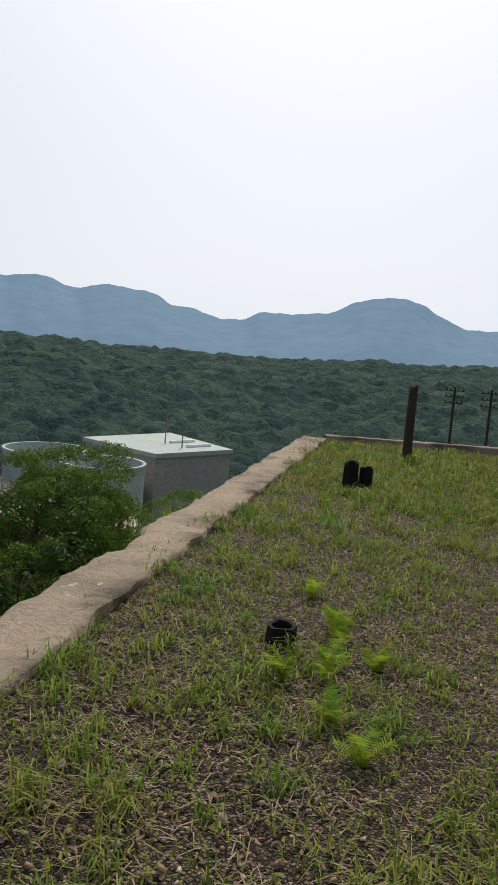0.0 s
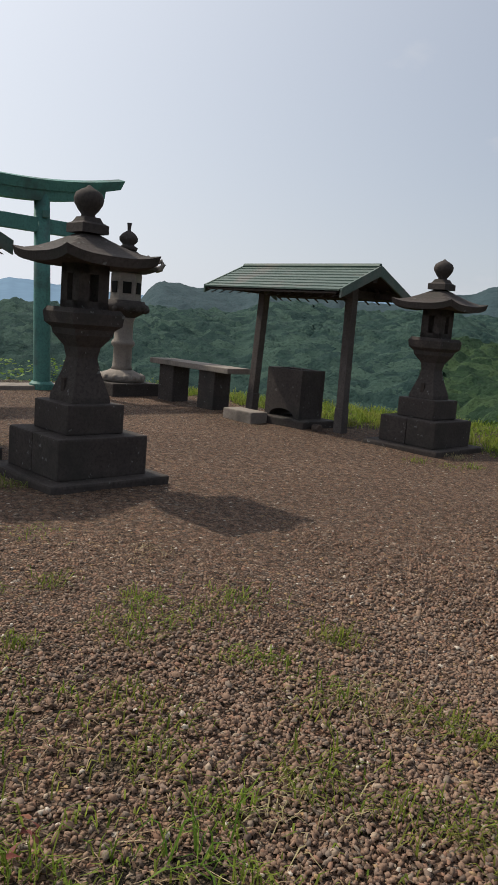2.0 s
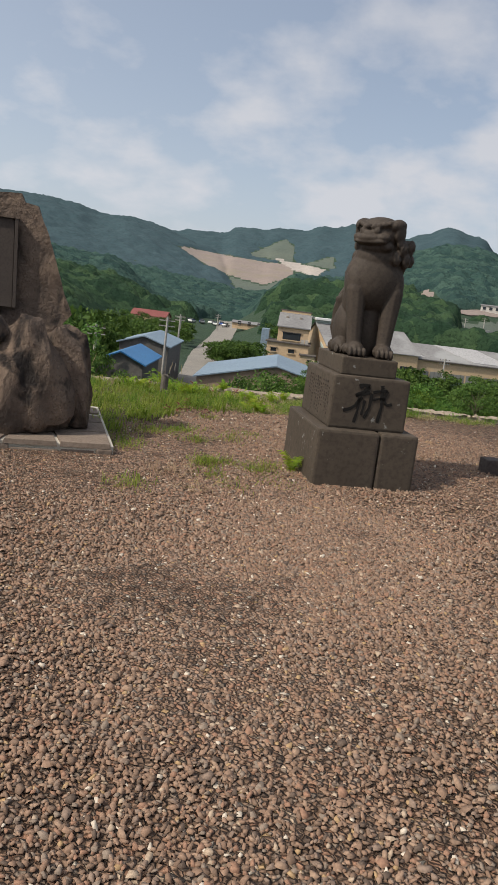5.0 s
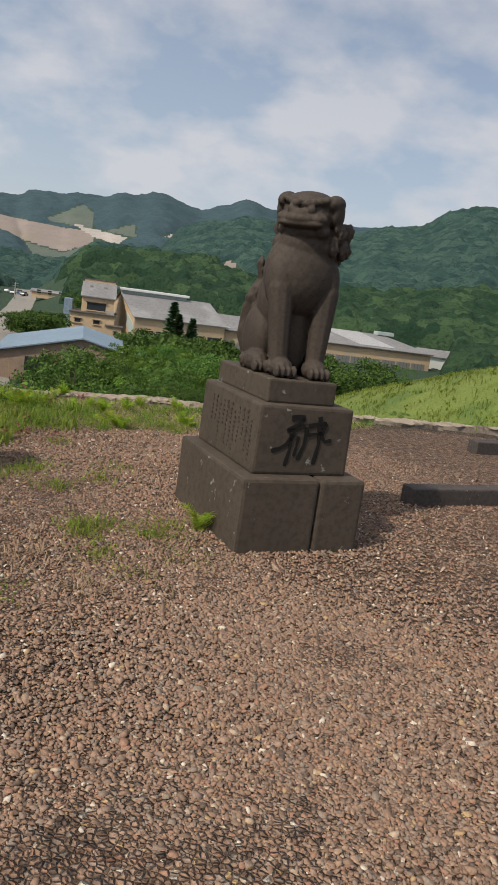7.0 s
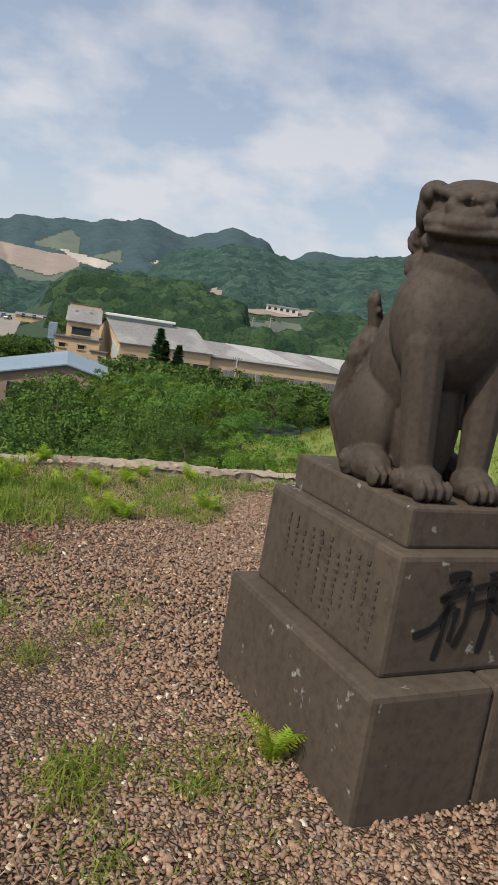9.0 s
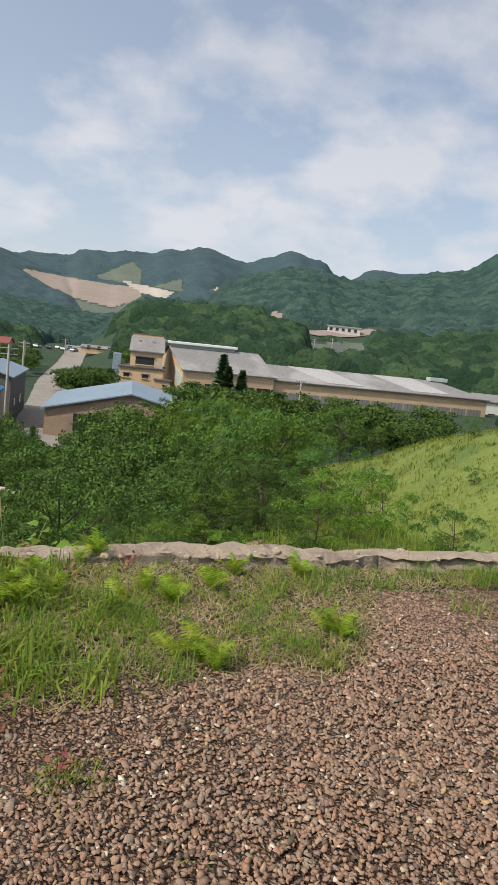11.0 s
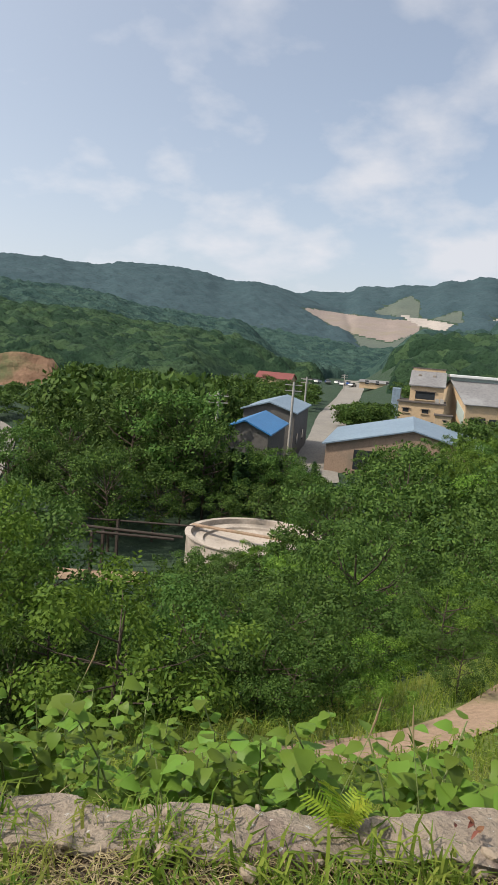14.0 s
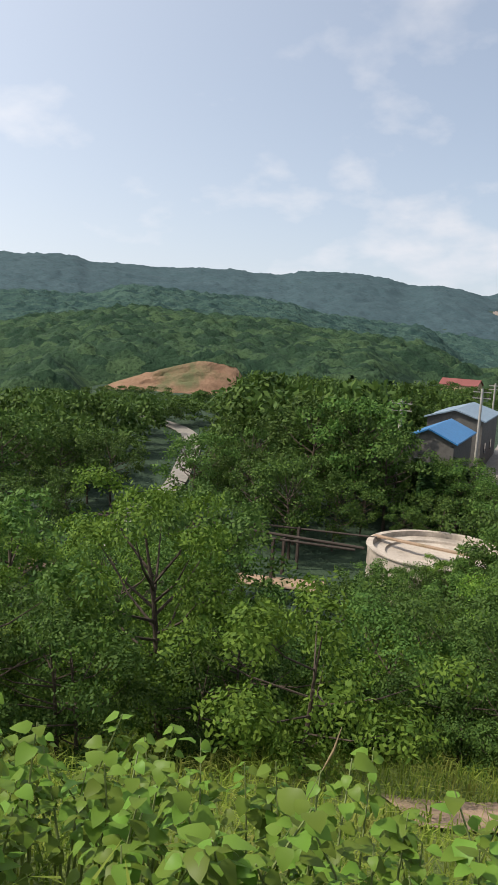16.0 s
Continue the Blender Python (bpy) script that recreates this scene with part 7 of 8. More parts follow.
def keep_clear(x, y):
    """Places that stay open among the trees."""
    r, head = math.hypot(x, y), math.degrees(math.atan2(-x, y))
    if (x + 17.7) ** 2 + (y - 56.8) ** 2 < 6.6 ** 2 or (abs(x + 18.5 + (56.8 - y) * 0.2) < 4.5 and 44 < y < 57):
        return True
    roads = [((-22, 86), (-25.5, 104), 7.5), ((-25.5, 104), (-28.5, 122), 8), ((-28.5, 122), (-37, 160), 9), ((-37, 160), (-48, 225), 11), ((-29, 126), (-12, 133), 9),
             ((-42, 47), (-50, 65), 3.4), ((-50, 65), (-70, 94), 4.2), ((-22, 54), (-31, 50), 3.0)]
    for (ax, ay), (bx, by), w in roads:
        ex, ey = bx - ax, by - ay
        t = max(0, min(1, ((x - ax) * ex + (y - ay) * ey) / (ex * ex + ey * ey)))
        if math.hypot(x - ax - t * ex, y - ay - t * ey) < w:
            return True
    for bx, by, w in ((-13.4, 110.3, 14.0), (-28.8, 86.8, 7.5), (-32.3, 106.4, 9.5), (-19, 103, 8)):
        if math.hypot(x - bx, y - by) < w:
            return True
    if head < 9 and r > 148:
        return True
    if 168 < r < 192 and 32 < head < 45:
        return True
    if -30 < x < -8 and 66 < y < 98 and math.hypot(x + 19, y - 82) < 9:
        return True
    return bool(bare(np.array([x]), np.array([y]))[0] == 2 and r > 24)


def east_of_track(x, y):
    """The open grass beside and beyond the dirt track."""
    return y < 30 and x > float(np.interp(y, [9, 11, 12.6, 15.3, 17.8, 22, 30], [-5.0, -2.0, -0.8, 0.9, 1.8, 3.4, 7.0])) - 2.0


def sight(x, y, head_room):
    """The tallest tree that leaves the view over it open."""
    r, head = math.hypot(x, y), math.degrees(math.atan2(-x, y))
    g = ground_at(x, y)
    if head < 9:
        low = -4.4 if head < -8 else (-5.4 if head < -4.5 else (-4.1 if head < 1.5 else -6.8))
        if r < 45:
            low -= 2.0
    elif head < 14.5:
        low = -9.0 if r < 75 else -8.2
    elif head < 20 or (head < 24.5 and r < 75):
        low = -15.2 if r < 58 else -9.6
        if r > 128:
            low = -4.6
    elif head < 33:
        low = -16.0 if r < 52 and head < 29 else (-7.6 if r < 75 else -2.5)
    elif head < 46:
        low = -9.5 if r < 70 else (-6.0 if r < 100 else -4.6)
        if 36.4 < head < 39.9 and r < 102:
            low = -12.8
        if 41.8 < head < 45 and r < 64:
            low = -16.0
    else:
        low = -9.6 if r < 70 else -4.6
    return 1.5 + r * math.tan(radians(low + head_room)) - g


for i in range(-34, 14):
    for j in range(1, 36):
        x, y = i * 5.0 + rng.uniform(-1.8, 1.8) + (2.5 if j % 2 else 0), 9 + j * 4.7 + rng.uniform(-1.7, 1.7)
        r, head = math.hypot(x, y), math.degrees(math.atan2(-x, y))
        if not (-16 < head < 56) or r > 165 or keep_clear(x, y):
            continue
        d = float(off_terrace(np.array([x]), np.array([y]))[0])
        if d < 8.0 or (head < -7 and r < 72) or east_of_track(x, y):
            continue
        form = NEAR[rng.integers(3)] if r < 30 else MID[rng.integers(3)]
        if head > 20 and r > 30 and form is not MID[0]:
            form = MID[2]
        tall = 7.0 if r < 30 else 8.5
        want = rng.uniform(5.2, 8.6) if r < 50 else rng.uniform(7.5, 11.5) * (1.2 if 20 < head < 34 else 1.0)
        room = sight(x, y, rng.uniform(-1.5, 0.15) * (0.35 if r > 100 and head > 33 else 1.0))
        want = min(want, max(room, 1.6))
        if want < 2.3:
            form, tall = (BUSH[rng.integers(2)], 2.4)
        if r > 82:
            stand("light" if rng.random() < (0.25 if head > 20 else 0.6) else "dark", x, y, want)
        else:
            plant(form, x, y, want / tall, "trees in the valley")
for x, y, s in ((-24.0, 70.2, 1.0), (-25.6, 71.8, 1.0), (-21.9, 75.1, 0.85), (-22.8, 76.0, 0.7), (-20.6, 84.9, 0.6), (-62, 150, 1.0), (-66, 140, 1.1)):
    plant(PINE[0], x, y, s, "conifers by the sheds")
for x, y, s in ((-0.8, 123, 1.3), (0.2, 122, 1.1), (2.5, 123, 1.05)):
    plant(PINE[1], x, y, s, "conifers by the factory", z=-14)
for k in range(46):
    h = -17 + 21 * k / 45
    d = rng.uniform(118, 146)
    x, y = -d * math.sin(radians(h)), d * math.cos(radians(h))
    stand(("light", "dark")[k % 2], x, y, rng.uniform(4.0, 6.0))
for k in range(18):
    x, y = rng.uniform(-44, -36) + k * 0.4, rng.uniform(205, 250)
    stand(("light", "dark")[k % 2], x + 8, y, rng.uniform(4.5, 6.5))
for k in range(16):
    h, d = 14.6 + 5.6 * (k + rng.random()) / 16, rng.uniform(74, 83)
    x, y = 1 - d * math.sin(radians(h)), 2 + d * math.cos(radians(h))
    tall = 1.5 + d * math.tan(radians((-8.7 if h < 16.6 else -7.7) - rng.uniform(0, 0.7))) - ground_at(x, y)
    plant(MID[k % 3], x, y, max(tall, 1.5) / 8.5, "shrubs before the sheds")
for k in range(40):
    stand(("light", "dark")[k % 2], rng.uniform(-31, -23.5), rng.uniform(137, 158), rng.uniform(3.2, 5.2))
for k in range(30):
    y = rng.uniform(112, 170)
    stand(("light", "dark")[k % 2], -33 - (y - 112) * 0.27 - rng.uniform(2, 10), y, rng.uniform(4.5, 7.0))
for k in range(34):
    h, d = rng.uniform(14.2, 20.5), rng.uniform(165, 215)
    stand(("light", "dark")[k % 2], -d * math.sin(radians(h)), d * math.cos(radians(h)), rng.uniform(4.2, 5.8))
for k in range(26):
    h, d = rng.uniform(32, 45.5), rng.uniform(148, 172)
    if not 36.8 < h < 38.6:
        x, y = -d * math.sin(radians(h)), d * math.cos(radians(h))
        stand(("light", "dark")[k % 2], x, y, max(2.5, 1.5 + d * math.tan(radians(-4.1 - rng.uniform(0, 0.6))) - ground_at(x, y)))
for k in range(11):
    h, d = -4.6 + 7.4 * (k + rng.random()) / 11, rng.uniform(50, 74)
    x, y = 1.2 - d * math.sin(radians(h)), 2 + d * math.cos(radians(h))
    tall = 1.5 + d * math.tan(radians(-4.4 - rng.uniform(0, 1.8))) - ground_at(x, y)
    plant(NEAR[k % 3], x, y, tall / 7.0, "tall trees in the hollow")
for h, d, el in ((14.8, 50, -14.0), (16.0, 49, -14.4), (17.2, 50, -14.9), (18.6, 49, -15.4), (20.2, 49, -15.9), (21.8, 49, -16.0), (23.2, 50, -15.7)):
    x, y = 0.4 - d * math.sin(radians(h)), 3 + d * math.cos(radians(h))
    tall = 1.5 + d * math.tan(radians(el)) - ground_at(x, y)
    plant(MID[int(h) % 3], x, y, max(tall, 1.2) / 8.4, "bushes round the settling tank")
# the slope south of the terrace
def below_view(head):
    """The rise in degrees up to which shrubs grow south of the terrace."""
    if head > 146:
        return -11.5
    return -10.6 if head > 143 else (-12.6 if head > 139.5 else -10.2)


for k in range(64):
    h = rng.uniform(131, 156)
    d = rng.uniform(6.5, 13) if h > 141 else rng.uniform(11.5, 18)
    x, y = bearing(CORNER, h, d)
    out = float(off_terrace(np.array([x]), np.array([y]))[0])
    g = ground_at(x, y)
    top = 1.48 + d * math.tan(radians(below_view(h) - rng.uniform(0.0, 7.0)))
    if out > 0.9 and top - g > 0.8:
        tall = top - g
        plant(BUSH[k % 2] if tall < 3.2 else NEAR[k % 3], x, y, tall / (2.4 if tall < 3.2 else 6.9), "shrubs below the south parapet")
for h, d, el in ((147.2, 9.5, -6.4), (146.2, 9.0, -8.2), (148.6, 9.2, -8.6), (144.6, 9.6, -10.2)):
    x, y = bearing(CORNER, h, d)
    g = ground_at(x, y)
    tall = 1.48 + d * math.tan(radians(el)) - g
    plant(NEAR[1], x, y, tall / 6.6, "shrubs below the south parapet")
# the wood's edge below the north parapet
for k in range(105):
    h, d = rng.uniform(0, 66), rng.uniform(11.5, 23)
    x, y = -d * math.sin(radians(h)), d * math.cos(radians(h))
    out = float(off_terrace(np.array([x]), np.array([y]))[0])
    if not keep_clear(x, y) and out > 5.5 and not east_of_track(x, y):
        plant(BUSH[k % 2], x, y, rng.uniform(0.6, 1.2), "shrubs at the edge of the wood")
for x, y, s in ((2.6, 14.4, 0.62), (3.4, 16.0, 0.75), (4.3, 17.6, 0.8), (3.9, 19.8, 0.9), (2.4, 21.6, 0.95), (5.4, 19.0, 0.7), (1.0, 20.6, 0.9), (4.8, 22.6, 0.9), (6.6, 17.0, 0.55)):
    plant(BUSH[int(x * 3) % 2], x, y, s, "bushes beside the track")
# bushes on the meadow and along its foot
for k in range(14):
    x, y = rng.uniform(-4, 22), rng.uniform(22, 70)
    plant(BUSH[k % 2], x, y, rng.uniform(0.4, 1.0), "bushes on the grassy spur")
for k, (x, y, sc) in enumerate(((-29.6, 77.4, 0.82), (-31.6, 79.8, 0.92), (-27.0, 77.2, 0.58), (-33.2, 84.0, 0.9), (-17.0, 95.4, 0.46), (-14.2, 94.6, 0.58), (-11.6, 95.2, 0.66), (-9.0, 96.0, 0.74), (-15.4, 92.2, 0.44), (-12.6, 91.6, 0.56), (-6.4, 97.0, 0.8), (-4.2, 98.5, 0.84), (-10.2, 93.0, 0.66), (-1.5, 99.0, 0.8))):
    plant(MID[k % 3], x, y, sc, "trees before the sheds")
plant(NEAR[0], -15.0, 50.6, 0.68, "bushes round the settling tank")
for x, y, sc in ((1.1, 14.2, 0.45), (1.9, 15.6, 0.5), (2.4, 18.6, 0.8), (1.6, 19.4, 0.75), (-1.2, 14.0, 0.4), (-0.2, 15.8, 0.5), (0.5, 17.6, 0.6)):
    plant(BUSH[int(y * 3) % 2], x, y, sc, "bushes beside the track")
plant_stands()
for form in NEAR + MID + BUSH + PINE:
    for o in (*form.children_recursive, form):
        bpy.data.objects.remove(o)


# ---- woods too far to count ----
def crowns(x, y, size, seed):
    """Rounded crowns packed over the plan: their height above the canopy's foot, from 0 to about 1."""
    r = np.random.default_rng(seed)
    jx, jy, jr = r.uniform(0.1, 0.9, (64, 64)), r.uniform(0.1, 0.9, (64, 64)), r.uniform(0.55, 1.0, (64, 64))
    cx, cy = np.floor(x / size).astype(int), np.floor(y / size).astype(int)
    best = np.zeros(x.shape)
    for dx in (-1, 0, 1):
        for dy in (-1, 0, 1):
            a, b = (cx + dx) % 64, (cy + dy) % 64
            d2 = (x / size - cx - dx - jx[a, b]) ** 2 + (y / size - cy - dy - jy[a, b]) ** 2
            best = np.maximum(best, jr[a, b] * np.maximum(0, 1 - d2 / 0.9))
    return best


def plateau(a, lo, hi, soft):
    """One between lo and hi, falling gently to nothing past both."""
    return smooth(a, lo - soft, lo) * (1 - smooth(a, hi, hi + soft))


def canopy(name, lo, hi, r0, r1, dr, da, size, mat, label, seed):
    """The unbroken leaf canopy of a far wood, crown beside crown, open over roads and clearings."""
    r = np.random.default_rng(seed)
    heads, rads = np.radians(np.arange(lo, hi, da)), np.arange(r0, r1, dr)
    H, R = np.meshgrid(heads, rads)
    H, R = H + np.radians(da) * 0.3 * r.uniform(-1, 1, H.shape), R + dr * 0.3 * r.uniform(-1, 1, R.shape)
    x, y, deg = -R * np.sin(H), R * np.cos(H), np.degrees(H)

    def foot_of(deg, R):
        return (2.0 + 3.0 * (1 - smooth(deg, 44, 57))) * (1 - smooth(R, 290, 400)) - 0.5

    gap = bare(x, y) > 0
    gap |= (deg > -20) & (deg < 9) & (R > 140) & (R < 236)
    for (ax, ay), (bx, by), w in (((-37, 160), (-48, 225), 11), ((-48, 225), (-72, 345), 12), ((-100, 280), (-20, 262), 15), ((-80, 300), (-30, 297), 12), ((26, 326), (70, 362), 12)):
        ex, ey = bx - ax, by - ay
        t = np.clip(((x - ax) * ex + (y - ay) * ey) / (ex * ex + ey * ey), 0, 1)
        gap |= np.hypot(x - ax - t * ex, y - ay - t * ey) < w
    low = np.maximum(plateau(deg, 33, 43.5, 4.5) * plateau(R, 160, 188, 18), plateau(deg, 14.5, 19.8, 4.5) * plateau(R, 150, 250, 20))
    c = crowns(x, y, size, seed)
    z = land(x, y) + foot_of(deg, R) + size * (0.85 if r0 < 300 else (0.72 if r0 < 600 else 0.4)) * c + 0.05 * size * r.normal(size=x.shape)
    g = gap.astype(float)
    for _ in range(2):
        g = (g + np.roll(g, 1, 0) + np.roll(g, -1, 0)) / 3
        g = (g + np.roll(g, 1, 1) + np.roll(g, -1, 1)) / 3
    g = np.maximum(np.clip(1.5 * np.maximum(g, gap), 0, 1), low)
    g[0], g[1] = 1, np.maximum(g[1], 0.4)
    base = land(x, y) - 1.5
    z = base + (z - base) * (1 - g)
    n, m = H.shape
    idx = np.arange(n * m).reshape(n, m)
    ok = ~(gap[:-1, :-1] & gap[1:, :-1] & gap[:-1, 1:] & gap[1:, 1:])
    fa = np.stack([idx[:-1, :-1][ok], idx[1:, :-1][ok], idx[1:, 1:][ok], idx[:-1, 1:][ok]], 1)
    ob = new(name, raw(name, np.stack([x.ravel(), y.ravel(), z.ravel()], 1), fa, mat, True))
    return tagged(ob, label, "woodland", kind="stuff")


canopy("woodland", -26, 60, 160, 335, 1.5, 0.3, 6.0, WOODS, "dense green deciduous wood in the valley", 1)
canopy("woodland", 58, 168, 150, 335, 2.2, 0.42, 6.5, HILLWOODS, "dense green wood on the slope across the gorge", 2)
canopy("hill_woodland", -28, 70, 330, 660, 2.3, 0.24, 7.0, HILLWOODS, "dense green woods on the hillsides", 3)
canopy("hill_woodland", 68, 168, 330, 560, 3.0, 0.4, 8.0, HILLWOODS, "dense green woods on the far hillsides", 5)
canopy("far_woodland", -28, 90, 650, 1270, 6.0, 0.28, 11.0, FARWOODS, "woods on the distant ridges with haze painted in as blue-green", 4)

# ---- grass, ferns and weeds ----
def blades(r, x, y, z, length, width, bend, lay=0.0):
    """Grass blades of two bent quads each, at x, y, z."""
    n = len(x)
    a = r.uniform(0, 2 * np.pi, n)
    length = length * r.uniform(0.45, 1.25, n)
    out = np.stack([np.cos(a), np.sin(a), np.zeros(n)], 1)
    side = np.stack([-np.sin(a), np.cos(a), np.zeros(n)], 1) * (width * r.uniform(0.7, 1.3, n))[:, None]
    b = bend * r.uniform(0.2, 1.3, n)
    lay = np.broadcast_to(lay, n)
    up = np.array([0, 0, 1.0])
    p0 = np.stack([x, y, z], 1)
    p1 = p0 + (up * (1 - lay)[:, None] + out * (b * 0.35 + lay)[:, None]) * (length * 0.55)[:, None]
    p2 = p1 + (up * np.maximum(0.75 - b - lay * 0.8, -0.35)[:, None] + out * (b + 0.25 + lay * 0.5)[:, None]) * (length * 0.45)[:, None]
    q1 = np.stack([p0 - side, p0 + side, p1 + side * 0.8, p1 - side * 0.8], 1)
    q2 = np.stack([p1 - side * 0.8, p1 + side * 0.8, p2 + side * 0.08, p2 - side * 0.08], 1)
    return np.stack([q1, q2], 1).reshape(-1, 4, 3)


def turf(name, n, region, length, width, bend, mat, label, seed, clump=0.0, lay=0.0, least=0.3, outside=False):
    """Grass over a stretch of the plan: x0, x1, y0, y1."""
    r = np.random.default_rng(seed)
    x0, x1, y0, y1 = region
    x, y = r.uniform(x0, x1, n), r.uniform(y0, y1, n)
    if outside:
        d = off_terrace(x, y)
        track = np.interp(y, [9, 9.4, 10.2, 11, 12.6, 14.3, 15.6, 17.2, 18.4, 19.2], [-6.0, -5.5, -3.6, -2.0, -0.8, 0.3, 0.9, 1.5, 2.0, 30.0])
        keep = (d > 0.15) & (d < outside) & ((np.abs(x - track) > 0.6 + 0.25 * rolling(x, y, 0.6)) | (y < 9))
        x, y = x[keep], y[keep]
        z = land(x, y)
    else:
        g = grassy(x, y)
        patch = 0.5 + 0.5 * rolling(x, y, 0.16, 1.0) * clump + 0.4 * rolling(x, y, 0.5, 3.0) * clump
        keep = (off_terrace(x, y) < -0.03) & (g * (0.45 + patch) > least + 0.55 * r.random(n))
        x, y = x[keep], y[keep]
        z = np.zeros(len(x))
    tall = length * (0.75 + 0.5 * (0.5 + 0.5 * rolling(x, y, 0.35, 5.0)))
    q = blades(r, x, y, z, tall, width, bend, lay)
    ob = new(name, quads(name, q, mat))
    return tagged(ob, label, "grass", kind="stuff")


def tussocks(name, n, each, region, length, width, spread, mat, label, seed, least=0.35):
    """Grass in tufts whose blades arch outwards from their root."""
    r = np.random.default_rng(seed)
    x0, x1, y0, y1 = region
    x, y = r.uniform(x0, x1, n), r.uniform(y0, y1, n)
    patch = 0.5 + 0.5 * rolling(x, y, 0.24, 1.0) + 0.4 * rolling(x, y, 0.7, 3.0)
    keep = (off_terrace(x, y) < -0.03) & ((grassy(x, y) - 0.12) * (0.45 + patch) > least + 0.5 * r.random(n))
    x, y, size = x[keep], y[keep], 0.45 + 0.55 * np.clip(patch[keep], 0, 1.3) + 0.4 * r.random(keep.sum())
    m = len(x)
    k = np.repeat(np.arange(m), each)
    s = spread * size[k]
    q = blades(r, x[k] + s * r.normal(size=len(k)), y[k] + s * r.normal(size=len(k)), np.zeros(len(k)), length * size[k], width, 0.95, 0.6 * r.random(len(k)) ** 1.5)
    return tagged(new(name, quads(name, q, mat)), label, "grass", kind="stuff")


SOUTH, FAR_SOUTH, NORTH, VERGE = (-3, 6.5, -13.5, -5.0), (-10, -1, -14.5, -7.5), (-1.6, 4.4, 3.0, 6.6), (-11, 1.0, -4.5, 5.2)
turf("grass", 44000, SOUTH, 0.075, 0.0034, 0.9, GRASS, "short green grass between the tufts", 12, 0.7, 0.1, 0.15)
tussocks("grass", 300, 24, SOUTH, 0.18, 0.0036, 0.045, BLUEGRASS, "lush green grass tufts on the terrace", 17, 0.4)
tussocks("grass", 2500, 20, SOUTH, 0.145, 0.0034, 0.036, GRASS, "patchy tufted green grass on the terrace", 1)
turf("grass", 30000, FAR_SOUTH, 0.10, 0.006, 0.9, GRASS, "short green grass between the tufts", 13, 0.5, 0.1, 0.1)
tussocks("grass", 1900, 15, FAR_SOUTH, 0.17, 0.0065, 0.05, GRASS, "patchy tufted green grass on the terrace", 2)
turf("dry_grass", 22000, SOUTH, 0.11, 0.0022, 0.5, STRAW, "dead straw lying among the grass", 3, 0.4, 0.75, 0.25)
turf("dry_grass", 22000, SOUTH, 0.05, 0.005, 0.4, LITTER, "brown leaf litter among the grass", 10, 0.3, 0.8, 0.2)
turf("grass", 20000, VERGE, 0.12, 0.006, 1.2, GRASS, "lush grass verge at the terrace edge", 4, 0.4)
tussocks("grass", 3800, 13, VERGE, 0.2, 0.006, 0.06, GRASS, "lush tufted grass at the terrace edge", 15, 0.2)
turf("grass", 22000, NORTH, 0.055, 0.0024, 0.9, GRASS, "short green grass between the tufts", 14, 0.7, 0.1, 0.3)
tussocks("grass", 420, 24, NORTH, 0.19, 0.0027, 0.05, BLUEGRASS, "blue-green grass tufts by the parapet", 16, 0.25)
tussocks("grass", 1000, 20, NORTH, 0.14, 0.0024, 0.045, GRASS, "tangled green grass by the parapet", 5, 0.3)
turf("dry_grass", 40000, NORTH, 0.14, 0.0019, 0.6, STRAW, "dead straw lying among the grass", 6, 0.3, 0.7, 0.25)
turf("dry_grass", 18000, NORTH, 0.04, 0.0045, 0.4, LITTER, "brown leaf litter among the grass", 11, 0.3, 0.8, 0.2)
turf("tall_grass", 24000, (-10, 4, 4.5, 18), 0.36, 0.008, 1.25, GRASS, "tall rough grass on the slope", 7, outside=14.0)
turf("tall_grass", 14000, (2, 14, 6, 26), 0.6, 0.009, 0.6, GRASS, "tall rough grass on the slope", 8, outside=18.0)
turf("tall_grass", 7000, (-5, 10, -20, -3), 0.5, 0.008, 0.7, GRASS, "tall rough grass on the slope", 9, outside=4.0)

# the spur's grass
r = np.random.default_rng(12)
x, y = r.uniform(0, 45, 5200), r.uniform(22, 80, 5200)
k = (bare(x, y) == 2) & (0.5 + 0.5 * rolling(x, y, 2.2, 5.0) > 0.55 * r.random(5200))
x, y = np.repeat(x[k], 9), np.repeat(y[k], 9)
x, y = x + 0.28 * r.normal(size=len(x)), y + 0.28 * r.normal(size=len(x))
q = blades(r, x, y, land(x, y) - 0.03, 0.42 + 0.2 * rolling(x, y, 3.0, 2.0), 0.028, 1.1)
tagged(new("tall_grass", quads("tall_grass", q, GRASS)), "rough yellow-green grass on the spur", "grass", kind="stuff")

# tufts in the gravel
r = np.random.default_rng(21)
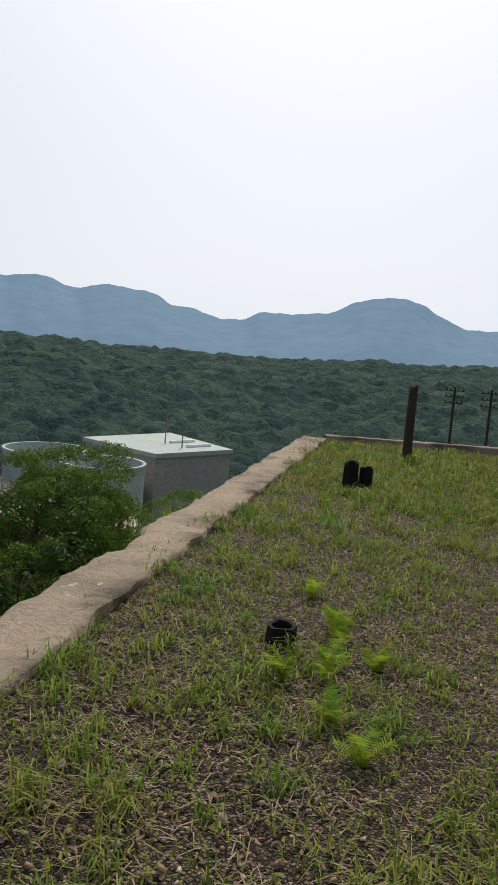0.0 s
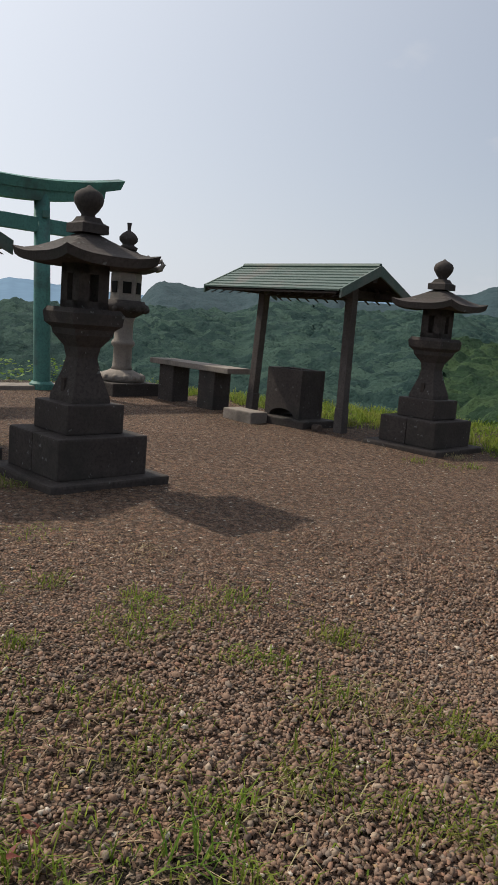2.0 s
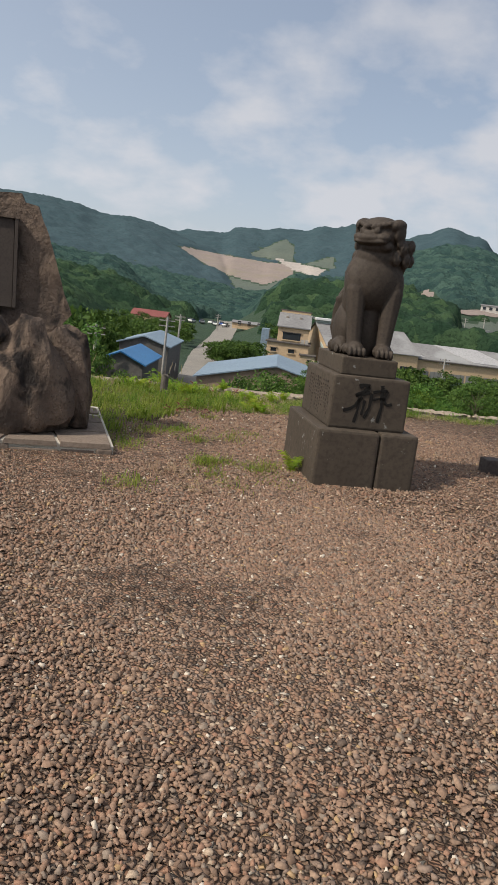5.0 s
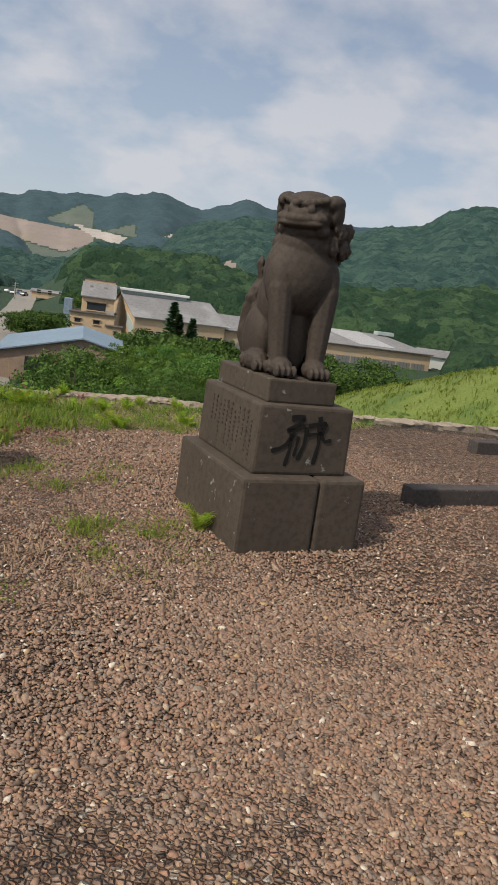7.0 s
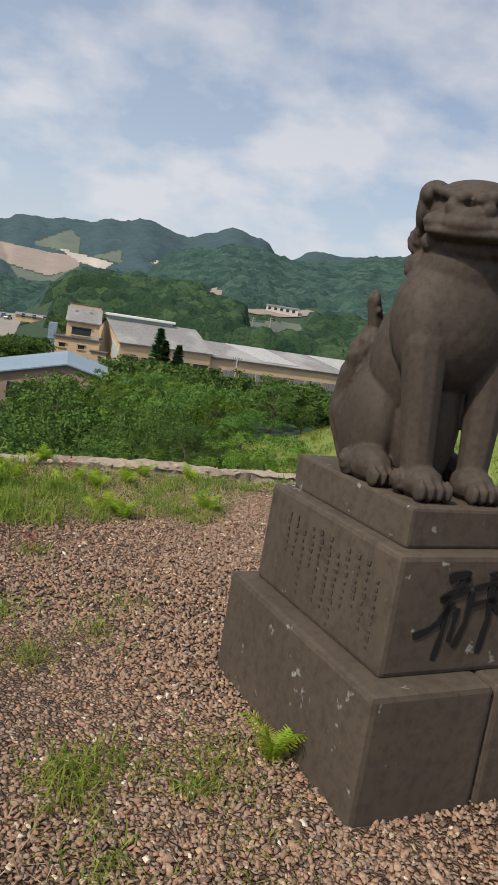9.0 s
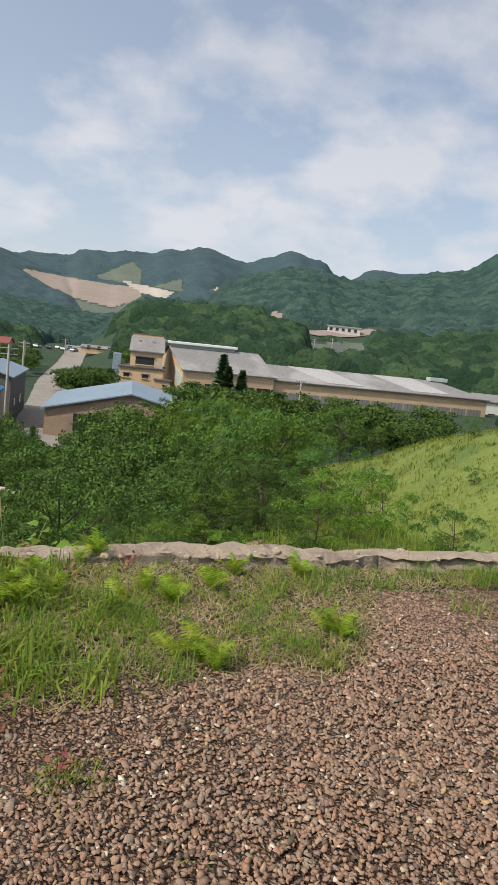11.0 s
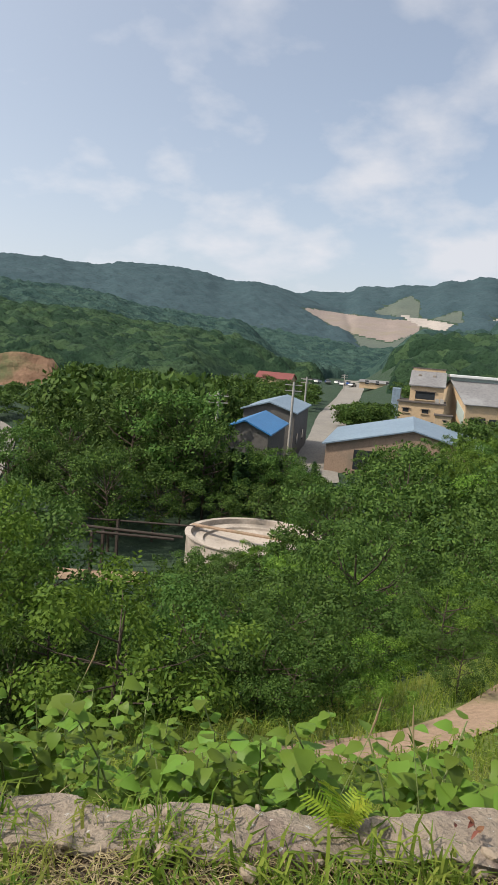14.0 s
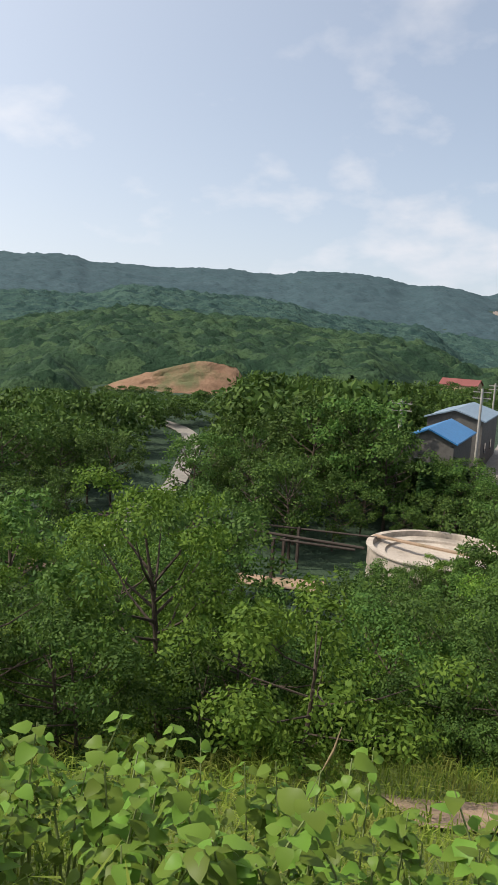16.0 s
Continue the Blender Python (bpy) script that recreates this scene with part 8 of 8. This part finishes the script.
TUFTS = [(2.9, -5.6), (3.2, -6.3), (2.5, -6.6), (2.2, -5.2), (1.6, -5.9), (3.6, -5.2), (3.0, -4.6), (2.4, -4.3), (1.9, -6.6), (2.7, -7.0), (0.9, -6.2), (0.2, -6.9), (3.9, -6.0), (1.2, -5.3), (0.4, -5.6), (3.4, -4.4), (2.0, -7.4), (1.0, -7.3),
         (2.2, -3.9), (2.75, -3.75), (1.62, 0.84), (1.35, 0.7), (1.8, 0.6), (-0.4, 0.25), (-0.9, 0.05), (1.95, 1.35), (2.1, 0.95), (-2.5, -1.3), (-3.1, -1.1), (1.45, 2.25), (1.2, 1.95), (1.5, 2.6), (0.4, 1.7), (0.75, 1.35), (2.95, 5.3), (3.4, 5.7), (1.9, 1.2), (1.2, 0.2), (1.56, 1.2), (1.5, 1.1), (1.64, 1.28), (1.48, 1.25), (1.62, 0.35), (0.93, 2.32), (0.88, 2.2), (0.98, 2.4), (0.7, 2.06), (0.78, 2.1), (2.44, -4.97), (2.38, -5.05), (2.5, -4.9), (1.75, -4.95), (2.66, -4.8), (2.84, -4.04), (2.43, -5.3), (2.53, -5.97), (2.81, -6.93), (1.4, -5.54), (2.73, -5.5), (1.0, 3.25)]
TUFTS += [tuple(uv(u, v)[:2]) for u, v in ((11.78, 3.5), (11.85, 3.7), (11.8, 3.95), (11.9, 4.2), (9.7, 3.06), (10.3, 3.02), (10.55, 3.05), (9.9, 3.0), (7.2, 2.2), (7.6, 2.3))]
TUFTS += [(r.uniform(0.6, 4.6), r.uniform(-7.6, -5.0)) for _ in range(46)] + [(r.uniform(-2.5, 1.4), r.uniform(-7.8, -6.2)) for _ in range(16)]
for n, (x, y) in enumerate(TUFTS):
    m = r.integers(35, 95)
    s = r.uniform(0.09, 0.2)
    q = blades(r, r.normal(0, s * 0.55, m), r.normal(0, s * 0.55, m), np.zeros(m), np.full(m, r.uniform(0.07, 0.14)), 0.0026, 1.1, 0.55 * r.random(m))
    t = thing("grass_tuft", (x, y, 0), 0, "small tuft of grass growing through gravel", "grass", "tufts in the gravel")
    tagged(part("tuft", quads("tuft", q, GRASS if n % 7 else STRAW), GRASS, t), kind="stuff")


def frond_mesh(seed, length=0.30):
    """One fern frond, arching, with paired leaflets."""
    r = np.random.default_rng(seed)
    q, n = [], 15
    for k in range(n):
        f = (k + 0.5) / n
        c = np.array([0, length * f, length * (0.75 * f - 0.62 * f * f)])
        w = length * 0.30 * math.sin(math.pi * (0.12 + 0.86 * (1 - f))) ** 0.8
        step = length / n
        for s in (-1, 1):
            tip = c + np.array([s * w, step * 1.2, -0.015 + 0.01 * r.normal()])
            for a, b in ((0.0, 0.5), (0.45, 1.0)):
                p, e = c + (tip - c) * a, c + (tip - c) * b
                h = step * (0.55 if a == 0 else 0.36)
                q.append([p - [0, h * 0.6, 0], p + [0, h, 0], e + [0, h * 0.55, 0], e - [0, h * 0.3, 0]])
        if k < n - 1:
            f2 = (k + 1.5) / n
            c2 = np.array([0, length * f2, length * (0.75 * f2 - 0.62 * f2 * f2)])
            q.append([c - [0.002, 0, 0], c + [0.002, 0, 0], c2 + [0.0015, 0, 0], c2 - [0.0015, 0, 0]])
    return quads("frond", np.array(q), FERN)


FRONDS = [frond_mesh(k, l) for k, l in ((1, 0.24), (2, 0.28), (3, 0.20))]
r = np.random.default_rng(33)
FERNS = [(2.35, -8.85), (2.6, -8.72), (2.2, -9.0), (2.75, -8.6), (2.9, -8.75), (3.05, -8.35), (2.45, -8.55), (3.2, -8.1), (-0.4, -11.1), (-4.3, -12.5), (1.9, -9.4),
         (-0.42, 4.67), (-0.27, 4.66), (0.11, 4.86), (0.31, 4.83), (0.38, 5.11), (0.42, 4.64), (0.32, 4.55), (0.89, 4.8), (1.02, 5.06), (0.64, 5.56), (0.56, 5.43), (1.38, 4.22), (1.45, 4.14), (1.18, 4.9), (1.92, 5.57), (1.39, 5.2), (2.02, 4.73), (2.06, 4.66), (1.52, 5.49), (1.27, 4.22), (0.44, 4.62), (2.17, 1.40), (0.55, 4.83), (0.63, 5.59), (-0.16, 5.29)]
for n, (x, y) in enumerate(FERNS):
    t = thing("fern", (x, y, 0), r.uniform(0, 360), "bright yellow-green fern clump in the grass", "fern", "ferns on the terrace")
    m = int(r.integers(8, 13))
    for k in range(m):
        f = part("frond", FRONDS[int(r.integers(3))], FERN, t)
        f.matrix_local = pose(0, 0, 0, r.uniform(25, 66), r.uniform(-15, 15), 360 * k / m + r.uniform(-25, 25)) @ Matrix.Scale(r.uniform(0.38, 0.72), 4)


# ---- weeds beyond the parapet ----
def broad_leaf(seed, size):
    """A heart-shaped leaf, folded along its rib."""
    r = random.Random(seed)
    bm = bmesh.new()
    rib = [(0, 0, 0), (0, 0.35, 0.02), (0, 0.75, -0.04), (0, 1.10, -0.20)]
    side = [(0.0, -0.05), (0.42, 0.02), (0.50, 0.38), (0.27, 0.82)]
    mid = [bm.verts.new([c * size for c in p]) for p in rib]
    for s in (-1, 1):
        out = [bm.verts.new((s * w * size, y * size, (0.24 * w - 0.01 - (0.10 if k == 3 else 0.0) + (0.04 * r.uniform(-1, 1) if k else 0)) * size)) for k, (w, y) in enumerate(side)]
        for f in ((mid[0], out[1], out[2], mid[1]), (mid[1], out[2], out[3], mid[2]), (mid[2], out[3], mid[3]), (mid[0], out[0], out[1])):
            bm.faces.new(f[::s])
    return mesh_of("leaf", bm, LEAF_BIG, True)


LEAVES = [broad_leaf(k, s) for k, s in ((1, 0.088), (2, 0.105), (3, 0.072), (4, 0.082))]
STEM = plain("weed_stem", (0.16, 0.20, 0.06), 0.6)
r = np.random.default_rng(44)


def knotweed(x, y, height, leaves, group):
    g = ground_at(x, y)
    t = thing("knotweed", (x, y, g), r.uniform(0, 360), "tall weed with broad heart-shaped green leaves", "weed", group)
    bm = bmesh.new()
    bend = r.uniform(0.1, 0.35)
    spine = [Vector((0, bend * f * f * height, f * height)) for f in (0, 0.35, 0.7, 1.0)]
    tube(bm, spine, [0.008, 0.007, 0.005, 0.003], 5)
    part("stem", bm, STEM, t)
    for k in range(leaves):
        f = 0.45 + 0.55 * (k + 0.5) / leaves
        p = Vector((0, bend * f * f * height, f * height))
        o = part("leaf", LEAVES[int(r.integers(4))], LEAF_BIG, t)
        o.matrix_local = Matrix.Translation(p) @ pose(0, 0, 0, r.uniform(-42, 20), r.uniform(-28, 28), 137.5 * k + r.uniform(-25, 25)) @ Matrix.Translation((0, r.uniform(0.02, 0.15) * (1.25 - f), 0)) @ Matrix.Scale(r.uniform(0.45, 1.0), 4)


wall_d = Vector((-0.9682, -0.2503, 0))
wall_n = Vector((-0.2503, 0.9682, 0))
for k in range(150):
    along = r.uniform(0.0, 4.8)
    deep = r.uniform(0.14, 1.8)
    p = Vector((0.9, 5.75, 0)) + wall_d * along + wall_n * deep
    top = r.uniform(-0.28, 0.12) - 0.5 * deep + (0.12 if along > 2.2 else 0.2)
    knotweed(p.x, p.y, max(0.3, top - ground_at(p.x, p.y)), int(r.integers(19, 26)), "weeds below the parapet")
for k in range(14):
    x, y = r.uniform(-0.1, 0.75), r.uniform(6.1, 6.7)
    knotweed(x, y, r.uniform(-0.42, -0.12) - ground_at(x, y), 18, "weeds below the parapet")
for k in range(16):
    f = r.random()
    p = Vector((1.0, 5.8, 0)).lerp(Vector((5.2, 6.9, 0)), f) + wall_n * r.uniform(0.2, 1.0)
    knotweed(p.x, p.y, r.uniform(0.35, 0.65), 7, "weeds below the parapet")
for k in range(34):
    p = uv(r.uniform(-1.5, -0.75), r.uniform(-1.9, 2.3), 0)
    t = thing("weed_clump", p, r.uniform(0, 360), "bright green leafy weed behind the gate", "weed", "weeds behind the gate")
    for j in range(18):
        o = part("leaf", LEAVES[int(r.integers(3))], LEAF_BIG, t)
        o.matrix_local = pose(r.normal() * 0.16, r.normal() * 0.16, r.uniform(0.03, 0.46), r.uniform(-20, 30), r.uniform(-20, 20), r.uniform(0, 360)) @ Matrix.Scale(r.uniform(0.6, 1.0), 4)
for x, y, h, lx, ly in ((-1.55, 5.55, 0.3, 0.22, 0.1), (0.1, 5.6, 0.25, -0.1, 0.1), (-0.3, 5.5, 0.3, 0.15, 0.1)):
    g = ground_at(x, y)
    t = thing("grass_plume", (x, y, g), 0, "tall grass stalk with a pale feathery seed head", "grass stalk", "seeding stalks by the parapet")
    bm = bmesh.new()
    top = h - g * 0.75
    tube(bm, [(0, 0, 0), (lx * 0.3, ly * 0.3, top * 0.5), (lx, ly, top)], [0.0028, 0.002, 0.0015], 5)
    part("stalk", bm, STEM, t)
    bm = bmesh.new()
    tube(bm, [(lx, ly, top), (lx * 1.12, ly * 1.12, top + 0.07), (lx * 1.2, ly * 1.2, top + 0.15)], [0.002, 0.0045, 0.0015], 6)
    part("seed_head", bm, STRAW, t)

for x, y in ((0.22, 5.40), (0.87, 5.40), (-0.17, 4.83), (0.6, 5.09), (2.06, -3.93), (2.85, -4.55), (0.68, 3.48), (0.6, 3.14), (0.66, 3.3), (0.96, 3.23), (0.65, 3.73), (2.97, -6.39)):
    t = thing("dried_weed", (x, y, 0), r.uniform(0, 360), "withered red-brown dock weed in the grass", "weed", "withered weeds")
    for j in range(9):
        o = part("leaf", LEAVES[int(r.integers(3))].copy(), DOCK, t)
        o.data.materials[0] = DOCK
        o.matrix_local = pose(r.normal() * 0.03, r.normal() * 0.03, r.uniform(0.01, 0.12), r.uniform(-40, 50), r.uniform(-50, 50), r.uniform(0, 360)) @ Matrix.Diagonal((0.2, 0.42, 0.42, 1))

# ---- loose pebbles ----
def pebbles(name, n, line, wide, size, mat, label, seed, thin=0.55):
    """Broken stones lying in the gravel, thickest along a line over the plan."""
    r = np.random.default_rng(seed)
    line = np.array(line, float)
    step = np.hypot(*np.diff(line, axis=0).T)
    f = r.random(n) * step.sum()
    k = np.clip(np.searchsorted(np.cumsum(step), f), 0, len(step) - 1)
    f = (f - np.concatenate([[0], np.cumsum(step)])[k]) / step[k]
    d = line[k + 1] - line[k]
    o = wide * r.normal(size=n)
    x = line[k, 0] + d[:, 0] * f - d[:, 1] / step[k] * o + 0.25 * r.normal(size=n)
    y = line[k, 1] + d[:, 1] * f + d[:, 0] / step[k] * o + 0.25 * r.normal(size=n)
    keep = (off_terrace(x, y) < -0.2) & (grassy(x, y) < thin * (0.7 + 0.6 * r.random(n)))
    x, y = x[keep], y[keep]
    n = len(x)
    bv = np.array([(1, 0.1, -0.1), (-0.1, 1, -0.1), (-1, 0.1, -0.1), (0.1, -1, -0.1), (0.62, 0.5, 0.8), (-0.5, 0.62, 0.85), (-0.62, -0.5, 0.8), (0.5, -0.62, 0.75)])
    bf = np.array([(0, 1, 4), (1, 5, 4), (1, 2, 5), (2, 6, 5), (2, 3, 6), (3, 7, 6), (3, 0, 7), (0, 4, 7), (4, 5, 6), (4, 6, 7)])
    s = size * r.uniform(0.55, 1.15, n) * np.where(r.random(n) < 0.05, 1.6, 1.0)
    k = np.stack([s * r.uniform(0.9, 1.4, n), s * r.uniform(0.6, 1.0, n), s * r.uniform(0.5, 0.9, n)], 1)
    v = (bv[None] + 0.16 * r.normal(size=(n, len(bv), 3))) * k[:, None]
    v[..., 2] += v[..., 0] * (0.35 * r.normal(size=n))[:, None]
    a = r.uniform(0, 2 * np.pi, n)
    ca, sa = np.cos(a)[:, None], np.sin(a)[:, None]
    v = np.stack([v[..., 0] * ca - v[..., 1] * sa + x[:, None], v[..., 0] * sa + v[..., 1] * ca + y[:, None], v[..., 2] + (k[:, 2] * 0.12 + 0.006 * r.random(n))[:, None]], -1)
    fs = bf[None] + (np.arange(n) * len(bv))[:, None, None]
    return tagged(new(name, tris(name, v.reshape(-1, 3), fs.reshape(-1, 3), mat, False)), label, "gravel", kind="stuff")


YARD = ((4.2, -6.6), (3.0, -6.2), (2.5, -4.8), (2.6, -2.8), (2.2, -0.6), (1.7, 1.4), (1.8, 3.4), (2.9, 5.2))
pebbles("gravel", 130000, YARD, 1.2, 0.0102, PEBBLE, "loose rounded brown river pebbles", 1)
pebbles("gravel", 18000, ((2.5, -1.6), (2.8, 0.4)), 0.45, 0.0102, PEBBLE, "loose rounded brown river pebbles before the statue", 4)
pebbles("gravel", 5000, ((5.2, -7.4), (3.4, -8.0), (1.4, -8.6)), 1.0, 0.0105, PEBBLE, "small stones lying among the grass", 2, 1.2)
pebbles("gravel", 5000, ((0.1, 4.0), (1.2, 4.6), (2.4, 5.2)), 0.6, 0.0095, PEBBLE, "small stones lying among the grass", 3, 1.2)
